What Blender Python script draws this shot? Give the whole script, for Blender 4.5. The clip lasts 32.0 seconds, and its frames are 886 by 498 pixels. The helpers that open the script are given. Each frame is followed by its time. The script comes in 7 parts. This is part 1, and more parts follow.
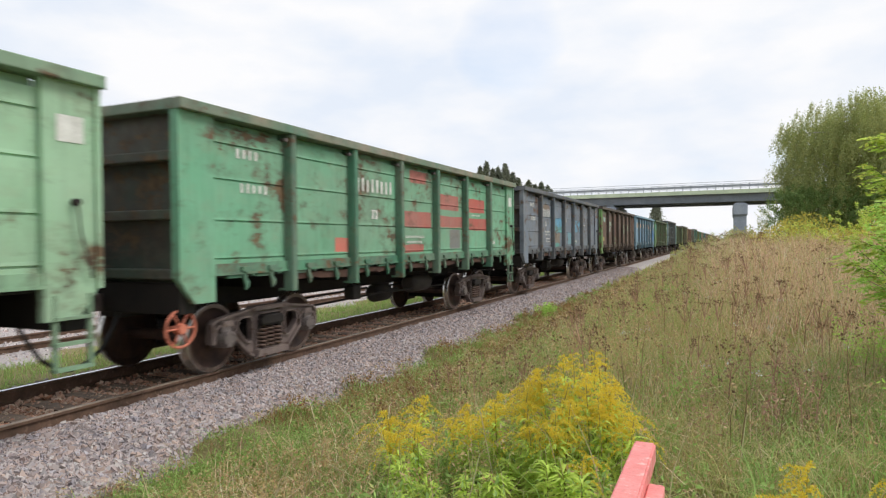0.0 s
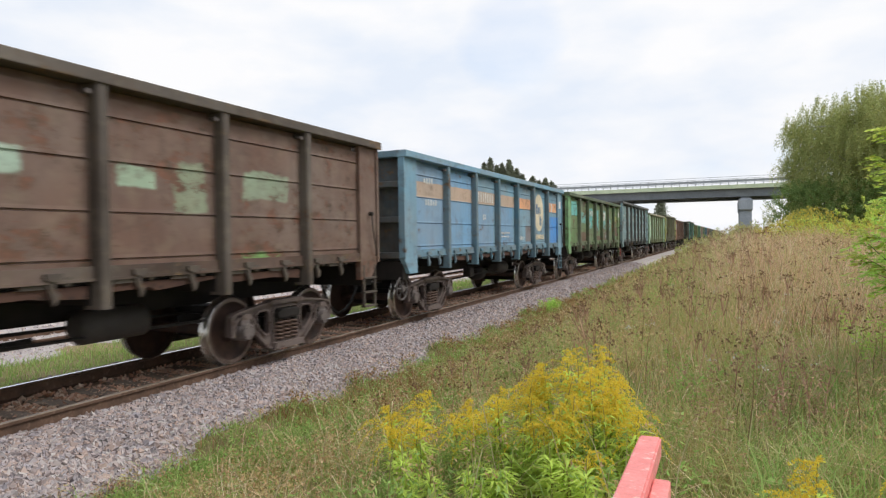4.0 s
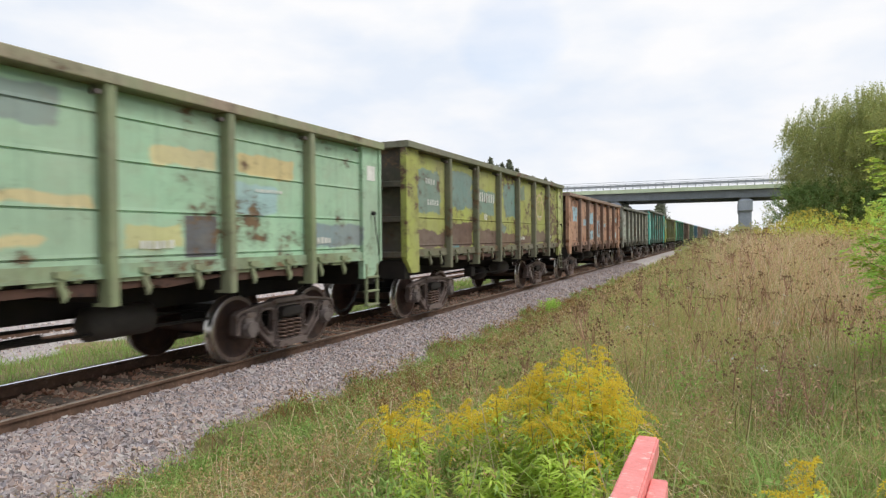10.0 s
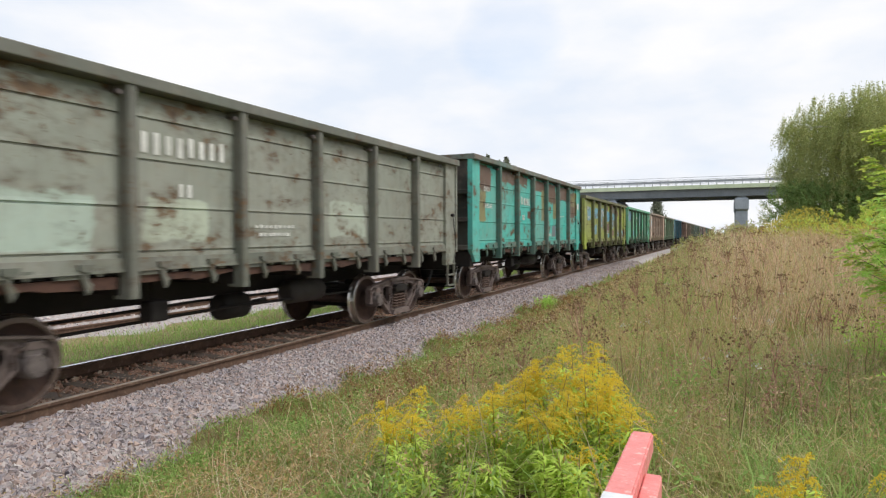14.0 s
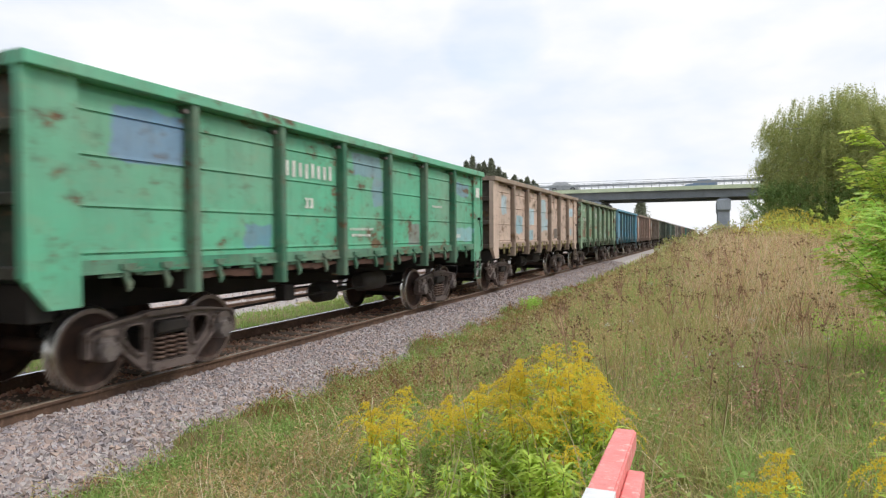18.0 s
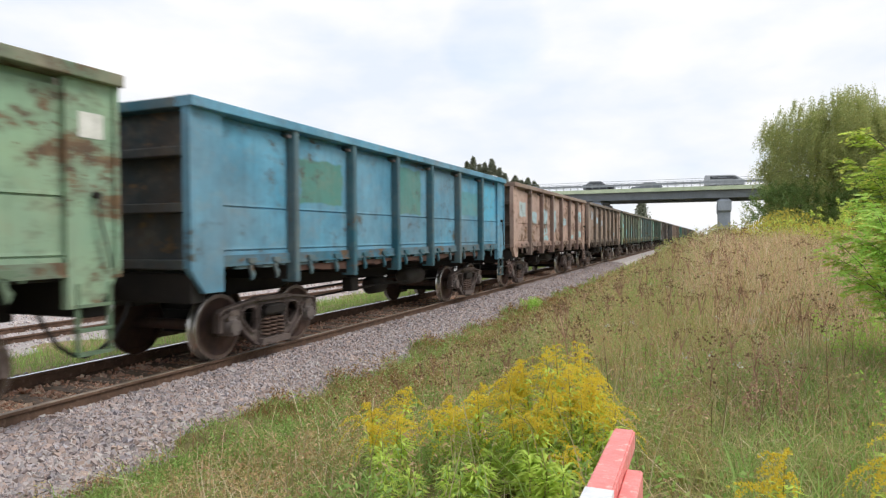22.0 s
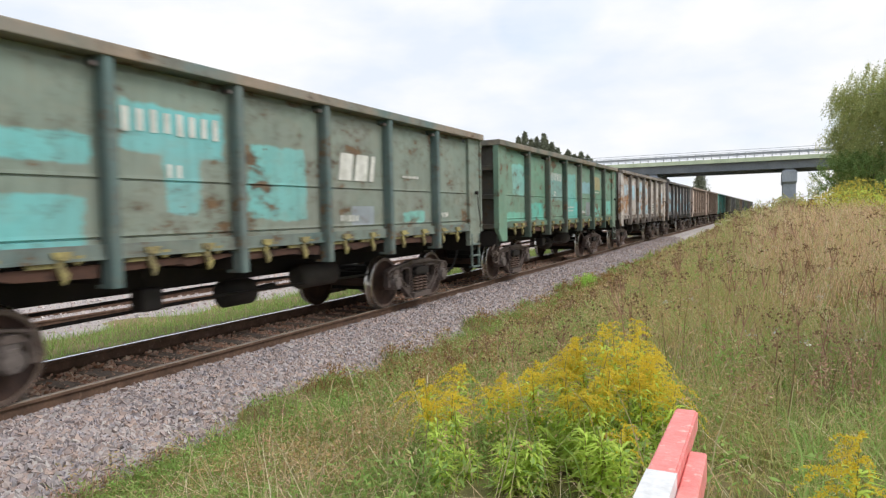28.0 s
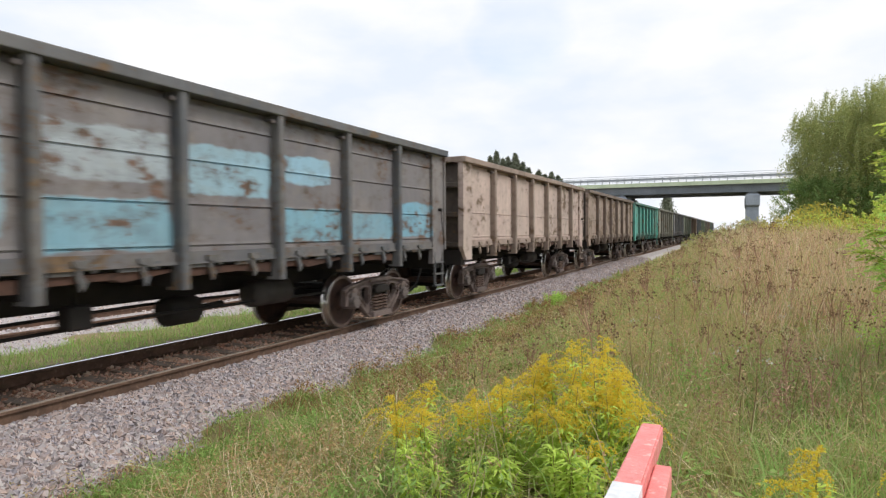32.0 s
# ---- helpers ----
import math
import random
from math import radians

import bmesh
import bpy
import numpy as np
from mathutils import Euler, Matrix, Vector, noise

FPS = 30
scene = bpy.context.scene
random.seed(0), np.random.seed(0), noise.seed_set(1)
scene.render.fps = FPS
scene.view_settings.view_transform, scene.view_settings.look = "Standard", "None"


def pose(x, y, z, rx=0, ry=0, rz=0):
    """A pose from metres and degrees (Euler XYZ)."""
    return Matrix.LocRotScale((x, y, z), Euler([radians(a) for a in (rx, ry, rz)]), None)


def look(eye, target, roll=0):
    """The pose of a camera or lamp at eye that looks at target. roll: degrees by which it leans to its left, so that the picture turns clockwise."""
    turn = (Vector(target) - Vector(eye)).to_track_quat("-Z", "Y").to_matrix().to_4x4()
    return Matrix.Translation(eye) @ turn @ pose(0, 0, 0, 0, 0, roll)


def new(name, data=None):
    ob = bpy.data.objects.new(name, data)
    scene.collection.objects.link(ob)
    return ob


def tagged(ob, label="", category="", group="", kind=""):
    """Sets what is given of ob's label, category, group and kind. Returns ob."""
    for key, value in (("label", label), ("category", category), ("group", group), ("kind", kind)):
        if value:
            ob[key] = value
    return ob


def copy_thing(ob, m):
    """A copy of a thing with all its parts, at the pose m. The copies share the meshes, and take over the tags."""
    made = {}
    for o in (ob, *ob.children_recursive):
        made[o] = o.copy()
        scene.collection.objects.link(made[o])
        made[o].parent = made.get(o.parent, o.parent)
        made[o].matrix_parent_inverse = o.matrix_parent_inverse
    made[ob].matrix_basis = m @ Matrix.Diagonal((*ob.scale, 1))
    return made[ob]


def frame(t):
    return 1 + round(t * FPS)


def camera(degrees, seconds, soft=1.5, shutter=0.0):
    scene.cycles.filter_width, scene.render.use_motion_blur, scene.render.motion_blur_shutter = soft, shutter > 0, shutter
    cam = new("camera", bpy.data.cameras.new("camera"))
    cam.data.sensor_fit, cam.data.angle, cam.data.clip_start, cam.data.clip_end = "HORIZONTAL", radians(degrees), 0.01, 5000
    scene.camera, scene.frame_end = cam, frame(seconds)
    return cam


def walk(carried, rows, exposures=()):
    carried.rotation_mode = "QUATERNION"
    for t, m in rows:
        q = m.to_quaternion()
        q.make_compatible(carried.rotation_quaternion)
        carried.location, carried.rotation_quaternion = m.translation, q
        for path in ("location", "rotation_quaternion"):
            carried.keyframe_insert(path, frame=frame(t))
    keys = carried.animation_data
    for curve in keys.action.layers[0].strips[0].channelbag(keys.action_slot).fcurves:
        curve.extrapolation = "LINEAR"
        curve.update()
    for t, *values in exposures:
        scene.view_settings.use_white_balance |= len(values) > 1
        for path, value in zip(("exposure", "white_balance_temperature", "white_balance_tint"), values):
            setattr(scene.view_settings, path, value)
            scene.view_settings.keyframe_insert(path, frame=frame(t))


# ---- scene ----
# ================= camera =================
cam = camera(69.48, 32.0, 1.25, 0.25)
PATH = [
    (0, 7.337, -0.040, 1.784, 23.801, -0.721, 0.572),
    (0.5, 7.331, -0.013, 1.773, 23.822, -0.700, 0.467),
    (1, 7.330, -0.032, 1.779, 23.875, -0.735, 0.397),
    (1.5, 7.326, 0.005, 1.766, 23.959, -0.766, 0.583),
    (2, 7.327, -0.000, 1.767, 24.016, -0.865, 0.678),
    (2.5, 7.325, 0.006, 1.764, 24.041, -0.899, 0.622),
    (3, 7.327, 0.006, 1.763, 24.093, -0.990, 0.760),
    (3.5, 7.329, 0.018, 1.760, 24.187, -1.021, 0.879),
    (5.5, 7.331, 0.007, 1.762, 24.117, -0.980, 0.416),
    (6, 7.331, 0.006, 1.762, 24.051, -0.941, 0.497),
    (6.5, 7.330, 0.001, 1.764, 24.026, -0.928, 0.296),
    (7, 7.329, -0.007, 1.767, 24.007, -0.960, 0.229),
    (7.5, 7.330, -0.003, 1.766, 24.017, -1.006, 0.282),
    (8, 7.330, 0.003, 1.764, 24.028, -1.020, 0.280),
    (8.5, 7.333, 0.007, 1.764, 24.082, -1.017, 0.540),
    (9, 7.336, 0.002, 1.766, 24.110, -1.009, 0.682),
    (9.5, 7.332, 0.011, 1.762, 24.140, -1.019, 0.569),
    (10, 7.335, 0.012, 1.761, 24.163, -1.048, 0.570),
    (10.5, 7.339, 0.003, 1.764, 24.160, -1.050, 0.636),
    (11, 7.337, 0.014, 1.761, 24.145, -1.054, 0.629),
    (11.5, 7.333, 0.010, 1.760, 24.091, -1.077, 0.476),
    (12, 7.333, 0.005, 1.762, 24.095, -1.140, 0.411),
    (12.5, 7.337, 0.004, 1.761, 24.089, -1.158, 0.485),
    (13, 7.337, -0.001, 1.764, 24.050, -1.215, 0.147),
    (13.5, 7.338, -0.004, 1.762, 23.912, -1.233, 0.282),
    (15.5, 7.337, 0.005, 1.756, 23.543, -1.644, -0.092),
    (16, 7.337, -0.002, 1.759, 23.499, -1.699, -0.206),
    (16.5, 7.343, -0.003, 1.754, 23.098, -1.779, 0.465),
    (17, 7.344, -0.012, 1.754, 22.068, -1.616, 0.070),
    (17.5, 7.344, -0.001, 1.750, 22.271, -1.302, 0.329),
    (18, 7.343, 0.002, 1.750, 22.545, -1.214, 0.427),
    (18.5, 7.350, -0.014, 1.754, 22.720, -1.166, 0.484),
    (19, 7.350, -0.014, 1.753, 22.776, -1.194, 0.510),
    (19.5, 7.351, -0.017, 1.752, 22.797, -1.208, 0.550),
    (20, 7.347, -0.007, 1.751, 22.763, -1.248, 0.539),
    (20.5, 7.350, -0.018, 1.755, 22.733, -1.263, 0.463),
    (21, 7.352, -0.013, 1.751, 22.676, -1.195, 0.511),
    (21.5, 7.351, -0.023, 1.756, 22.610, -1.186, 0.500),
    (22, 7.352, -0.020, 1.754, 22.604, -1.153, 0.401),
    (22.5, 7.351, -0.014, 1.750, 22.583, -1.116, 0.335),
    (23, 7.349, -0.011, 1.744, 22.572, -1.489, -0.249),
    (23.5, 7.358, -0.015, 1.745, 22.591, -1.647, 0.579),
    (24, 7.359, -0.017, 1.745, 22.566, -1.652, 0.783),
    (24.5, 7.357, -0.017, 1.747, 22.594, -1.683, 0.725),
    (26.5, 7.355, -0.004, 1.744, 23.297, -2.502, 0.974),
    (27, 7.342, -0.006, 1.744, 24.528, -2.696, 0.044),
    (27.5, 7.334, 0.005, 1.753, 27.253, -3.092, 1.474),
    (28, 7.333, 0.011, 1.753, 27.236, -3.163, 1.197),
    (28.5, 7.344, 0.006, 1.747, 25.360, -2.563, 1.804),
    (29, 7.353, -0.007, 1.748, 24.353, -2.348, 1.953),
    (29.5, 7.351, -0.018, 1.746, 24.272, -2.036, 1.319),
    (30, 7.347, -0.025, 1.749, 24.192, -1.940, 0.676),
    (30.5, 7.346, -0.027, 1.750, 24.080, -1.789, 0.620),
    (31, 7.342, -0.030, 1.750, 24.285, -1.727, 0.447),
    (31.5, 7.336, -0.010, 1.743, 24.508, -1.645, 0.363),
    (32, 7.339, -0.008, 1.743, 24.665, -1.620, 0.356),
]
walk(cam, [(t, pose(x, y, z, 90 + pitch, roll, yaw)) for t, x, y, z, yaw, pitch, roll in PATH],
     exposures=((0.0, 0.0), (13.0, 0.0), (16.0, 0.06), (32.0, 0.06)))


# ================= sky and sun =================
def build_world():
    w = bpy.data.worlds.new("overcast_sky")
    scene.world = w
    w.use_nodes = True
    nt = w.node_tree
    nt.nodes.clear()
    n = nt.nodes.new
    out, bg = n("ShaderNodeOutputWorld"), n("ShaderNodeBackground")
    sky = n("ShaderNodeTexSky")
    sky.sky_type, sky.sun_disc = "NISHITA", False
    sky.sun_elevation, sky.sun_rotation = radians(50), radians(55)
    tc, mp = n("ShaderNodeTexCoord"), n("ShaderNodeMapping")
    mp.inputs["Scale"].default_value = (1.0, 1.0, 2.6)
    big, fine = n("ShaderNodeTexNoise"), n("ShaderNodeTexNoise")
    big.inputs["Scale"].default_value, big.inputs["Detail"].default_value = 2.3, 7
    fine.inputs["Scale"].default_value, fine.inputs["Detail"].default_value = 5.0, 5
    hole, tone = n("ShaderNodeValToRGB"), n("ShaderNodeValToRGB")
    hole.color_ramp.elements[0].position, hole.color_ramp.elements[1].position = 0.27, 0.42
    hole.color_ramp.elements[0].color = (0.8, 0.8, 0.8, 1)
    tone.color_ramp.elements[0].position, tone.color_ramp.elements[0].color = 0.34, (0.80, 0.865, 0.97, 1)
    tone.color_ramp.elements[1].position, tone.color_ramp.elements[1].color = 0.64, (0.985, 0.985, 1.0, 1)
    gain, mix = n("ShaderNodeMix"), n("ShaderNodeMix")
    gain.data_type = mix.data_type = "RGBA"
    gain.blend_type = "MULTIPLY"
    gain.inputs["Factor"].default_value = 1.0
    gain.inputs["B"].default_value = (0.2, 0.2, 0.2, 1)
    lk = nt.links.new
    lk(tc.outputs["Generated"], mp.inputs["Vector"])
    lk(mp.outputs["Vector"], big.inputs["Vector"])
    lk(mp.outputs["Vector"], fine.inputs["Vector"])
    gap, near, cut = n("ShaderNodeVectorMath"), n("ShaderNodeMapRange"), n("ShaderNodeMath")
    gap.operation, cut.operation = "DOT_PRODUCT", "SUBTRACT"
    gap.inputs[1].default_value = (-0.2860, 0.9163, 0.2804)
    near.inputs["From Min"].default_value, near.inputs["From Max"].default_value = 0.9955, 0.9996
    near.inputs["To Max"].default_value = 0.28
    lk(tc.outputs["Generated"], gap.inputs[0])
    lk(gap.outputs["Value"], near.inputs["Value"])
    lk(big.outputs["Fac"], cut.inputs[0])
    lk(near.outputs["Result"], cut.inputs[1])
    lk(cut.outputs[0], hole.inputs["Fac"])
    lk(fine.outputs["Fac"], tone.inputs["Fac"])
    lk(sky.outputs["Color"], gain.inputs["A"])
    lk(hole.outputs["Color"], mix.inputs["Factor"])
    lk(gain.outputs["Result"], mix.inputs["A"])
    lk(tone.outputs["Color"], mix.inputs["B"])
    lk(mix.outputs["Result"], bg.inputs["Color"])
    bg.inputs["Strength"].default_value = 1.0
    lk(bg.outputs["Background"], out.inputs["Surface"])


build_world()
sun_data = bpy.data.lights.new("sun", "SUN")
sun_data.energy, sun_data.angle, sun_data.color = 2.3, radians(20), (1.0, 0.96, 0.9)
sun = new("sun", sun_data)
sun.matrix_basis = look((26, 18, 38), (0, 0, 0))


# ================= materials =================
def lin(h, gain=1.0):
    """Linear colour of a hex colour, times gain."""
    c = [int(h[i:i + 2], 16) / 255 for i in (0, 2, 4)]
    return tuple(min(0.9, gain * (v / 12.92 if v < 0.04045 else ((v + 0.055) / 1.055) ** 2.4)) for v in c) + (1.0,)


class Nodes:
    """A material with its node tree and short ways to add nodes."""

    def __init__(self, name, rough=0.7, metal=0.0, spec=0.4):
        self.mat = bpy.data.materials.new(name)
        self.mat.use_nodes = True
        self.nt = self.mat.node_tree
        self.bsdf = self.nt.nodes["Principled BSDF"]
        self.bsdf.inputs["Roughness"].default_value = rough
        self.bsdf.inputs["Metallic"].default_value = metal
        self.bsdf.inputs["Specular IOR Level"].default_value = spec

    def add(self, kind, **props):
        nd = self.nt.nodes.new(kind)
        for k, v in props.items():
            nd.inputs[k].default_value = v
        return nd

    def link(self, a, b):
        self.nt.links.new(a, b)

    def coords(self, offset=(0, 0, 0), scale=(1, 1, 1), space="Object"):
        tc, mp = self.add("ShaderNodeTexCoord"), self.add("ShaderNodeMapping", Location=offset, Scale=scale)
        self.link(tc.outputs[space], mp.inputs["Vector"])
        return mp.outputs["Vector"]

    def noise(self, vec, scale, detail=5.0, rough=0.55, lo=None, hi=None, distort=0.0):
        nz = self.add("ShaderNodeTexNoise", Scale=scale, Detail=detail, Roughness=rough, Distortion=distort)
        if vec is not None:
            self.link(vec, nz.inputs["Vector"])
        if lo is None:
            return nz.outputs["Fac"]
        return self.steps(nz.outputs["Fac"], lo, hi)

    def steps(self, value, lo, hi):
        mr = self.add("ShaderNodeMapRange")
        mr.inputs["From Min"].default_value, mr.inputs["From Max"].default_value = lo, hi
        self.link(value, mr.inputs["Value"])
        return mr.outputs["Result"]

    def math(self, op, a, b=None):
        nd = self.add("ShaderNodeMath")
        nd.operation = op
        for i, v in enumerate((a, b)):
            if v is None:
                continue
            if isinstance(v, (int, float)):
                nd.inputs[i].default_value = v
            else:
                self.link(v, nd.inputs[i])
        return nd.outputs[0]

    def vmath(self, op, a, b=None):
        nd = self.add("ShaderNodeVectorMath")
        nd.operation = op
        for i, v in enumerate((a, b)):
            if v is None:
                continue
            if isinstance(v, tuple):
                nd.inputs[i].default_value = v
            else:
                self.link(v, nd.inputs[i])
        return nd.outputs["Value"] if op == "LENGTH" else nd.outputs[0]

    def mix(self, fac, a, b, blend="MIX"):
        nd = self.add("ShaderNodeMix")
        nd.data_type, nd.blend_type = "RGBA", blend
        for key, v in (("Factor", fac), ("A", a), ("B", b)):
            if isinstance(v, (tuple, int, float)):
                nd.inputs[key].default_value = v
            else:
                self.link(v, nd.inputs[key])
        return nd.outputs["Result"]

    def color(self, c):
        if isinstance(c, tuple):
            self.bsdf.inputs["Base Color"].default_value = c
        else:
            self.link(c, self.bsdf.inputs["Base Color"])

    def rough(self, value, lo, hi):
        mr = self.add("ShaderNodeMapRange")
        mr.inputs["To Min"].default_value, mr.inputs["To Max"].default_value = lo, hi
        self.link(value, mr.inputs["Value"])
        self.link(mr.outputs["Result"], self.bsdf.inputs["Roughness"])

    def bump(self, value, strength=0.3, dist=0.01):
        b = self.add("ShaderNodeBump", Strength=strength, Distance=dist)
        self.link(value, b.inputs["Height"])
        self.link(b.outputs["Normal"], self.bsdf.inputs["Normal"])

    def island(self):
        return self.add("ShaderNodeNewGeometry").outputs["Random Per Island"]


def mottled(name, c1, c2, scale, rough=0.75, metal=0.0, bump=0.3, bump_scale=None, dist=0.01, c3=None, spec=0.4, space="Object"):
    """Two colours mixed by noise at two scales, a third one in flecks, with relief."""
    m = Nodes(name, rough, metal, spec)
    v = m.coords(space=space)
    col = m.mix(m.noise(v, scale, 6, 0.6, 0.35, 0.65), c1, c2)
    fine = m.noise(v, bump_scale or scale * 7, 6, 0.65)
    if c3:
        col = m.mix(m.noise(v, scale * 2.7, 7, 0.6, 0.56, 0.66), col, c3)
    dark = m.mix(1.0, col, (0.72, 0.72, 0.72, 1), "MULTIPLY")
    m.color(m.mix(m.steps(fine, 0.3, 0.7), dark, col))
    m.rough(fine, max(0.05, rough - 0.15), min(1, rough + 0.12))
    m.bump(fine, bump, dist)
    return m.mat


def island_mix(name, colors, rough=0.8, translucent=0.0, spread=(0.75, 1.2), gain=1.0):
    """A foliage or stone material whose pieces take different colours and tones."""
    m = Nodes(name, rough, 0, 0.25)
    r = m.island()
    ramp = m.add("ShaderNodeValToRGB")
    els = ramp.color_ramp.elements
    while len(els) < len(colors):
        els.new(0.5)
    for i, c in enumerate(colors):
        els[i].position, els[i].color = i / max(1, len(colors) - 1), tuple(min(0.85, v * gain) for v in c[:3]) + (1.0,)
    m.link(r, ramp.inputs["Fac"])
    v = m.coords()
    n2 = m.add("ShaderNodeMapRange")
    n2.inputs["To Min"].default_value, n2.inputs["To Max"].default_value = spread
    m.link(m.noise(v, 1.1, 4), n2.inputs["Value"])
    hsv = m.add("ShaderNodeHueSaturation")
    m.link(ramp.outputs["Color"], hsv.inputs["Color"])
    m.link(n2.outputs["Result"], hsv.inputs["Value"])
    m.color(hsv.outputs["Color"])
    if translucent:
        m.bsdf.inputs["Transmission Weight"].default_value = 0.0
        tr, mx = m.add("ShaderNodeBsdfTranslucent"), m.add("ShaderNodeMixShader", Fac=translucent)
        m.link(hsv.outputs["Color"], tr.inputs["Color"])
        out = m.nt.nodes["Material Output"]
        m.link(m.bsdf.outputs[0], mx.inputs[1])
        m.link(tr.outputs[0], mx.inputs[2])
        m.link(mx.outputs[0], out.inputs["Surface"])
    return m.mat


PAINT_GAIN = 1.28
RUST1 = lin("54463a")
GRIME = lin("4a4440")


def paint(name, seed, base, fade, rust, patches=(), worn=0.5, streaks=0.4, ragged=0.4, rust_hue="7a6248"):
    """Weathered wagon paint. patches: (y0, y1, z0, z1, colour) in the wagon's space, with ragged edges."""
    m = Nodes(name, 0.6, 0, 0.35)
    v0 = m.coords()
    v = m.coords((seed * 3.7, seed * 11.3, seed * 1.9))
    vl = m.coords((seed * 5.1, seed * 2.3, seed * 7.7), (1, 0.8, 1.25))
    vs = m.coords((seed * 1.7, seed * 4.1, 0), (9, 9, 0.5))
    col = m.mix(m.noise(v, 0.9, 6, 0.6, 0.36, 0.64), base, fade)
    nz, nf = m.add("ShaderNodeTexNoise", Scale=2.0, Detail=4.0, Roughness=0.5), m.add("ShaderNodeTexNoise", Scale=9.0, Detail=6.0, Roughness=0.65)
    m.link(v, nz.inputs["Vector"])
    m.link(v, nf.inputs["Vector"])
    wob = m.vmath("MULTIPLY", m.vmath("SUBTRACT", nz.outputs["Color"], (0.5, 0.5, 0.5)), (0, 0.9 * ragged, 0.5 * ragged))
    chip = m.vmath("MULTIPLY", m.vmath("SUBTRACT", nf.outputs["Color"], (0.5, 0.5, 0.5)), (0, 0.3 * ragged, 0.22 * ragged))
    pv = m.vmath("ADD", m.vmath("ADD", v0, wob), chip)
    scratch = m.noise(v, 5.0, 8, 0.7)
    for y0, y1, z0, z1, c in patches:
        # over-painted data panels low in the fifth bay have straight edges
        panel_like = y0 > 1.55 and y1 < 2.55 and z0 < 1.75 and z1 <= 2.15
        rad, soft = (0.06, 0.035) if ragged > 0.2 and not panel_like else (0.02, 0.008)
        d = m.vmath("ABSOLUTE", m.vmath("SUBTRACT", v0 if panel_like else pv, (1.45, (y0 + y1) / 2, (z0 + z1) / 2)))
        d = m.vmath("SUBTRACT", d, (0.3, max(0.01, (y1 - y0) / 2 - 0.8 * rad), max(0.01, (z1 - z0) / 2 - 0.8 * rad)))
        away = m.vmath("LENGTH", m.vmath("MAXIMUM", d, (0.0, 0.0, 0.0)))
        inside = m.steps(away, rad, rad - soft)
        keep = m.math("MULTIPLY", inside, m.steps(scratch, (0.2 if panel_like else 0.36) * worn, (0.2 if panel_like else 0.36) * worn + 0.16))
        col = m.mix(keep, col, c)
    # dust film, thin drips of dirt, then rust in blotches, specks and clusters
    col = m.mix(m.math("MULTIPLY", m.noise(v, 0.55, 4, 0.5, 0.35, 0.75), 0.45), col, lin("948c84"))
    col = m.mix(m.math("MULTIPLY", m.noise(vs, 1.6, 6, 0.6, 0.5, 0.8), 0.7 * streaks), col, GRIME)
    col = m.mix(m.math("MULTIPLY", m.noise(v, 2.6, 7, 0.68, 0.5, 0.72), 0.35), col, m.mix(1.0, col, (0.55, 0.52, 0.5, 1), "MULTIPLY"))
    col = m.mix(m.math("MULTIPLY", m.noise(vl, 4.2, 6, 0.6, 0.5, 0.72), 0.22), col, lin("968a74"))
    rc = m.mix(m.noise(v, 7.0, 6, 0.6, 0.35, 0.65), RUST1, lin(rust_hue))
    lo = 0.668 - 0.165 * rust
    cluster = m.math("MULTIPLY", m.math("SUBTRACT", m.noise(vl, 0.75, 3, 0.5), 0.5), 0.48)
    blotch = m.math("ADD", m.noise(vl, 3.2, 9, 0.68), cluster)
    flake = m.steps(blotch, lo, lo + 0.045)
    fleck = m.steps(m.math("ADD", m.noise(vl, 13.0, 5, 0.65), cluster), lo + 0.07, lo + 0.11)
    halo = m.steps(blotch, lo - 0.1, lo + 0.02)
    col = m.mix(m.math("MULTIPLY", halo, 0.45), col, m.mix(0.5, rc, GRIME))
    col = m.mix(m.math("MAXIMUM", flake, fleck), col, rc)
    m.color(col)
    m.rough(scratch, 0.45, 0.8)
    hgt = m.math("ADD", m.math("MULTIPLY", m.noise(v, 1.3, 3), 1.0), m.math("MULTIPLY", m.math("SUBTRACT", scratch, m.math("MULTIPLY", flake, 0.4)), 0.12))
    m.bump(hgt, 0.5, 0.03)
    return m.mat


M = {}
M["under"] = mottled("sooty_underframe", lin("1e1b1a"), lin("2c2623"), 3.0, 0.8, 0, 0.3)
M["hatch"] = mottled("rusty_hatch_edge", lin("4c362e"), lin("604438"), 2.0, 0.85, 0, 0.3, 12, 0.01, lin("3a2c28"))
M["cast"] = mottled("dusty_cast_steel", lin("5c514e"), lin("746762"), 3.0, 0.75, 0.1, 0.35, 40, 0.006, lin("4a3830"))


def tone_by_piece(mat, lo, hi):
    """Lightens or darkens a material from object to object."""
    nt = mat.node_tree
    bsdf = nt.nodes["Principled BSDF"]
    src = bsdf.inputs["Base Color"].links[0].from_socket
    info, rng_, hsv = nt.nodes.new("ShaderNodeObjectInfo"), nt.nodes.new("ShaderNodeMapRange"), nt.nodes.new("ShaderNodeHueSaturation")
    rng_.inputs["To Min"].default_value, rng_.inputs["To Max"].default_value = lo, hi
    nt.links.new(info.outputs["Random"], rng_.inputs["Value"])
    nt.links.new(rng_.outputs["Result"], hsv.inputs["Value"])
    nt.links.new(src, hsv.inputs["Color"])
    nt.links.new(hsv.outputs["Color"], bsdf.inputs["Base Color"])


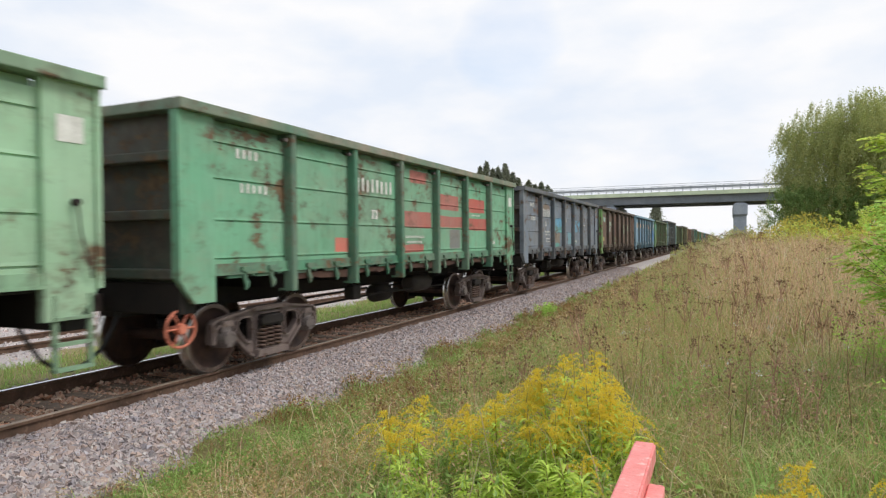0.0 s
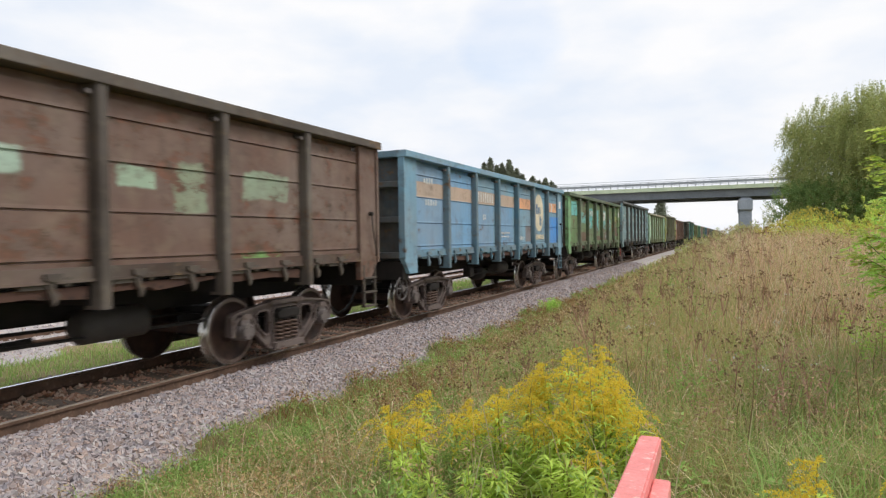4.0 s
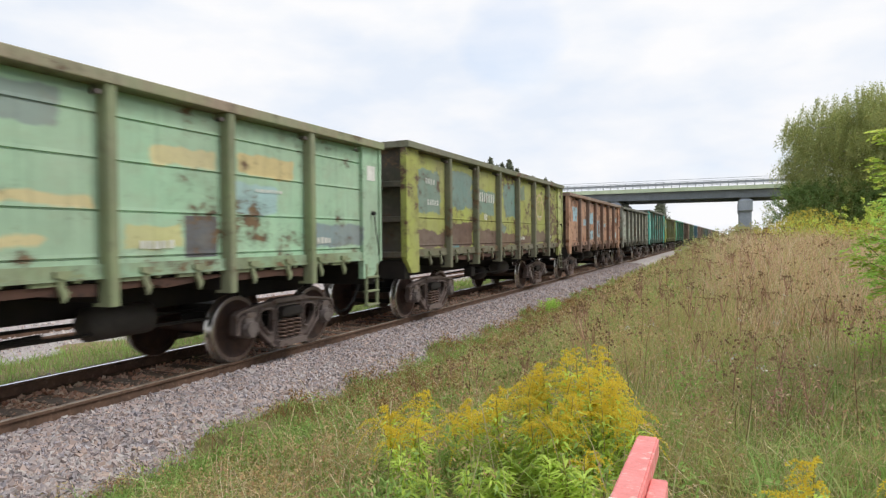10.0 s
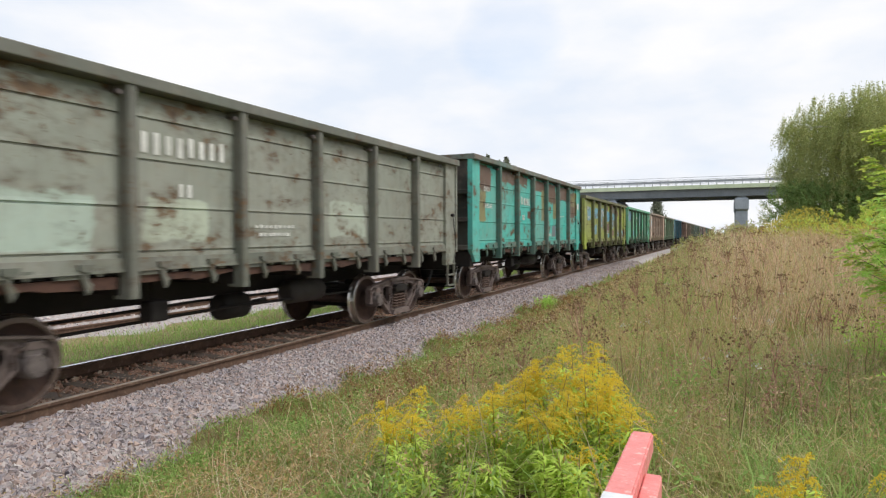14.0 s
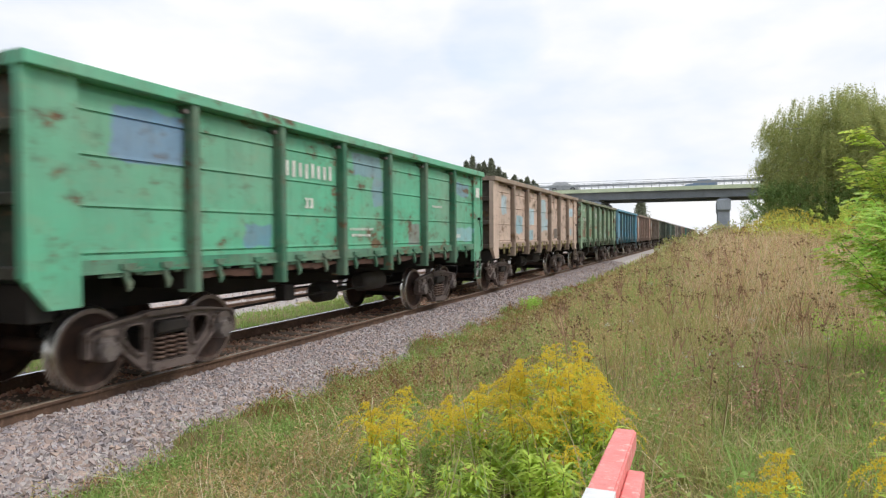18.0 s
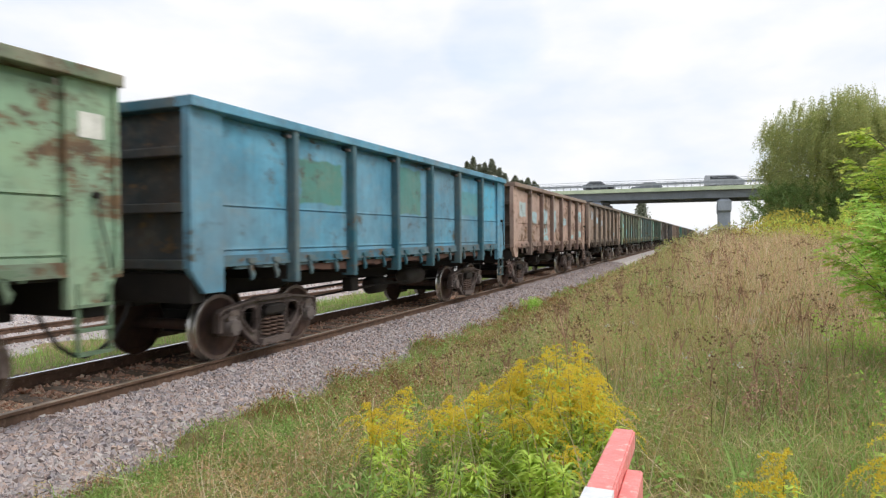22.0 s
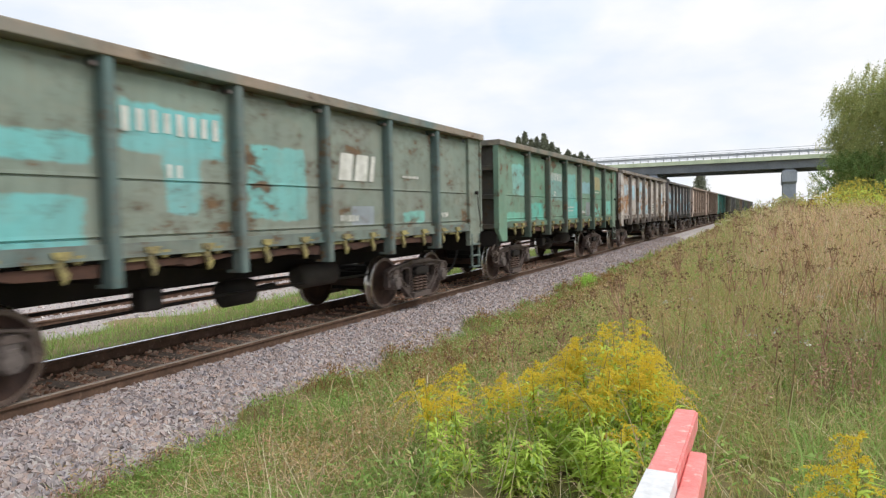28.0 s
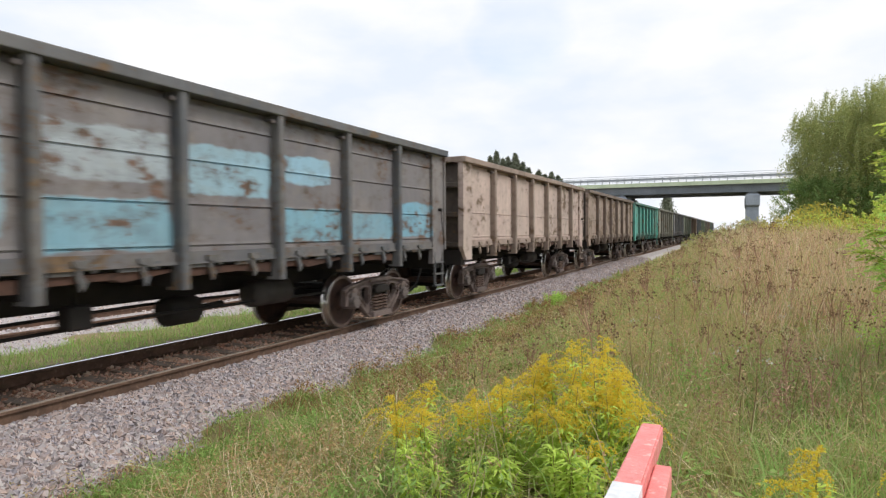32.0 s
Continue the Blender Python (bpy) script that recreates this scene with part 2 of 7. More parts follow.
tone_by_piece(M["cast"], 0.75, 1.45)
M["tank"] = mottled("dusty_reservoir", lin("3c3836"), lin("4a4542"), 3.0, 0.7, 0.1, 0.2)
M["box"] = mottled("dark_axlebox_steel", lin("625a58"), lin("807673"), 5.0, 0.6, 0.2, 0.3, 50, 0.005)
M["spring"] = mottled("brown_spring_steel", lin("5f4a42"), lin("7a655a"), 8.0, 0.6, 0.3, 0.3)
# rust brown, darkened to put the dish's shade into the colour
M["web"] = mottled("shaded_rusty_wheel_web", lin("5a4238"), lin("3c2e2a"), 4.0, 0.75, 0.1, 0.3, 45, 0.004)
M["tread"] = mottled("polished_wheel_tread", lin("e4e2de"), lin("c8c4be"), 9.0, 0.28, 0.95, 0.05)
M["rim"] = mottled("worn_wheel_rim", lin("8c7a70"), lin("76665e"), 7.0, 0.55, 0.35, 0.15, 40, 0.003)
M["hose"] = mottled("black_rubber_hose", lin("1c1b1b"), lin("2a2827"), 9.0, 0.65, 0, 0.2)
M["railtop"] = mottled("polished_rail_head", lin("f0f1f3"), lin("d8dade"), 6.0, 0.14, 0.95, 0.02)
M["railside"] = mottled("rusty_rail_side", lin("745a4a"), lin("5a463a"), 5.0, 0.85, 0, 0.3, c3=lin("82695a"))
M["sleeper"] = mottled("oily_wooden_sleeper", lin("806c5c"), lin("9a8674"), 5.0, 0.85, 0, 0.5)
M["bed"] = mottled("gravel_bed", lin("c4bcba"), lin("aea6a4"), 9.0, 0.95, 0, 0.9, 38, 0.03, lin("8a7f79"))
M["bedbrown"] = mottled("brown_dirty_ballast", lin("a08270"), lin("b49c88"), 5.0, 0.95, 0, 0.9, 34, 0.03, lin("57453a"))
STONES = [lin("8e888b"), lin("a39b9a"), lin("aca2a0"), lin("9a8c88"), lin("b2acaa"), lin("827d82"), lin("a8968e"), lin("968f93"), lin("ae9a90"), lin("94847e"), lin("a29ea4")]
M["stone"] = island_mix("granite_ballast_stones", STONES, 0.85, gain=1.1)
M["stonepale"] = island_mix("pale_ballast_stones", STONES, 0.85, gain=1.5)
M["stonebrown"] = island_mix("rust_dusted_ballast_stones", [lin("94705c"), lin("a88a78"), lin("82604e"), lin("b09484"), lin("8e7264")], 0.9, gain=2.3)
M["nearhead"] = mottled("brown_worn_rail_head", lin("8f7c6c"), lin("a8988a"), 6.0, 0.5, 0.3, 0.1)
M["earth"] = mottled("grassy_earth", lin("82804e"), lin("968462"), 0.7, 0.95, 0, 0.9, 14, 0.05, lin("6f7c42"))
M["concrete"] = mottled("grey_painted_concrete", lin("8f97a3", 1.2), lin("a3abb6", 1.2), 0.7, 0.8, 0, 0.15, 9, 0.01)
M["girder"] = mottled("grey_bridge_girder", lin("8b9299"), lin("787f87"), 0.5, 0.75, 0, 0.15, 6)
M["fascia"] = mottled("pale_green_bridge_edge", lin("ccd8bc", 1.25), lin("bac8ac", 1.25), 0.8, 0.7, 0, 0.15, 8)
M["galv"] = mottled("galvanised_steel", lin("b8bec4"), lin("a5abb2"), 2.0, 0.45, 0.5, 0.1)
M["asphalt"] = mottled("asphalt", lin("45454a"), lin("55555a"), 2.0, 0.9, 0, 0.4)
M["glass"] = mottled("dark_vehicle_glass", (0.02, 0.025, 0.03, 1), (0.03, 0.035, 0.04, 1), 1.0, 0.08, 0, 0.0, spec=0.6)
M["tyre"] = mottled("tyre_rubber", (0.02, 0.02, 0.02, 1), (0.035, 0.033, 0.03, 1), 6.0, 0.9, 0, 0.2)
M["bark"] = mottled("brown_bark", lin("5a4d42"), lin("786c60"), 5.0, 0.9, 0, 0.8, 20, 0.02)
M["birchbark"] = mottled("birch_bark", lin("c8c4ba"), lin("a8a298"), 3.0, 0.8, 0, 0.5, 12, 0.02, lin("3a342f"))


# ================= mesh helpers =================
def part(name, bm, material, parent=None, label="", smooth=False):
    """Links a bmesh as one mesh object, under a thing or a part."""
    me = bpy.data.meshes.new(name)
    if smooth:
        for f in bm.faces:
            f.smooth = True
    bm.to_mesh(me)
    bm.free()
    for mt in (material if isinstance(material, (list, tuple)) else [material]):
        me.materials.append(mt)
    ob = new(name, me)
    ob.parent = parent
    if label:
        ob["label"] = label
    return ob


def box(bm, x0, x1, y0, y1, z0, z1, bevel=0.0, mat=0):
    vs = [bm.verts.new((x, y, z)) for x in (x0, x1) for y in (y0, y1) for z in (z0, z1)]
    fs = [bm.faces.new([vs[i] for i in f]) for f in ((0, 1, 3, 2), (4, 6, 7, 5), (0, 4, 5, 1), (2, 3, 7, 6), (0, 2, 6, 4), (1, 5, 7, 3))]
    for f in fs:
        f.material_index = mat
    if bevel:
        es = list({e for f in fs for e in f.edges})
        for f in bmesh.ops.bevel(bm, geom=es, offset=bevel, segments=2, affect="EDGES", profile=0.5)["faces"]:
            f.material_index = mat
    return bm


def boxed(*a, bevel=0.0):
    return box(bmesh.new(), *a, bevel=bevel)


def prism(bm, outline, x0, x1, mat=0, bevel=0.0):
    """A (y, z) outline extruded along x."""
    a = [bm.verts.new((x0, y, z)) for y, z in outline]
    b = [bm.verts.new((x1, y, z)) for y, z in outline]
    n = len(outline)
    fs = [bm.faces.new(a[::-1]), bm.faces.new(b)]
    fs += [bm.faces.new((a[i], a[(i + 1) % n], b[(i + 1) % n], b[i])) for i in range(n)]
    for f in fs:
        f.material_index = mat
    if bevel:
        bmesh.ops.bevel(bm, geom=list({e for f in fs[:2] for e in f.edges}), offset=bevel, segments=2, affect="EDGES", profile=0.5)
    bmesh.ops.recalc_face_normals(bm, faces=bm.faces[:])
    return bm


def tube(bm, pts, radius, sides=8, mat=0, cap=True):
    """A tube along points; radius may be a list."""
    pts = [Vector(p) for p in pts]
    rings = []
    for i, p in enumerate(pts):
        d = (pts[min(i + 1, len(pts) - 1)] - pts[max(i - 1, 0)]).normalized()
        u = d.cross(Vector((0, 0, 1)) if abs(d.z) < 0.9 else Vector((1, 0, 0))).normalized()
        w = d.cross(u)
        r = radius[i] if isinstance(radius, (list, tuple)) else radius
        rings.append([bm.verts.new(p + (u * math.cos(2 * math.pi * k / sides) + w * math.sin(2 * math.pi * k / sides)) * r) for k in range(sides)])
    for a, b in zip(rings, rings[1:]):
        for k in range(sides):
            f = bm.faces.new((a[k], a[(k + 1) % sides], b[(k + 1) % sides], b[k]))
            f.material_index, f.smooth = mat, True
    if cap:
        for r in (rings[0][::-1], rings[-1]):
            bm.faces.new(r).material_index = mat
    return bm


def lathe_x(bm, profile, sides=32, y=0.0, z=0.0, close=False):
    """Turns (x, r, material) round the x axis through (y, z); sharp corners stay sharp."""
    rings = [[bm.verts.new((x, y + r * math.cos(2 * math.pi * k / sides), z + r * math.sin(2 * math.pi * k / sides))) for k in range(sides)] for x, r, _ in profile]
    for (a, b), (_, _, mt) in zip(zip(rings, rings[1:]), profile):
        for k in range(sides):
            f = bm.faces.new((a[k], b[k], b[(k + 1) % sides], a[(k + 1) % sides]))
            f.material_index, f.smooth = mt, True
    for p, q, w, r in zip(profile, profile[1:], profile[2:], rings[1:]):
        a, b = Vector((q[0] - p[0], q[1] - p[1])), Vector((w[0] - q[0], w[1] - q[1]))
        if a.dot(b) < 0.75 * a.length * b.length:
            for k in range(sides):
                bm.edges.get((r[k], r[(k + 1) % sides])).smooth = False
    for r in (rings[0], rings[-1][::-1]):
        if close:
            bm.faces.new(r)
    return bm


def raw_mesh(name, verts, faces, material, parent=None, flat=False):
    """A big mesh from numpy arrays; faces of one size."""
    me = bpy.data.meshes.new(name)
    nv, nf, k = len(verts), len(faces), faces.shape[1]
    me.vertices.add(nv)
    me.vertices.foreach_set("co", np.asarray(verts, np.float32).ravel())
    me.loops.add(nf * k)
    me.loops.foreach_set("vertex_index", np.asarray(faces, np.int32).ravel())
    me.polygons.add(nf)
    me.polygons.foreach_set("loop_start", np.arange(nf, dtype=np.int32) * k)
    if flat:
        me.polygons.foreach_set("use_smooth", np.zeros(nf, bool))
    me.update(calc_edges=True)
    for mt in (material if isinstance(material, (list, tuple)) else [material]):
        me.materials.append(mt)
    ob = new(name, me)
    ob.parent = parent
    return ob


# ================= ground, ballast, track =================
def sstep(a, b, v):
    t = np.clip((np.asarray(v, float) - a) / (b - a), 0, 1)
    return t * t * (3 - 2 * t)


def height(x, y):
    """Height of the ground over the rail tops."""
    x, y = np.asarray(x, float), np.asarray(y, float)
    z = -0.47 + 0.57 * sstep(2.4, 6.8, x) + 1.1 * sstep(3.2, 8.6, x) * sstep(5, 25, y) + 0.35 * sstep(9, 16, x)
    z = z - 0.15 * sstep(-2.3, -3.2, x) - 0.5 * sstep(-10, -16, x)
    bumps = 0.05 * np.sin(x * 1.9 + 0.7 * y) * np.cos(y * 1.3 - x) + 0.03 * np.sin(3.7 * x - 2.1 * y)
    # turf creeping in tongues over the foot of the ballast
    tongue = np.clip(np.sin(1.7 * y + 1) * np.cos(0.61 * y) + 0.4 * np.sin(4.3 * y + 2 * x), 0, 1)
    z = z + 0.2 * tongue * np.exp(-((x - 2.3) / 0.32) ** 2)
    return z + bumps * sstep(2.3, 3.4, np.abs(x))


def build_ground():
    xs = np.concatenate([[-1500, -700, -300, -150, -80, -50, -35, -25, -18, -14], np.arange(-11.5, 20, 0.3), [22, 26, 32, 45, 70, 120, 300, 700, 1500]])
    ys = np.concatenate([[-1500, -600, -200, -80, -40, -20], np.arange(-10, 50, 0.4), np.arange(50, 110, 2.5), [120, 150, 200, 300, 500, 900, 1600, 3000]])
    gx, gy = np.meshgrid(xs, ys)
    v = np.stack([gx, gy, height(gx, gy)], 2).reshape(-1, 3)
    n, m_ = len(xs), len(ys)
    i = (np.arange(m_ - 1)[:, None] * n + np.arange(n - 1)[None]).ravel()
    ob = raw_mesh("ground", v, np.stack([i, i + 1, i + n + 1, i + n], 1), M["earth"])
    tagged(ob, "grassy uneven ground rising beside the railway", "ground", kind="structure")


def loft_y(name, outline, y0, y1, material, mats=None, step=None):
    """An (x, z) outline drawn out along the track."""
    bm = bmesh.new()
    ys = [y0, y1] if not step else list(np.arange(y0, y1 + step, step))
    rows = [[bm.verts.new((x, y, z)) for x, z in outline] for y in ys]
    k = len(outline)
    for a, b in zip(rows, rows[1:]):
        for i in range(k):
            f = bm.faces.new((a[i], a[(i + 1) % k], b[(i + 1) % k], b[i]))
            if mats:
                f.material_index = mats[i]
    bm.faces.new(rows[0])
    bm.faces.new(rows[-1][::-1])
    bmesh.ops.recalc_face_normals(bm, faces=bm.faces[:])
    return part(name, bm, material)


def stones(name, n, xr, yr, zfun, size, material, seed):
    """Broken stones lying on a bed; denser where the bed is near."""
    rng = np.random.default_rng(seed)
    y = yr[0] + (yr[1] - yr[0]) * rng.random(n) ** 1.6
    x = rng.uniform(xr[0], xr[1], n)
    s = size * rng.uniform(0.55, 1.35, n) * (1 + 0.03 * np.maximum(0, y - 10))
    base = np.array([(-1, -1, -.8), (1, -.9, -.7), (.9, 1, -.8), (-.9, .9, -.7), (-.2, -.9, .8), (.3, .9, .75)])
    p = base[None] * rng.uniform(0.55, 1.25, (n, 6, 3)) * (s[:, None] * rng.uniform(0.7, 1.25, (n, 3)))[:, None, :] * 0.56
    a, b, c = rng.uniform(0, 6.3, n), rng.uniform(-1.1, 1.1, n), rng.uniform(-1.1, 1.1, n)
    X, Y, Z = p[..., 0], p[..., 1], p[..., 2]
    for u in (c, b):
        ca, sa = np.cos(u)[:, None], np.sin(u)[:, None]
        X, Y, Z = X * ca + Z * sa, Y, Z * ca - X * sa
        X, Y = Y, -X
    ca, sa = np.cos(a)[:, None], np.sin(a)[:, None]
    X, Y = X * ca - Y * sa, X * sa + Y * ca
    p = np.stack([X + x[:, None], Y + y[:, None], Z + (zfun(x) + s * rng.uniform(-0.2, 0.06, n))[:, None]], 2)
    f = np.array([(0, 3, 2), (0, 2, 1), (0, 1, 4), (2, 3, 5), (1, 2, 5), (1, 5, 4), (3, 0, 4), (3, 4, 5)])
    return raw_mesh(name, p.reshape(-1, 3), (f[None] + 6 * np.arange(n)[:, None, None]).reshape(-1, 3), material, flat=True)


def bed_z(x):
    return np.interp(np.abs(x), [0, 0.6, 0.72, 0.92, 1.75, 2.45], [-0.205, -0.205, -0.16, -0.135, -0.195, -0.52])


RAIL = [(-0.066, -0.18), (0.066, -0.18), (0.066, -0.168), (0.012, -0.15), (0.009, -0.05), (0.036, -0.036), (0.036, -0.006), (0.028, 0),
        (-0.028, 0), (-0.036, -0.006), (-0.036, -0.036), (-0.009, -0.05), (-0.012, -0.15), (-0.066, -0.168)]


def build_track():
    bed = loft_y("ballast_bed", [(-2.5, -0.7), (2.5, -0.7), (2.45, -0.535), (1.75, -0.215), (0.92, -0.15), (0.6, -0.215), (-0.6, -0.215), (-0.95, -0.21), (-1.75, -0.235), (-2.45, -0.535)],
                 -60, 600, [M["bed"], M["bedbrown"]], [0, 0, 0, 0, 1, 1, 1, 0, 0, 0])
    tagged(bed, "grey crushed-stone ballast bed of the railway", "ballast", kind="structure")
    for i, x in enumerate((-0.797, 0.797)):
        r = loft_y("rail", [(x + a, b) for a, b in RAIL], -60, 600, [M["railside"], M["railtop"] if x < 0 else M["nearhead"]], [1 if j in (6, 7, 8) else 0 for j in range(14)])
        tagged(r, "rusty steel rail with a polished head", "rail", "rails of the track", kind="structure")
    side = loft_y("ballast_bed", [(-17, -1.3), (-5.6, -0.75), (-5.7, -0.62), (-6.2, -0.55), (-15.5, -0.55), (-16.5, -1.1)], -60, 600, M["bed"])
    tagged(side, "pale gravel bed of the neighbouring track", "ballast", kind="structure")
    for x in (-6.84, -8.36):
        r = loft_y("rail", [(x + a, b - 0.4) for a, b in RAIL], -60, 600, M["railside"])
        tagged(r, "dark rusty rail of the unused neighbouring track", "rail", "rails of the neighbouring track", kind="structure")
    near = stones("ballast_stones", 105000, (0.86, 2.62), (0.5, 45), bed_z, 0.052, M["stone"], 3)
    tagged(near, "grey and pinkish broken ballast stones", "stones", kind="stuff")
    far = stones("ballast_stones", 5000, (-2.5, -0.9), (0.5, 40), bed_z, 0.062, M["stone"], 4)
    tagged(far, "grey broken ballast stones", "stones", kind="stuff")
    mid = stones("ballast_stones", 14000, (-0.72, 0.72), (0.5, 40), bed_z, 0.045, M["stonebrown"], 5)
    tagged(mid, "brown dirt-covered stones between the rails", "stones", kind="stuff")
    sd = stones("ballast_stones", 12000, (-14, -5.7), (3, 60), lambda x: np.interp(x, [-14, -6.2, -5.6], [-0.54, -0.54, -0.64]), 0.06, M["stonepale"], 6)
    tagged(sd, "pale stones of the neighbouring track", "stones", kind="stuff")
    bm = boxed(-1.35, 1.35, -0.125, 0.125, -0.36, -0.19, bevel=0.012)
    first = part("sleeper", bm, M["sleeper"], bed)
    first.location = (0, -3, 0)
    for i in range(1, 290):
        s = first.copy()
        scene.collection.objects.link(s)
        s.location = (0, -3 + 0.545 * i, 0)


build_ground()
build_track()


# ================= open goods wagons =================
POSTS = [-4.325, -2.595, -0.865, 0.865, 2.595, 4.325]
BAYS = [(-5.86, -4.405)] + [(a + 0.08, b - 0.08) for a, b in zip(POSTS, POSTS[1:])] + [(4.405, 5.86)]
PITCH = 13.92
COATED = {"side_panel", "pressed_rib"}
TRIMMED = {"side_post", "corner_post", "top_rail", "end_rail", "ladder"}
SILLS = {"side_sill"}
# end walls and ribs get paint with shade in it; latches don't
ENDS_AND_LATCHES = {"end_wall", "end_rib", "hatch_latch"}


def mirrored(bm):
    """Turns a part to the far side and the other end."""
    bmesh.ops.rotate(bm, verts=bm.verts[:], cent=(0, 0, 0), matrix=Matrix.Rotation(math.pi, 3, "Z"))
    return bm


def panel(y0, y1, top, style):
    """One bay of side sheet with its pressed seams or ribs."""
    bm = bmesh.new()
    if style == "ribbed":
        seams = [2.36, 1.58]
    elif style in ("plain", "high"):
        seams = [2.17, 1.58]
    else:
        seams = [3.06, 2.6, 2.07, 1.58]
    prof = [(1.47, 1.5)]
    for z in sorted(seams):
        prof += [(1.472, z - 0.012), (1.448, z - 0.008), (1.448, z + 0.008), (1.474, z + 0.014), (1.47, z + 0.05)]
    prof += [(1.47, top - 0.23), (1.372, top - 0.222), (1.372, top - 0.12)]
    out = [(x - 0.028, z) for x, z in prof] + [(1.335, top - 0.12), (1.335, 1.5)]
    a = [bm.verts.new((x, y0, z)) for x, z in out]
    b = [bm.verts.new((x, y1, z)) for x, z in out]
    n = len(out)
    for i in range(n):
        bm.faces.new((a[i], b[i], b[(i + 1) % n], a[(i + 1) % n]))
    bm.faces.new(a)
    bm.faces.new(b[::-1])
    bmesh.ops.recalc_face_normals(bm, faces=bm.faces[:])
    return bm


def post(y, top):
    """A hat-shaped side post, reaching below the sill."""
    bm = bmesh.new()
    w = 0.076
    for z0, z1, x1 in ((1.08, top - 0.11, 1.575),):
        a, b = [], []
        for (dx, dy) in ((1.33, -w), (x1 - 0.02, -w + 0.012), (x1, -w + 0.03), (x1, w - 0.03), (x1 - 0.02, w - 0.012), (1.33, w)):
            a.append(bm.verts.new((dx, y + dy, z0)))
            b.append(bm.verts.new((dx, y + dy, z1)))
        for i in range(6):
            bm.faces.new((a[i], a[(i + 1) % 6], b[(i + 1) % 6], b[i]))
        bm.faces.new(a[::-1])
        bm.faces.new(b)
    bmesh.ops.recalc_face_normals(bm, faces=bm.faces[:])
    return bm


def latch(y):
    """A hatch latch: bracket with a claw."""
    bm = bmesh.new()
    prism(bm, [(y - 0.09, 1.47), (y + 0.09, 1.47), (y + 0.075, 1.41), (y + 0.02, 1.385), (y - 0.075, 1.41)], 1.44, 1.52)
    prism(bm, [(y - 0.05, 1.41), (y + 0.005, 1.41), (y + 0.02, 1.31), (y + 0.065, 1.26), (y + 0.045, 1.20), (y + 0.01, 1.16), (y - 0.005, 1.23), (y - 0.04, 1.32)], 1.465, 1.505)
    prism(bm, [(y - 0.30, 1.365), (y - 0.06, 1.365), (y - 0.06, 1.325), (y - 0.30, 1.325)], 1.43, 1.475)
    prism(bm, [(y + 0.13, 1.43), (y + 0.22, 1.43), (y + 0.205, 1.37), (y + 0.165, 1.335), (y + 0.13, 1.37)], 1.45, 1.49)
    return bm


def flange(bm, loop, width, x0, x1):
    """A raised rim of a (y, z) loop, width reaching to its left hand."""
    n = len(loop)
    inner = []
    for i, (y, z) in enumerate(loop):
        (ya, za), (yb, zb) = loop[i - 1], loop[(i + 1) % n]
        a, b = Vector((y - ya, z - za)).normalized(), Vector((yb - y, zb - z)).normalized()
        nrm = (Vector((-a.y, a.x)) + Vector((-b.y, b.x))).normalized()
        k = width / max(0.5, nrm.dot(Vector((-a.y, a.x))))
        inner.append((y + nrm.x * k, z + nrm.y * k))
    rows = [[bm.verts.new((x, y, z)) for y, z in lp] for x, lp in ((x0, loop), (x1, loop), (x1, inner), (x0, inner))]
    for r, q in zip(rows, rows[1:] + rows[:1]):
        for i in range(n):
            bm.faces.new((r[i], r[(i + 1) % n], q[(i + 1) % n], q[i]))


def side_frame(s):
    """Cast bogie side frame: a webbed plate with three windows, axle jaws and raised flanges; s is its side."""
    half = [(0.0, 0.835), (0.42, 0.835), (0.80, 0.795), (1.10, 0.75), (1.18, 0.70), (1.19, 0.43), (1.12, 0.41), (1.09, 0.61), (1.04, 0.65), (0.81, 0.65), (0.765, 0.61), (0.755, 0.45),
            (0.68, 0.385), (0.43, 0.17), (0.35, 0.13), (0.0, 0.13)]
    outer = half + [(-y, z) for y, z in half[-2:0:-1]]
    window = [(0.385, 0.40), (0.375, 0.66), (0.42, 0.715), (0.60, 0.71), (0.665, 0.67), (0.665, 0.57), (0.60, 0.48), (0.47, 0.37), (0.41, 0.37)]
    middle = [(-0.28, 0.24), (-0.285, 0.69), (-0.24, 0.735), (0.24, 0.735), (0.285, 0.69), (0.28, 0.24)]
    holes = [window, [(-y, z) for y, z in window[::-1]], middle]
    bm = bmesh.new()
    edges = []
    for loop in [outer] + holes:
        vs = [bm.verts.new((1.0, y, z)) for y, z in loop]
        edges += [bm.edges.new((vs[i], vs[(i + 1) % len(vs)])) for i in range(len(vs))]
    fill = bmesh.ops.triangle_fill(bm, use_beauty=True, use_dissolve=False, edges=edges)
    faces = [g for g in fill["geom"] if isinstance(g, bmesh.types.BMFace)]
    ext = bmesh.ops.extrude_face_region(bm, geom=faces)
    bmesh.ops.translate(bm, verts=[g for g in ext["geom"] if isinstance(g, bmesh.types.BMVert)], vec=(0.045, 0, 0))
    flange(bm, outer[::-1], 0.03, 0.985, 1.10)
    for loop in holes:
        flange(bm, loop, 0.022, 0.985, 1.085)
    prism(bm, [(-0.44, 0.835), (-0.40, 0.80), (0.40, 0.80), (0.44, 0.835), (0.36, 0.865), (-0.36, 0.865)], 0.985, 1.125)
    prism(bm, [(-0.36, 0.13), (0.36, 0.13), (0.32, 0.225), (-0.32, 0.225)], 0.95, 1.16)
    for y in (-0.925, 0.925):
        prism(bm, [(y - 0.11, 0.645), (y + 0.11, 0.645), (y + 0.07, 0.72), (y - 0.07, 0.72)], 1.0, 1.13)
    bmesh.ops.recalc_face_normals(bm, faces=bm.faces[:])
    if s < 0:
        mirrored(bm)
    return bm


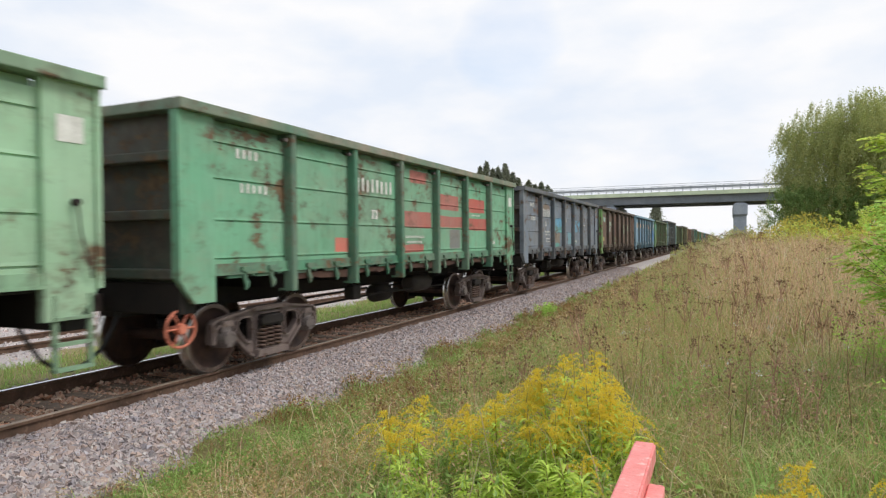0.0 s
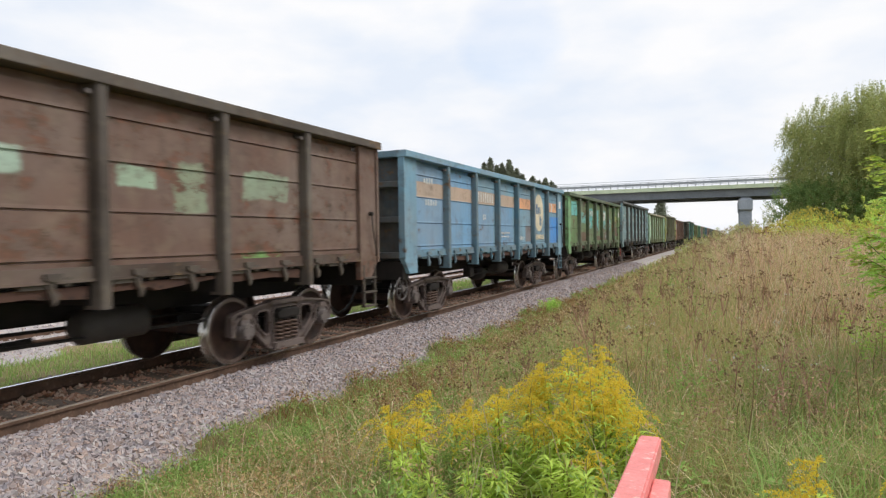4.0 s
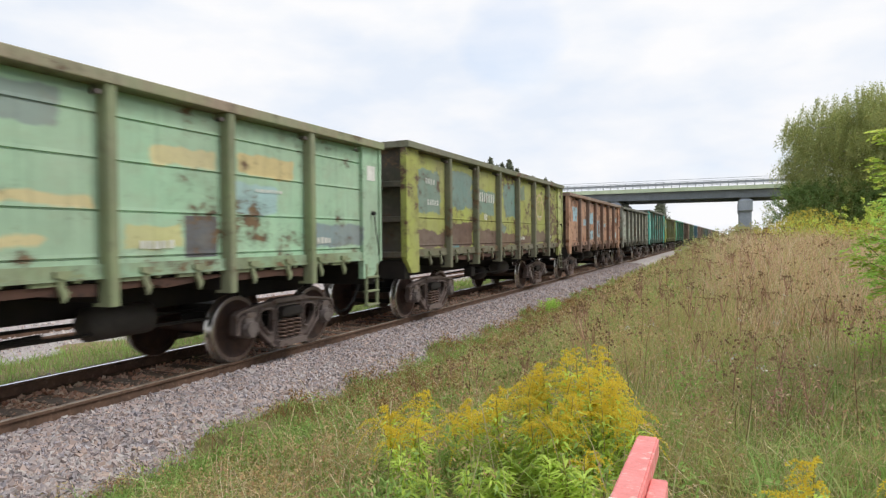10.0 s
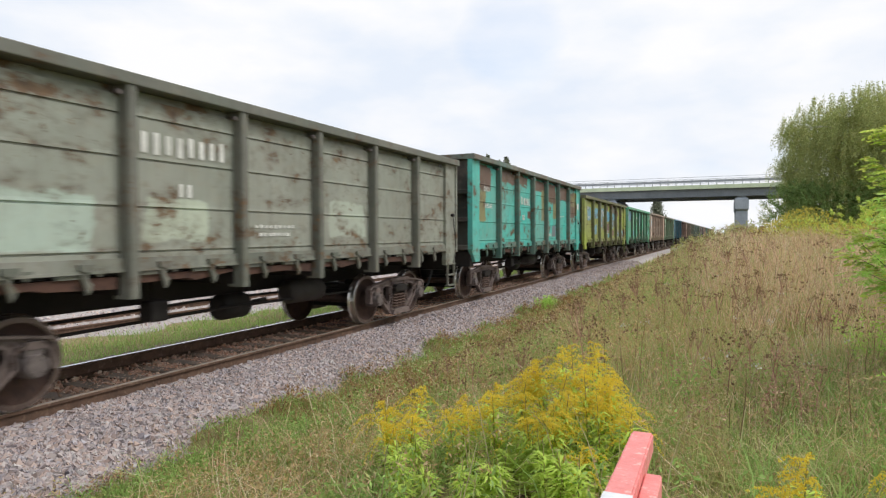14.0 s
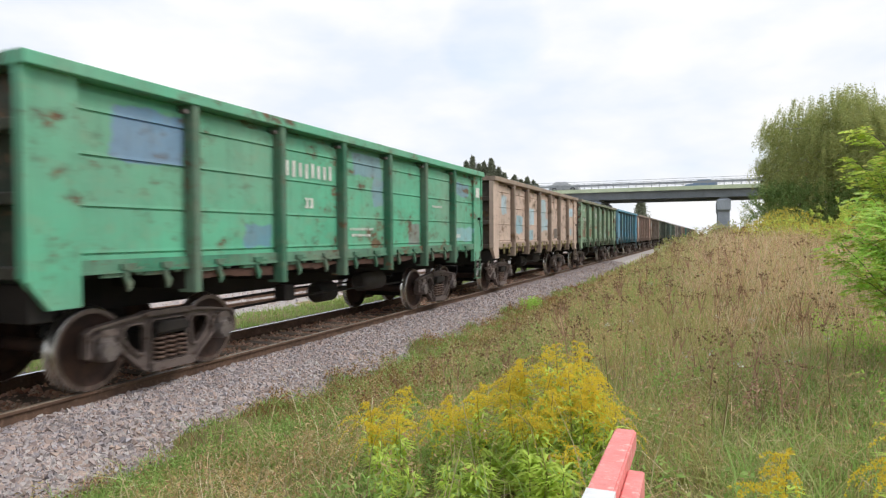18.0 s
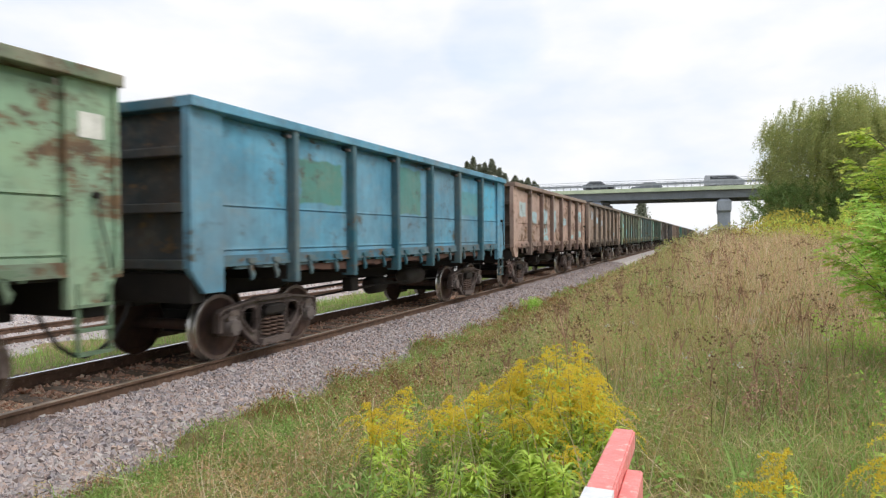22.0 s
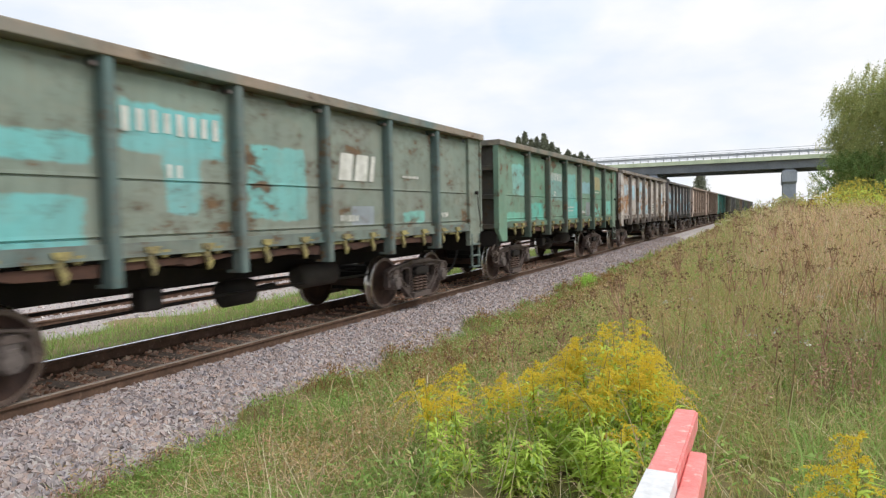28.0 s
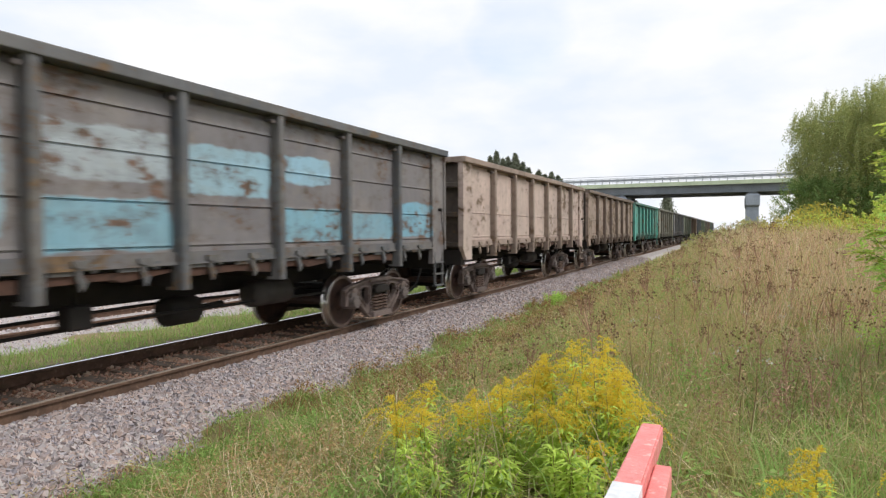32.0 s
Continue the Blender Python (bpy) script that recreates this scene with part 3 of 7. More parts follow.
def spring_set(s):
    bm = bmesh.new()
    for y in (-0.17, 0.0, 0.17):
        pts = [(s * (1.055 + 0.075 * math.sin(a)), y + 0.075 * math.cos(a), 0.26 + 0.29 * a / (2 * math.pi * 5)) for a in np.linspace(0, 2 * math.pi * 5, 51)]
        tube(bm, pts, 0.019, 5)
    return bm


def bolster():
    bm = bmesh.new()
    prism_x = [(-0.2, 0.56), (0.2, 0.56), (0.22, 0.62), (0.19, 0.72), (-0.19, 0.72), (-0.22, 0.62)]
    prism(bm, prism_x, -1.13, 1.13)
    # added filler block that keeps the side-frame windows dark, as if in shade
    prism(bm, [(-0.3, 0.24), (0.3, 0.24), (0.34, 0.4), (0.3, 0.6), (-0.3, 0.6), (-0.34, 0.4)], -0.88, 0.88)
    for s in (-1, 1):
        prism(bm, [(-0.25, 0.585), (0.25, 0.585), (0.27, 0.66), (0.2, 0.715), (-0.2, 0.715), (-0.27, 0.66)], min(s * 0.95, s * 1.16), max(s * 0.95, s * 1.16), bevel=0.012)
        for y in (-0.235, 0.235):
            prism(bm, [(y - 0.04, 0.5), (y + 0.04, 0.5), (y + 0.03, 0.585), (y - 0.03, 0.585)], min(s * 0.98, s * 1.1), max(s * 0.98, s * 1.1))
    tube(bm, [(0, 0, 0.7), (0, 0, 0.95)], 0.2, 16)
    return bm


def axlebox(s, y):
    bm = bmesh.new()
    lathe_x(bm, [(s * 0.90, 0.02, 0), (s * 0.90, 0.13, 0), (s * 1.11, 0.13, 0), (s * 1.115, 0.118, 0), (s * 1.165, 0.115, 0), (s * 1.17, 0.11, 0), (s * 1.17, 0.001, 0)], 20, y, 0.4785)
    box(bm, min(s * 0.93, s * 1.12), max(s * 0.93, s * 1.12), y - 0.1, y + 0.1, 0.56, 0.69, 0.02)
    for k in range(4):
        a = math.pi / 4 + k * math.pi / 2
        lathe_x(bm, [(s * 1.16, 0.018, 0), (s * 1.182, 0.018, 0), (s * 1.182, 0.001, 0)], 6, y + 0.085 * math.cos(a), 0.4785 + 0.085 * math.sin(a))
    bmesh.ops.recalc_face_normals(bm, faces=bm.faces[:])
    return bm


def wheelset():
    """Two wheels on an axle, turning about x."""
    bm = bmesh.new()
    for s in (1, -1):
        prof = [(0.72, 0.03, 0), (0.72, 0.12, 0), (0.745, 0.15, 0), (0.755, 0.39, 0), (0.725, 0.41, 0), (0.725, 0.49, 1), (0.735, 0.505, 1), (0.752, 0.495, 1), (0.762, 0.4835, 1),
                (0.81, 0.4785, 1), (0.848, 0.474, 1), (0.855, 0.466, 2), (0.855, 0.412, 0), (0.815, 0.385, 0), (0.79, 0.30, 0), (0.80, 0.17, 0), (0.865, 0.135, 0), (0.875, 0.10, 0), (0.875, 0.08, 0)]
        lathe_x(bm, [(s * x, r, mt) for x, r, mt in prof], 40)
    lathe_x(bm, [(-1.0, 0.075, 0), (-0.72, 0.08, 0), (0, 0.08, 0), (0.72, 0.08, 0), (1.0, 0.075, 0)], 16)
    bmesh.ops.recalc_face_normals(bm, faces=bm.faces[:])
    return bm


def brake_wheel(material, w):
    """A hand wheel with six spokes, facing sideways."""
    c = Vector((1.36, -6.3, 0.76))
    bm = bmesh.new()
    ring = [c + Vector((0, 0.225 * math.cos(a), 0.225 * math.sin(a))) for a in np.linspace(0, 2 * math.pi, 25)]
    tube(bm, ring, 0.019, 8, cap=False)
    wheel = part("hand_wheel", bm, material, w, "spoked brake hand wheel")
    for k in range(6):
        a, bm = k * math.pi / 3, bmesh.new()
        tube(bm, [c, c + Vector((0, 0.225 * math.cos(a), 0.225 * math.sin(a)))], 0.014, 6)
        part("spoke", bm, material, wheel)
    bm = bmesh.new()
    lathe_x(bm, [(1.2, 0.001, 0), (1.2, 0.03, 0), (1.32, 0.03, 0), (1.32, 0.07, 0), (1.41, 0.06, 0), (1.41, 0.001, 0)], 14, c.y, c.z)
    part("hub", bm, material, wheel)


def build_wagon(style):
    """One four-axle open wagon, built round its middle at rail height."""
    top = {"ribbed": 3.78, "tall": 3.78, "high": 3.68}.get(style, 3.49)
    w = new("open_wagon")
    coat, trim = M["coat"], M["trim"]
    for s in (1, -1):
        turn = (lambda b: b) if s > 0 else mirrored
        for y0, y1 in BAYS:
            pn = part("side_panel", turn(panel(y0, y1, top, style)), coat, w)
            for z in (3.1, 2.62, 1.93) if style == "ribbed" else ():
                c0, c1 = y0 + 0.18, y1 - 0.18
                bm = bmesh.new()
                prism(bm, [(c0, z), (c0 + 0.06, z - 0.07), (c1 - 0.06, z - 0.07), (c1, z), (c1 - 0.06, z + 0.09), (c0 + 0.06, z + 0.09)], 1.43, 1.49, bevel=0.02)
                part("pressed_rib", turn(bm), coat, pn)
        for y in POSTS:
            pp = part("side_post", turn(post(y, top)), trim, w)
            bm = bmesh.new()
            tube(bm, [(1.44, y - 0.13, top - 0.22), (1.54, y - 0.13, top - 0.22)], 0.028, 8)
            part("tie_ring", turn(bm), M["box"], pp)
        for e in (-1, 1):
            bm = bmesh.new()
            prism(bm, [(e * 6.46, top - 0.13), (e * 5.86, top - 0.13), (e * 5.86, 1.05), (e * 6.20, 1.05), (e * 6.46, 1.38)], 1.40, 1.50)
            prism(bm, [(e * 6.46, top - 0.13), (e * 6.40, top - 0.13), (e * 6.40, 1.34), (e * 6.46, 1.34)], 1.50, 1.53)
            part("corner_post", turn(bm), trim, w)
        bm = bmesh.new()
        prism(bm, [(-6.48, top - 0.13), (-6.48, top), (6.48, top), (6.48, top - 0.13)], 1.30, 1.595, bevel=0.012)
        part("top_rail", turn(bm), trim, w)
        bm = boxed(1.30, 1.485, -5.86, 5.86, 1.40, 1.52)
        box(bm, 1.30, 1.50, -5.86, 5.86, 1.37, 1.40)
        part("side_sill", turn(bm), coat, w)
        for y0, y1 in BAYS[1:6]:
            for f in (0.24, 0.72):
                part("hatch_latch", turn(latch(y0 + f * (y1 - y0))), trim, w)
        for y in (-5.3, -4.75, 4.6, 5.25):
            part("hatch_latch", turn(latch(y)), trim, w)
        # steps at one corner of the near side
        if s > 0:
            bm = bmesh.new()
            for y in (5.96, 6.33):
                box(bm, 1.47, 1.51, y - 0.02, y + 0.02, 0.56, 1.3)
            for z in (0.575, 0.82, 1.07):
                box(bm, 1.44, 1.53, 5.94, 6.35, z - 0.016, z + 0.016)
            part("ladder", turn(bm), trim, w)
        bm = bmesh.new()
        tube(bm, [(1.545, 6.18, 2.18), (1.56, 6.20, 1.9), (1.56, 6.30, 1.55), (1.535, 6.33, 1.45)], 0.011, 6)
        tube(bm, [(1.50, 6.17, 2.2), (1.57, 6.17, 2.2)], 0.035, 8)
        part("uncoupling_lever", turn(bm), M["under"], w)
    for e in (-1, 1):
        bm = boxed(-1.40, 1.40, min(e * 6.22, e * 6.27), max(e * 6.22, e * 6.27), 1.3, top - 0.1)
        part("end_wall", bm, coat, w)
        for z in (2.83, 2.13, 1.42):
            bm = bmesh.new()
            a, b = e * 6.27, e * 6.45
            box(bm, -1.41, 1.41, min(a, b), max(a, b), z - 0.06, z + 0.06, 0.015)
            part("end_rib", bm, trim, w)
        part("end_rail", boxed(-1.40, 1.40, min(e * 6.24, e * 6.48), max(e * 6.24, e * 6.48), top - 0.13, top, bevel=0.012), trim, w)
        bm = boxed(-1.42, 1.42, min(e * 6.1, e * 6.36), max(e * 6.1, e * 6.36), 0.93, 1.31, bevel=0.015)
        part("headstock", bm, M["under"], w)
        bm = bmesh.new()
        box(bm, -0.11, 0.11, min(e * 5.9, e * 6.72), max(e * 5.9, e * 6.72), 0.94, 1.16, 0.02)
        o = [(e * 6.66, 0.88), (e * 6.94, 0.90), (e * 7.0, 1.06), (e * 6.94, 1.22), (e * 6.66, 1.24)]
        prism(bm, o, -0.2, 0.16 if e > 0 else 0.2, bevel=0.02)
        part("coupler", bm, M["cast"], w)
        bm = bmesh.new()
        tube(bm, [(0.34, e * 6.3, 0.98), (0.36, e * 6.42, 0.74), (0.35, e * 6.58, 0.50), (0.33, e * 6.78, 0.36), (0.31, e * 6.96, 0.31)], 0.026, 7)
        part("brake_hose", bm, M["hose"], w)
    # underframe
    bm = boxed(-1.38, 1.38, -6.2, 6.2, 1.33, 1.395)
    part("floor", bm, M["under"], w)
    for y in POSTS:
        part("cross_beam", boxed(-1.42, 1.42, y - 0.09, y + 0.09, 1.12, 1.33), M["under"], w)
    part("centre_sill", boxed(-0.22, 0.22, -6.15, 6.15, 0.84, 1.33), M["under"], w)
    for y0, y1 in BAYS[1:6]:
        bm = bmesh.new()
        for s in (1, -1):
            a, b, m = [0.05 * (math.sin(9.1 * y0 + c * s) + 0.6) for c in (1.0, 2.7, 4.1)]
            ym = y0 + (0.5 + 0.15 * math.sin(5 * y0)) * (y1 - y0)
            prism(bm, [(y0 + 0.05, 1.325), (y1 - 0.05, 1.325), (y1 - 0.05, 1.27 - b), (ym + 0.1, 1.25 - m), (ym, 1.28 - a), (y0 + 0.05, 1.26 - a)], min(s * 0.3, s * 1.45), max(s * 0.3, s * 1.45))
        part("floor_hatch", bm, M["hatch"], w)
    bm = bmesh.new()
    tube(bm, [(0.62, 1.15, 0.80), (0.62, 1.22, 0.80), (0.62, 2.05, 0.80), (0.62, 2.12, 0.80)], [0.12, 0.2, 0.2, 0.12], 18)
    part("air_reservoir", bm, M["tank"], w)
    bm = bmesh.new()
    tube(bm, [(0.55, -0.35, 0.70), (0.55, -0.3, 0.70), (0.55, 0.2, 0.70), (0.55, 0.25, 0.70)], [0.13, 0.19, 0.19, 0.1], 18)
    tube(bm, [(0.55, 0.25, 0.70), (0.55, 0.75, 0.72)], 0.04, 8)
    part("brake_cylinder", bm, M["under"], w)
    bm = boxed(0.9, 1.12, -2.0, -1.72, 0.72, 0.98, bevel=0.03)
    tube(bm, [(0.98, -1.86, 0.98), (0.98, -1.86, 1.3)], 0.03, 6)
    part("air_distributor", bm, M["under"], w)
    for x, z in ((0.75, 0.72), (0.3, 0.80)):
        bm = bmesh.new()
        tube(bm, [(x, -3.2, z - 0.05), (x, -0.4, z), (x, 3.2, z - 0.05)], 0.022, 6)
        part("brake_rod", bm, M["under"], w)
    for e in (-1, 1):
        bg = part("bogie", bolster(), M["under"], w)
        bg.location = (0, e * 4.325, 0)
        for s in (1, -1):
            part("side_frame", side_frame(s), M["cast"], bg)
            part("spring_set", spring_set(s), M["spring"], bg)
            for y in (-0.925, 0.925):
                part("axlebox", axlebox(s, y), M["box"], bg)
        for y in (-0.925, 0.925):
            ws = part("wheelset", wheelset(), [M["web"], M["tread"], M["rim"]], bg)
            ws.location = (0, y, 0.4785)
        bm = bmesh.new()
        for y in (-0.42, 0.42):
            tube(bm, [(-0.8, y, 0.42), (0.8, y, 0.42)], 0.035, 6)
            for s in (1, -1):
                box(bm, s * 0.8 - 0.04, s * 0.8 + 0.04, y * 1.06 - 0.03, y * 1.06 + 0.03, 0.34, 0.56)
        part("brake_beam", bm, M["under"], bg)
    return w


def stamp(w, name, rows, material):
    """Rows of small painted marks on the near side: (y, z, height, widths...)."""
    bm, jit = bmesh.new(), random.Random(len(rows) + int(100 * rows[0][1]))
    for y, z, h, n, pitch, wd in rows:
        for i in range(n):
            yy = y + i * pitch
            w0, w1 = yy + 0.25 * wd * jit.random(), yy + wd * jit.uniform(0.8, 1.05)
            z0, z1 = z + 0.12 * h * jit.random(), z + h * jit.uniform(0.9, 1.05)
            if h > 0.11:
                w0, w1 = yy + 0.2 * wd, yy + 0.78 * wd
            bm.faces.new([bm.verts.new(v) for v in ((1.4525, w0, z0), (1.4525, w1, z0), (1.4525, w1, z1), (1.4525, w0, z1))])
    return tagged(part(name, bm, material, w), kind="stuff")


def shape(w, name, outline, material, x=1.4545):
    """A flat painted figure on the near side, from (y, z) corners."""
    bm = bmesh.new()
    bm.faces.new([bm.verts.new((x, y, z)) for y, z in outline])
    return part(name, bm, material, w)


def lettering(w, words, y, z, size, material):
    cu = bpy.data.curves.new("letters", "FONT")
    cu.body, cu.size, cu.align_x = words, size, "LEFT"
    tmp = bpy.data.objects.new("letters", cu)
    me = bpy.data.meshes.new_from_object(tmp)
    bpy.data.objects.remove(tmp)
    me.transform(Matrix.Translation((1.454, y, z)) @ Euler((math.pi / 2, 0, math.pi / 2)).to_matrix().to_4x4())
    me.materials.clear()
    me.materials.append(material)
    ob = new("lettering", me)
    ob.parent = w
    return ob


M["coat"] = paint("wagon_coat", 1, lin("5f9a78", 1.4), lin("6aa585", 1.4), 0.3)
M["trim"] = paint("wagon_trim", 2, lin("4f8a6a", 1.3), lin("5a9575", 1.3), 0.3)


def bay(i, f0=0.0, f1=1.0):
    a, b = BAYS[i]
    return a + f0 * (b - a), a + f1 * (b - a)


def rect(i, f0, f1, z0, z1, c):
    return (*bay(i, f0, f1), z0, z1, lin(c, 1.25))


# order in the train, style, coat, fade, post colour, rust, label colour, patches
TURQ, SKY_, RED_, BRN = "56b0a8", "8cb0be", "ac5a50", "604838"
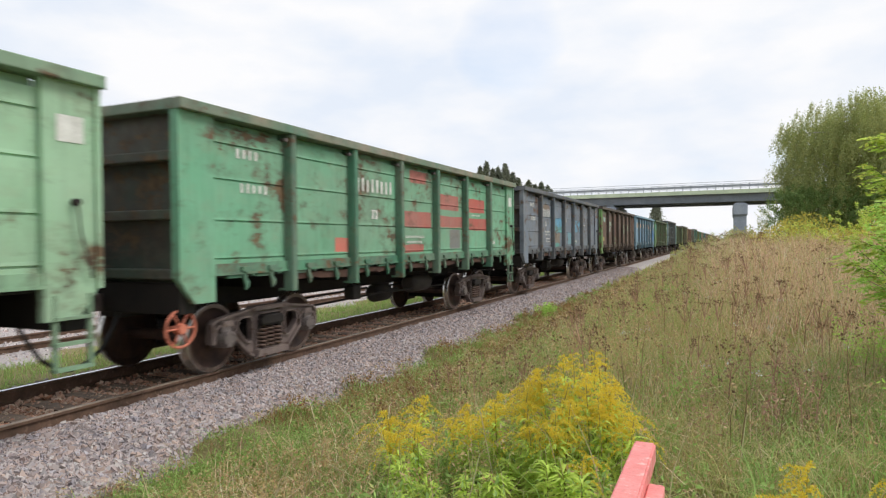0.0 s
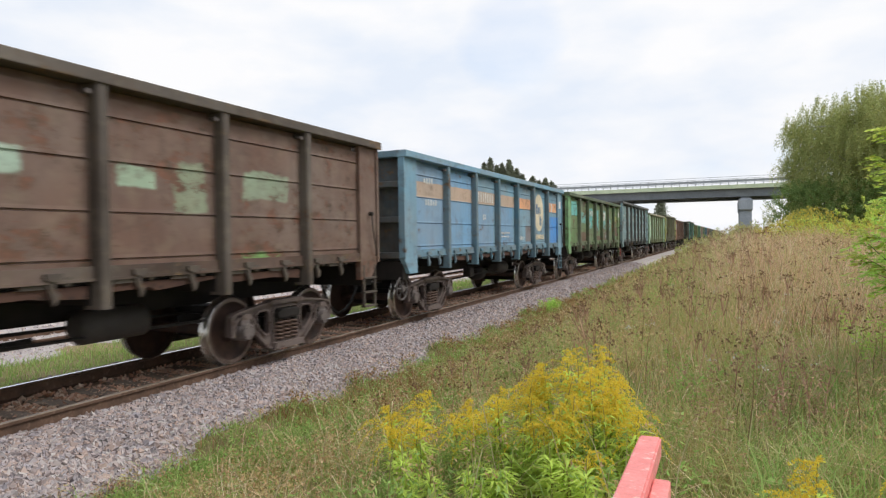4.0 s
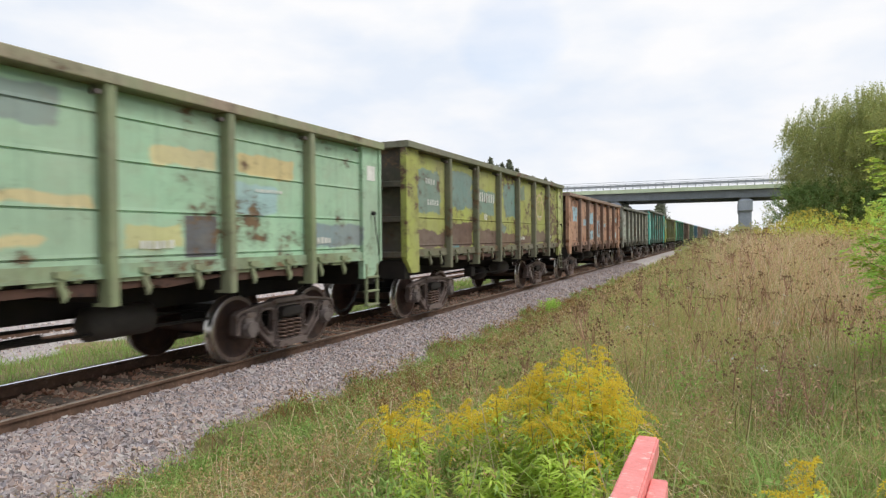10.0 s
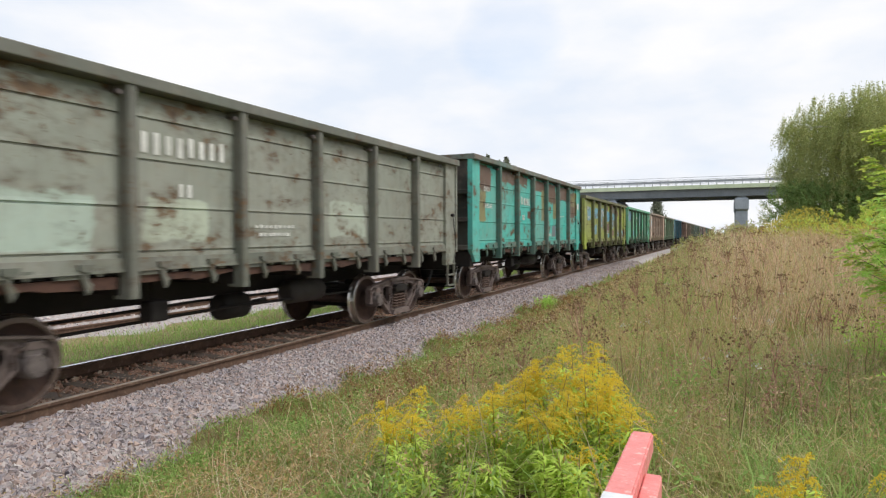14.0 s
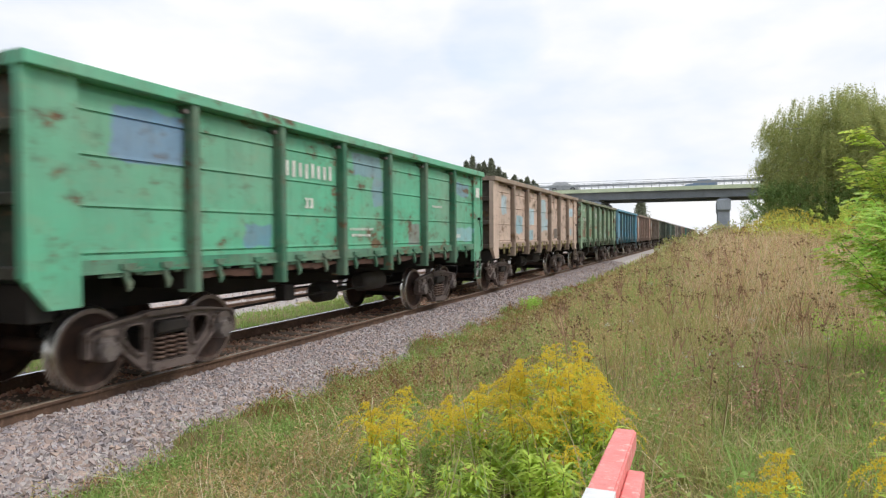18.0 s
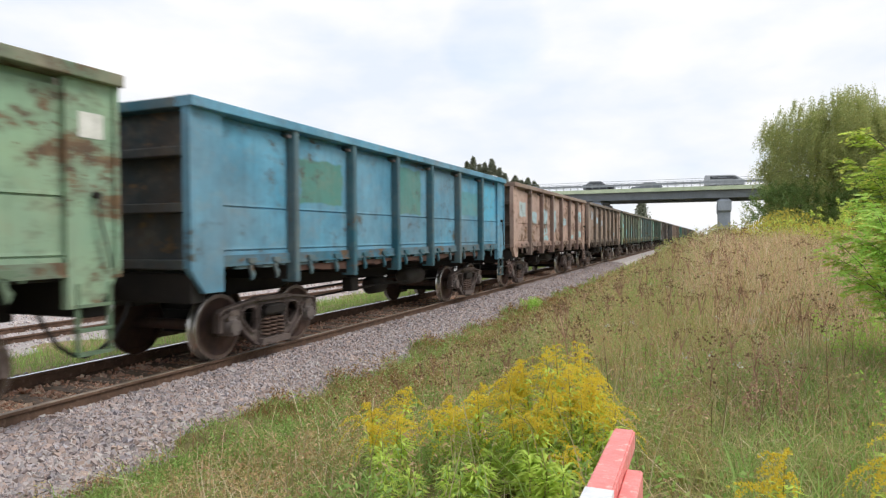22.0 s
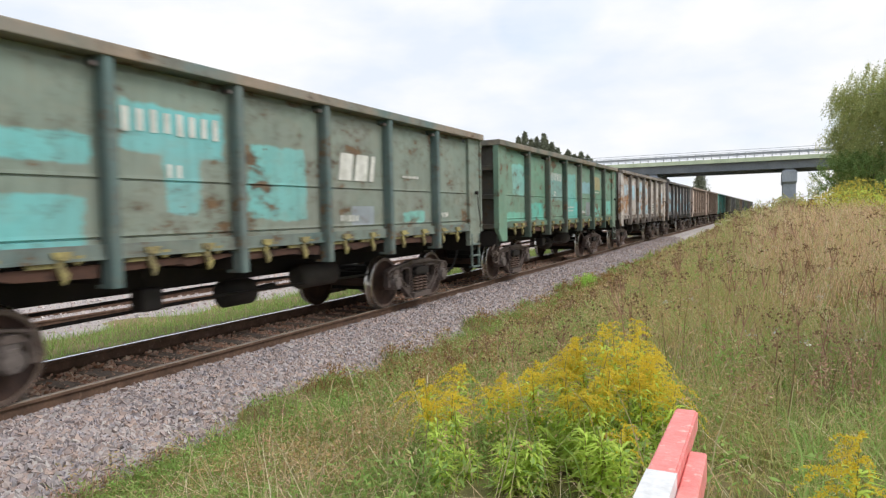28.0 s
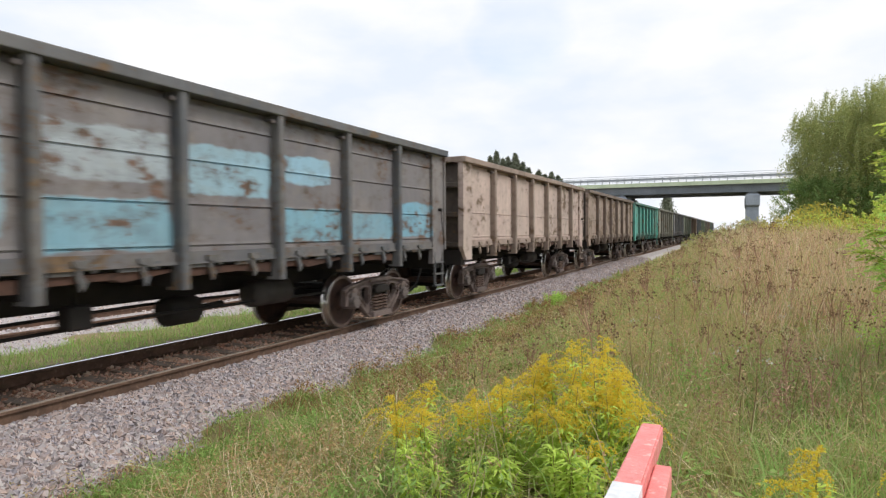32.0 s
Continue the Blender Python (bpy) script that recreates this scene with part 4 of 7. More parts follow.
WAGONS = [
    (-1, "lined", "88ac8c", "94b898", "7ea484", 0.32, "pale green", [rect(4, 0.1, 0.4, 1.9, 2.0, "d0a070"), rect(2, 0, 1, 2.3, 2.36, "b09060")]),
    (0, "lined", "629a7a", "6ea686", "4c8268", 0.38, "green with red patches", [rect(3, .05, .95, 2.07, 2.4, RED_), rect(3, .05, .7, 1.56, 1.72, RED_), rect(3, .3, .8, 3.0, 3.25, RED_),
        rect(4, .15, .85, 2.5, 2.85, RED_), rect(4, 0, 1, 2.1, 2.35, RED_), rect(5, .1, .9, 2.5, 2.85, RED_), rect(5, 0, 1, 2.05, 2.35, RED_), rect(1, .75, 1, 1.62, 1.85, "c86a5a"), rect(4, .5, .9, 1.6, 2.05, "6f7472")]),
    (1, "lined", "66727e", "727e8a", "5c656e", 0.42, "dark grey-blue", [rect(2, 0, 1, 2.07, 2.62, "5c9cba"), rect(2, 0.1, 1, 2.07, 2.3, "5a9a9c"), rect(4, 0.05, 1, 2.12, 2.58, "5c9cba"), rect(4, 0.1, 0.5, 1.55, 1.8, "5c9898"), rect(3, 0.6, 1, 1.6, 2.1, "6c98a4"), rect(2, 0.3, 0.7, 1.5, 1.65, "4f9a90"), rect(2, 0.1, 0.8, 1.65, 2.05, "7c7468"), rect(1, 0.3, 0.9, 2.85, 3.05, "7c6c60")]),
    (2, "lined", "583f36", "64483c", "443a33", 0.55, "dark brown with a green corner", [rect(0, .35, .75, 2.72, 2.95, "9cc0b8"), rect(0, .1, .9, 3.1, 3.3, "64704c"), rect(1, 0, .95, 2.5, 2.76, "a4b8a4"), rect(1, 0, .75, 2.2, 2.46, "a4b4a4"), rect(2, .15, .45, 2.45, 2.7, "98b09c"), rect(2, 0, .8, 1.75, 1.95, "606a48"), rect(3, .3, .6, 2.4, 2.65, "98b0a0"), rect(4, .1, .45, 2.35, 2.6, "90a890"), rect(4, .6, .9, 2.1, 2.7, "7c8c70"), rect(5, .2, .8, 2.3, 2.7, "80927a"), (-6.5, -5.86, 0.9, 3.4, lin("5f8a4a", PAINT_GAIN)), rect(0, .1, .5, 1.7, 1.9, "a89c60"), rect(2, .1, .7, 1.5, 1.62, "6a9a50"), rect(5, .2, .7, 1.5, 1.62, "6a9a50")]),
    (3, "lined", "7096aa", "648ca2", "5f8496", 0.15, "blue with an orange band", [rect(0, 0, 1, 1.5, 3.4, "6c94b4"), rect(1, 0, 1, 1.5, 3.4, "6c94b4"), rect(2, 0, .9, 1.5, 2.6, "6c94b4"), rect(3, 0, .9, 1.5, 2.6, "6c94b4"), rect(6, 0, 1, 1.5, 2.45, "3f86c8"), rect(0, 0, 1, 2.62, 2.94, "b09a88"), rect(1, 0, 1, 2.62, 2.94, "b09a88"), rect(2, 0, 1, 2.62, 2.94, "b09a88"), rect(3, 0, 1, 2.62, 2.94, "b09a88"), rect(4, .02, .98, 2.62, 2.94, "d49a70"), rect(6, .02, .98, 2.62, 2.94, "d49a70"), rect(4, .62, 1, 1.6, 2.1, "75757a")]),
    (4, "lined", "62804e", "566f48", "54684a", 0.5, "patchy green and brown", [rect(0, 0.2, 0.95, 2.6, 3.2, "5cb0aa"), rect(1, 0.2, 0.95, 2.3, 2.8, "5cb0aa"), rect(2, 0.1, 0.85, 2.1, 3, "5aaaa8"), rect(3, 0.05, 0.75, 2, 3, "5aacaa"), rect(4, 0.1, 0.85, 2.1, 3, "58b0ae"), rect(4, 0.15, 0.8, 2.5, 2.95, "d8d8d0"), rect(4, 0.7, 1, 1.55, 1.95, "8a8c90"), rect(4, 0, 0.7, 1.5, 1.75, "5c4a3c"), rect(5, 0, 0.7, 2, 2.6, "5cacaa"), rect(6, 0, 1, 2.5, 2.8, "8e9c50"), rect(6, 0, 1, 1.7, 2.2, "64503e"), rect(1, 0, 1, 1.5, 1.9, "604838"), rect(3, 0, 1, 1.5, 1.75, "604838"), (-6.5, -5.86, 0.9, 3.4, lin("6a9a68", PAINT_GAIN))]),
    (5, "ribbed", "6c8a90", "789a9e", "50585a", 0.3, "tall grey-blue ribbed", [rect(6, 0, 1, 1.5, 2.3, "8aa8ae"), rect(5, 0, 1, 1.5, 2.4, "86a4ac"), rect(6, 0.4, 0.9, 2.6, 3.2, "7c98a6")]),
    (6, "lined", "98b89c", "8cae92", "8a9670", 0.3, "pale green with faded yellow marks", [rect(0, .1, .6, 2.9, 3.2, "b4bc98"), rect(0, .05, .7, 2.1, 2.5, "b0b894"), rect(2, .2, .8, 2.6, 2.9, "b8c0a0"), rect(3, .05, .75, 2.85, 3.25, "7c8e88"), rect(3, .1, .95, 2.1, 2.22, "c4b888"), rect(3, .05, .6, 1.7, 1.8, "c4b888"), rect(4, .3, .95, 2.62, 2.86, "bcb488"), rect(4, .62, .95, 1.55, 2.05, "54585e"), rect(4, .1, .6, 1.65, 1.95, "b4b480"), rect(5, .1, .85, 2.62, 2.9, "c0b07c"), rect(5, 0, .6, 2.1, 2.5, "94b4b4"), rect(6, 0, 1, 1.62, 2.0, "78888a")]),
    (7, "high", "98a052", "8c8e48", "767a60", 0.55, "olive yellow, grey-green and rusty brown", [rect(0, 0, 0.8, 2.3, 3.2, "6c8478"), rect(1, 0, 1, 2.45, 3.3, "66807a"), rect(2, 0, 0.9, 2.35, 3.0, "6c8678"), rect(3, 0.35, 1, 2.35, 3.3, "668078"), rect(3, 0, 0.4, 1.6, 2.1, "6c8478"), rect(4, 0, 0.5, 2.9, 3.3, "6a7c68"), rect(0, 0, 1, 1.5, 1.9, "5e4a40"), rect(1, 0, 1, 1.5, 2.1, "5e4a40"), rect(2, 0, 1, 1.5, 1.95, "644e42"), rect(3, 0, 1, 1.5, 1.85, "6a5444"), rect(4, 0, 1, 1.5, 1.8, "644e42"), rect(5, 0, 1, 1.5, 1.9, "6a5a4c"), rect(1, 0, 0.5, 1.42, 1.6, "5a8c94"), (5.86, 6.5, 0.9, 3.4, lin("a8b070", PAINT_GAIN))]),
    (8, "plain", "a4785f", "b0886c", "866658", 0.55, "rust-brown with pale blue patches", [rect(0, .35, .9, 2.35, 3.0, SKY_), rect(1, 0, .35, 2.2, 2.9, SKY_), rect(1, .6, 1, 2.2, 2.5, SKY_), rect(2, .1, .9, 2.3, 2.85, SKY_), rect(2, .1, .9, 1.6, 2.0, SKY_), rect(3, .1, .9, 1.7, 2.5, SKY_), rect(4, .2, .8, 2.2, 2.4, SKY_), rect(6, .05, .9, 2.35, 2.8, SKY_), rect(6, .4, .8, 1.65, 1.95, "a8c4cc"), rect(5, .1, .6, 1.6, 1.75, SKY_)]),
    (9, "lined", "888d82", "7a7f74", "6e7268", 0.45, "grey-green", [rect(0, .1, .9, 1.7, 2.3, "a4b4a4"), rect(1, .1, .8, 1.6, 2.2, "9fb0a4"), rect(2, .1, .7, 1.7, 2.2, "a8b2a0"), rect(4, .2, .9, 1.7, 2.3, "a0aa9c"), rect(0, .2, .8, 2.5, 3.1, "a2a89c")]),
    (10, "tall", "46b0a4", "3ea69a", "567a70", 0.4, "turquoise with brown patches", [rect(0, 0, 0.7, 2.9, 3.6, "5c4438"), rect(0, 0, 0.4, 2.1, 2.9, "7a7848"), rect(1, 0, 1, 3.25, 3.65, "5c4438"), rect(1, 0, 0.25, 2.4, 3, "7a7848"), rect(2, 0, 0.75, 3.3, 3.65, "5c4438"), rect(2, 0, 0.3, 2.3, 2.5, "5c4438"), rect(2, 0.75, 1, 2.25, 2.5, "5c4438"), rect(3, 0, 1, 3.2, 3.6, "5c4438"), rect(3, 0, 0.25, 2.3, 3.2, "7c7c50"), rect(3, 0.75, 1, 2.2, 3.3, "7c7c50"), rect(4, 0, 0.8, 3.2, 3.6, "5c4438"), rect(4, 0, 0.3, 2.6, 3.2, "7c7c50"), rect(4, 0.7, 1, 2.3, 3.1, "7c7c50"), rect(4, 0.6, 0.95, 1.65, 2.05, "6a747a"), rect(5, 0.1, 0.8, 3.2, 3.6, "5c4438"), rect(6, 0, 1, 2.45, 3.45, "747048"), rect(6, 0.05, 0.95, 2.4, 2.9, "5c4438"), rect(4, 0, 0.95, 2.9, 3.6, "5c4438"), rect(5, 0.3, 1, 3.05, 3.6, "5c4438")]),
    (11, "plain", "94a044", "86923e", "6e7448", 0.5, "yellow-green, brown and blue", [rect(0, 0.3, 0.9, 2.4, 3, "68a0b8"), rect(1, 0.05, 0.95, 2.5, 3, "5f9cb4"), rect(1, 0.2, 0.8, 1.7, 2.2, "6a9cb0"), rect(2, 0, 1, 2.6, 3.05, "5a9cb8"), rect(2, 0.38, 0.68, 2.1, 2.6, "68a4bc"), rect(2, 0.68, 1, 1.95, 2.5, "7c7c68"), rect(2, 0.1, 0.35, 1.6, 1.9, "6e5444"), rect(3, 0, 1, 2.4, 2.95, "5a9cb4"), rect(3, 0.35, 0.7, 2.95, 3.2, "6e5444"), rect(3, 0.3, 0.95, 1.8, 2.3, "6a5048"), rect(3, 0.65, 1, 1.5, 1.75, "589ca4"), rect(4, 0, 1, 2.1, 3.35, "74766a"), rect(4, 0, 1, 2.5, 2.9, "5a9cb0"), rect(4, 0, 0.6, 2, 2.4, "74aac0"), rect(4, 0, 0.9, 1.6, 1.95, "6e544a"), rect(5, 0.1, 0.8, 2.75, 3.05, "684c40"), rect(5, 0.3, 1, 1.6, 1.95, "7c7c6c"), rect(5, 0.5, 0.9, 1.55, 1.8, "68a0b0"), rect(6, 0, 1, 1.5, 1.9, "7e7c6e"), rect(6, 0.3, 0.9, 1.6, 1.95, "70a4b0")]),
    (12, "lined", "529c7e", "5aa686", "3c785e", 0.3, "bright green", [rect(3, 0.2, 0.95, 2.85, 3.25, "6a94a0"), rect(3, 0.7, 1, 2.3, 2.85, "6a94a0"), rect(4, 0.6, 0.95, 1.55, 2, "78827c"), rect(6, 0.05, 0.8, 2.75, 3.1, "6a94a4"), rect(6, 0, 1, 1.6, 1.95, "7cacb0"), rect(0, 0.3, 1, 2.6, 3.2, "5f88a8"), rect(1, 0.6, 0.95, 1.6, 1.95, "5c8898")]),
    (13, "lined", "bea698", "c6b0a2", "a08c7e", 0.3, "pale tan with pale blue patches", [rect(0, .3, .7, 2.4, 3.0, "a8c0cc"), rect(1, .3, .8, 1.8, 2.4, SKY_), rect(2, .1, .7, 2.1, 2.7, "a8c0cc"), rect(2, .2, .6, 1.55, 1.9, SKY_), rect(3, .3, .75, 2.3, 3.1, "a8c4d0"), rect(3, .12, .95, 1.9, 2.35, "a8c4d0"), rect(6, .05, .95, 2.55, 2.95, "a8c4d4"), rect(6, .5, .75, 1.7, 2.0, "98bccc"), rect(4, .6, .95, 1.6, 2.0, "5a5450")]),
    (14, "plain", "74947c", "829e80", "648066", 0.5, "faded green with rust", [rect(0, .2, .8, 1.6, 2.0, "7a6450"), rect(1, .3, .9, 1.6, 1.95, "7a6450"), rect(1, .1, 1, 1.95, 2.05, "7a6048"), rect(2, 0, 1, 2.08, 2.2, "826a4c"), rect(3, .1, .7, 2.5, 2.9, "6e8a8a"), rect(5, .3, .8, 1.6, 1.95, "8a6a5a"), rect(4, .2, .7, 1.55, 1.8, "94a8ac")]),
    (15, "plain", "3c7690", "5896b2", "346878", 0.12, "blue", [rect(1, .1, .9, 2.3, 3.0, "3f7c74"), rect(3, .1, .8, 2.2, 3.2, "3f7c78"), rect(6, .1, .9, 2.2, 3.2, "529cb8"), rect(5, .2, 1, 2.3, 2.9, "4a8a94")]),
    (16, "plain", "aa8c80", "b49a8e", "907870", 0.48, "tan with pale blue patches", [rect(0, 0.3, 0.8, 2.4, 2.9, "a4b8bc"), rect(1, 0.1, 0.7, 2.2, 2.6, "9cc0cc"), rect(2, 0.2, 0.7, 1.8, 2.8, "9cc0cc"), rect(2, 0.1, 0.8, 1.55, 1.75, "98c0c8"), rect(3, 0.1, 0.6, 1.9, 2.8, "a0bcc4"), rect(4, 0.3, 0.8, 2.2, 2.5, "9cc0cc"), rect(5, 0.3, 0.7, 1.6, 1.76, "98c4cc"), rect(6, 0, 0.95, 2.4, 2.9, "9cc4d0"), rect(6, 0.5, 0.9, 1.65, 1.95, "98c4cc")]),
    (17, "plain", "8c776c", "988478", "766a62", 0.5, "brown-tan", [rect(0, 0.4, 0.9, 2.6, 3.05, "a8b2bc"), rect(1, 0, 0.9, 2.4, 2.75, "a8bcc8"), rect(2, 0.3, 0.9, 2.3, 2.6, "a4a8b4"), rect(4, 0.2, 0.6, 2, 2.3, "a0b4bc"), rect(5, 0.3, 0.8, 1.7, 1.9, "9ab0b8")]),
    (18, "plain", "6c7e6a", "788a72", "5e6a60", 0.45, "grey-green with turquoise patches", [rect(0, 0.1, 0.9, 2.3, 3, "6aaaae"), rect(1, 0, 1, 1.5, 2.2, "6aaaae"), rect(3, 0.1, 0.9, 1.55, 3, "70aeb4"), rect(4, 0.1, 0.9, 2.3, 3, "80805c"), rect(4, 0.65, 0.95, 1.6, 2.05, "858890"), rect(4, 0.05, 0.25, 2.4, 2.6, "d0ccc0"), rect(5, 0.5, 1, 2.05, 2.2, "6aaaae"), rect(5, 0, 1, 1.5, 1.72, "66a8a8"), rect(6, 0, 0.8, 2.3, 2.9, "60987e"), rect(6, 0.2, 0.45, 1.6, 2.3, "74b8c0")]),
    (19, "plain", "7a887e", "707e74", "5c7878", 0.42, "grey-green with turquoise patches", [rect(0, .1, .6, 2.2, 3.0, "6aaeae"), rect(1, .2, .95, 2.3, 2.6, "6aaeae"), rect(1, .3, .9, 1.5, 2.0, "6aaeae"), rect(2, .05, .95, 2.45, 3.0, "6cb0b2"), rect(2, .4, .7, 1.8, 2.5, "6cb0b2"), rect(3, .1, .8, 1.7, 2.7, "6cb0ae"), rect(0, .3, 1, 1.5, 1.9, "6aaeae"), rect(4, .4, .8, 1.6, 1.9, "8a96a0"), rect(5, .3, .8, 1.6, 1.8, "6cb8b0")]),
    (20, "plain", "5e8470", "6a907c", "465e54", 0.27, "green with turquoise patches", [rect(0, 0.35, 0.95, 2.2, 3.0, "74b0a8"), rect(0, 0, 1, 1.5, 1.75, "64ac98"), rect(1, 0, 0.9, 1.5, 2, "58ac9c"), rect(2, 0, 1, 2.1, 2.9, "6f9e98"), rect(3, 0.1, 0.85, 2, 2.95, "62b0a8"), rect(3, 0, 1, 1.5, 2.05, "60aea6"), rect(4, 0, 1, 2.35, 2.75, "7aa8b0"), rect(4, 0.6, 0.95, 1.55, 2.05, "7c8488"), rect(5, 0.3, 0.8, 2.5, 3, "98906a"), rect(5, 0.1, 0.8, 1.55, 1.85, "68aea0"), rect(6, 0.1, 0.9, 1.6, 2.1, "66b4a8")]),
    (21, "plain", "b8b2ae", "c2bcb8", "968e8a", 0.6, "whitish with rust and pale blue", [rect(0, 0.3, 0.9, 2.3, 2.9, "a4c0d0"), rect(1, 0.1, 0.8, 2.2, 2.9, "a0c4d4"), rect(2, 0, 0.9, 2.3, 3.1, "a0c4d4"), rect(2, 0, 0.7, 1.5, 2.1, "9cc4d4"), rect(3, 0.35, 0.75, 2.3, 2.85, "a0c4d4"), rect(3, 0, 0.9, 1.55, 2, "9cc4d4"), rect(4, 0.7, 0.98, 1.6, 2.05, "d0d0cc"), rect(6, 0.1, 0.9, 2.1, 2.7, "a8c4d0")]),
    (22, "lined", "666468", "726e70", "5a5e64", 0.5, "dark grey-brown with pale blue patches", [rect(0, 0, 1, 2.4, 2.8, "86a8ba"), rect(0, 0, .9, 1.6, 2.1, "7ca0b2"), rect(1, .1, .9, 1.7, 2.9, "86a4b2"), rect(2, .05, 1, 2.3, 2.85, "98a4ac"), rect(2, 0, 1, 1.58, 2.1, "6f9cae"), rect(3, .05, .95, 2.2, 2.8, "86a4b2"), rect(4, 0, 1, 1.6, 2.1, "6f9cae"), rect(4, .05, .8, 2.45, 2.85, "86a8ba"), rect(5, 0, 1, 1.62, 2.05, "6f98aa"), rect(6, 0, 1, 1.62, 2.3, "6f9cb0")]),
    (23, "plain", "b29e96", "bcaaa0", "a08c80", 0.4, "pale tan", []),
    (24, "plain", "907c70", "9a887c", "7c6a60", 0.5, "brownish", []),
    (25, "lined", "429488", "4ca094", "388078", 0.25, "turquoise", []),
    (26, "lined", "7c7e70", "86887c", "6c6e64", 0.4, "grey", []),
    (27, "plain", "5c6268", "686e74", "50565c", 0.4, "dark grey", []),
    (28, "lined", "6f7c68", "7a8874", "606c5c", 0.4, "grey-green", []),
    (29, "plain", "8a7468", "947f74", "766458", 0.4, "brown", []),
    (30, "plain", "5a6470", "66707c", "505a64", 0.4, "dark blue-grey", []),
    (31, "lined", "70866c", "7c9278", "627660", 0.4, "green", []),
    (32, "plain", "6c6a66", "787672", "605e5a", 0.4, "grey", []),
    (33, "plain", "7a6a60", "867870", "6c5e56", 0.4, "brown", []),
    (34, "lined", "5f7a74", "6a8680", "546c66", 0.4, "teal-grey", []),
    (35, "plain", "6a6c70", "74767a", "5e6064", 0.4, "grey", []),
]
HAND_WHEELS = {0: "c87860", 5: "8a4a44", 6: "9a5a52", 9: "5a5450", 13: "6a5c56", 16: "6e5a54", 19: "6a5c52", 20: "5c5048", 3: "5c5654"}
DUSTY = {0, 6, 8, 10, 13, 14, 16, 18, 19, 20}
TRAIN = {}


def build_train():
    made = {}
    straw = mottled("faded_cream_marks", lin("d0c4a0"), lin("b8aa88"), 6.0, 0.7, 0, 0.1)
    latch_yellow = mottled("yellow_latch_paint", lin("b0a468", 1.1), lin("8a8060"), 5.0, 0.75, 0, 0.2, c3=lin("4a4038"))
    white = mottled("faded_white_paint", lin("f0f0ea"), lin("d0d0c8"), 6.0, 0.7, 0, 0.1)
    for k, style, base, fade, trim, rust, words, patches in WAGONS:
        if style not in made:
            w = made[style] = build_wagon(style)
        else:
            w = copy_thing(made[style], Matrix())
        TRAIN[k] = w
    for k, style, base, fade, trim, rust, words, patches in WAGONS:
        w = TRAIN[k]
        tagged(w, words + " open goods wagon", "goods wagon", "wagons of the train")
        coat = paint("wagon_coat", k + 3, lin(base, PAINT_GAIN), lin(fade, PAINT_GAIN), rust, patches, ragged={0: 0.12, 3: 0.05, 7: 0.8}.get(k, 0.4), rust_hue={7: "6e5444", 21: "c08a58", 22: "7c6256", 1: "7c5e4c", 2: "7a5444", 15: "5c7478", 8: "8a5a3c", 13: "8e7058", 16: "8a6648", 17: "7e604c"}.get(k, "7a6248"))
        tmat = paint("wagon_trim", k + 40, lin(trim, PAINT_GAIN * 0.8), lin(trim, PAINT_GAIN * 0.6), 0.75 * rust, streaks=0.6)
        cap = paint("dusty_top_rail", k + 160, lin("6e5e54" if k == 10 else "9a8876"), lin(trim), 0.6 * rust, streaks=0.5)
        sill = paint("grimy_sill_paint", k + 120, lin(trim if k == 7 else base, 1.05), lin("5e4a40" if k == 7 else trim, 0.9), 0.3 + 0.5 * rust, streaks=0.85)
        # trim colour darkened for the shade between wagons, with rust and grime streaks
        end_shade = paint("shaded_end_paint", k + 80, lin(trim, 0.32), lin("352e2a"), 0.3 + 0.3 * rust, streaks=0.9)
        for ob in w.children_recursive:
            nm = ob.name.split(".")[0]
            if nm in ("top_rail", "end_rail") and k in DUSTY:
                ob.material_slots[0].link = "OBJECT"
                ob.material_slots[0].material = cap
            if nm in SILLS:
                ob.material_slots[0].link = "OBJECT"
                ob.material_slots[0].material = sill
            if nm in ENDS_AND_LATCHES:
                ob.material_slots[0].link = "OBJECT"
                ob.material_slots[0].material = (latch_yellow if k in (13, 18, 19, 20) else tmat) if nm == "hatch_latch" else end_shade
            if nm in COATED or nm in TRIMMED and not (nm in ("top_rail", "end_rail") and k in DUSTY):
                ob.material_slots[0].link = "OBJECT"
                ob.material_slots[0].material = coat if nm in COATED or nm == "corner_post" or nm == "top_rail" and k in (3, 12, 15) else tmat
        if k in HAND_WHEELS:
            hw = mottled("hand_wheel_paint", lin(HAND_WHEELS[k], 1.3), lin(HAND_WHEELS[k], 1.0), 6.0, 0.7, 0, 0.2)
            brake_wheel(hw, w)
        # painted marks in rows
        if k < 25 and k not in (2, 8, 13, 15, 16, 17, 21, 22, 23, 24):
            rng = random.Random(k + 50)
            y = bay(2, 0.06)[0]
            rows = [(y, 2.66, 0.26, 8, 0.17, 0.13), (bay(2, 0.4)[0], 2.2, 0.16, 2, 0.13, 0.1)]
            if k in (0, 1, 3, 9, 11, 12, 14, 17, 18, 20):
                rows += [(bay(3, 0.15)[0], 1.85, 0.05, 9, 0.1, 0.075), (bay(3, 0.2)[0], 1.74, 0.05, 7, 0.1, 0.075)]
            if k == 1:
                rows = [(bay(1, 0.07)[0], 2.6, 0.3, 8, 0.17, 0.135)]
                rows += [(bay(1, 0.45)[0], 2.05, 0.06, 7, 0.1, 0.085), (bay(1, 0.45)[0], 1.95, 0.06, 7, 0.1, 0.085), (bay(1, 0.55)[0], 1.8, 0.06, 5, 0.1, 0.085), (bay(1, 0.55)[0], 1.7, 0.06, 5, 0.1, 0.085), (bay(3, 0.2)[0], 2.5, 0.12, 3, 0.12, 0.09)]
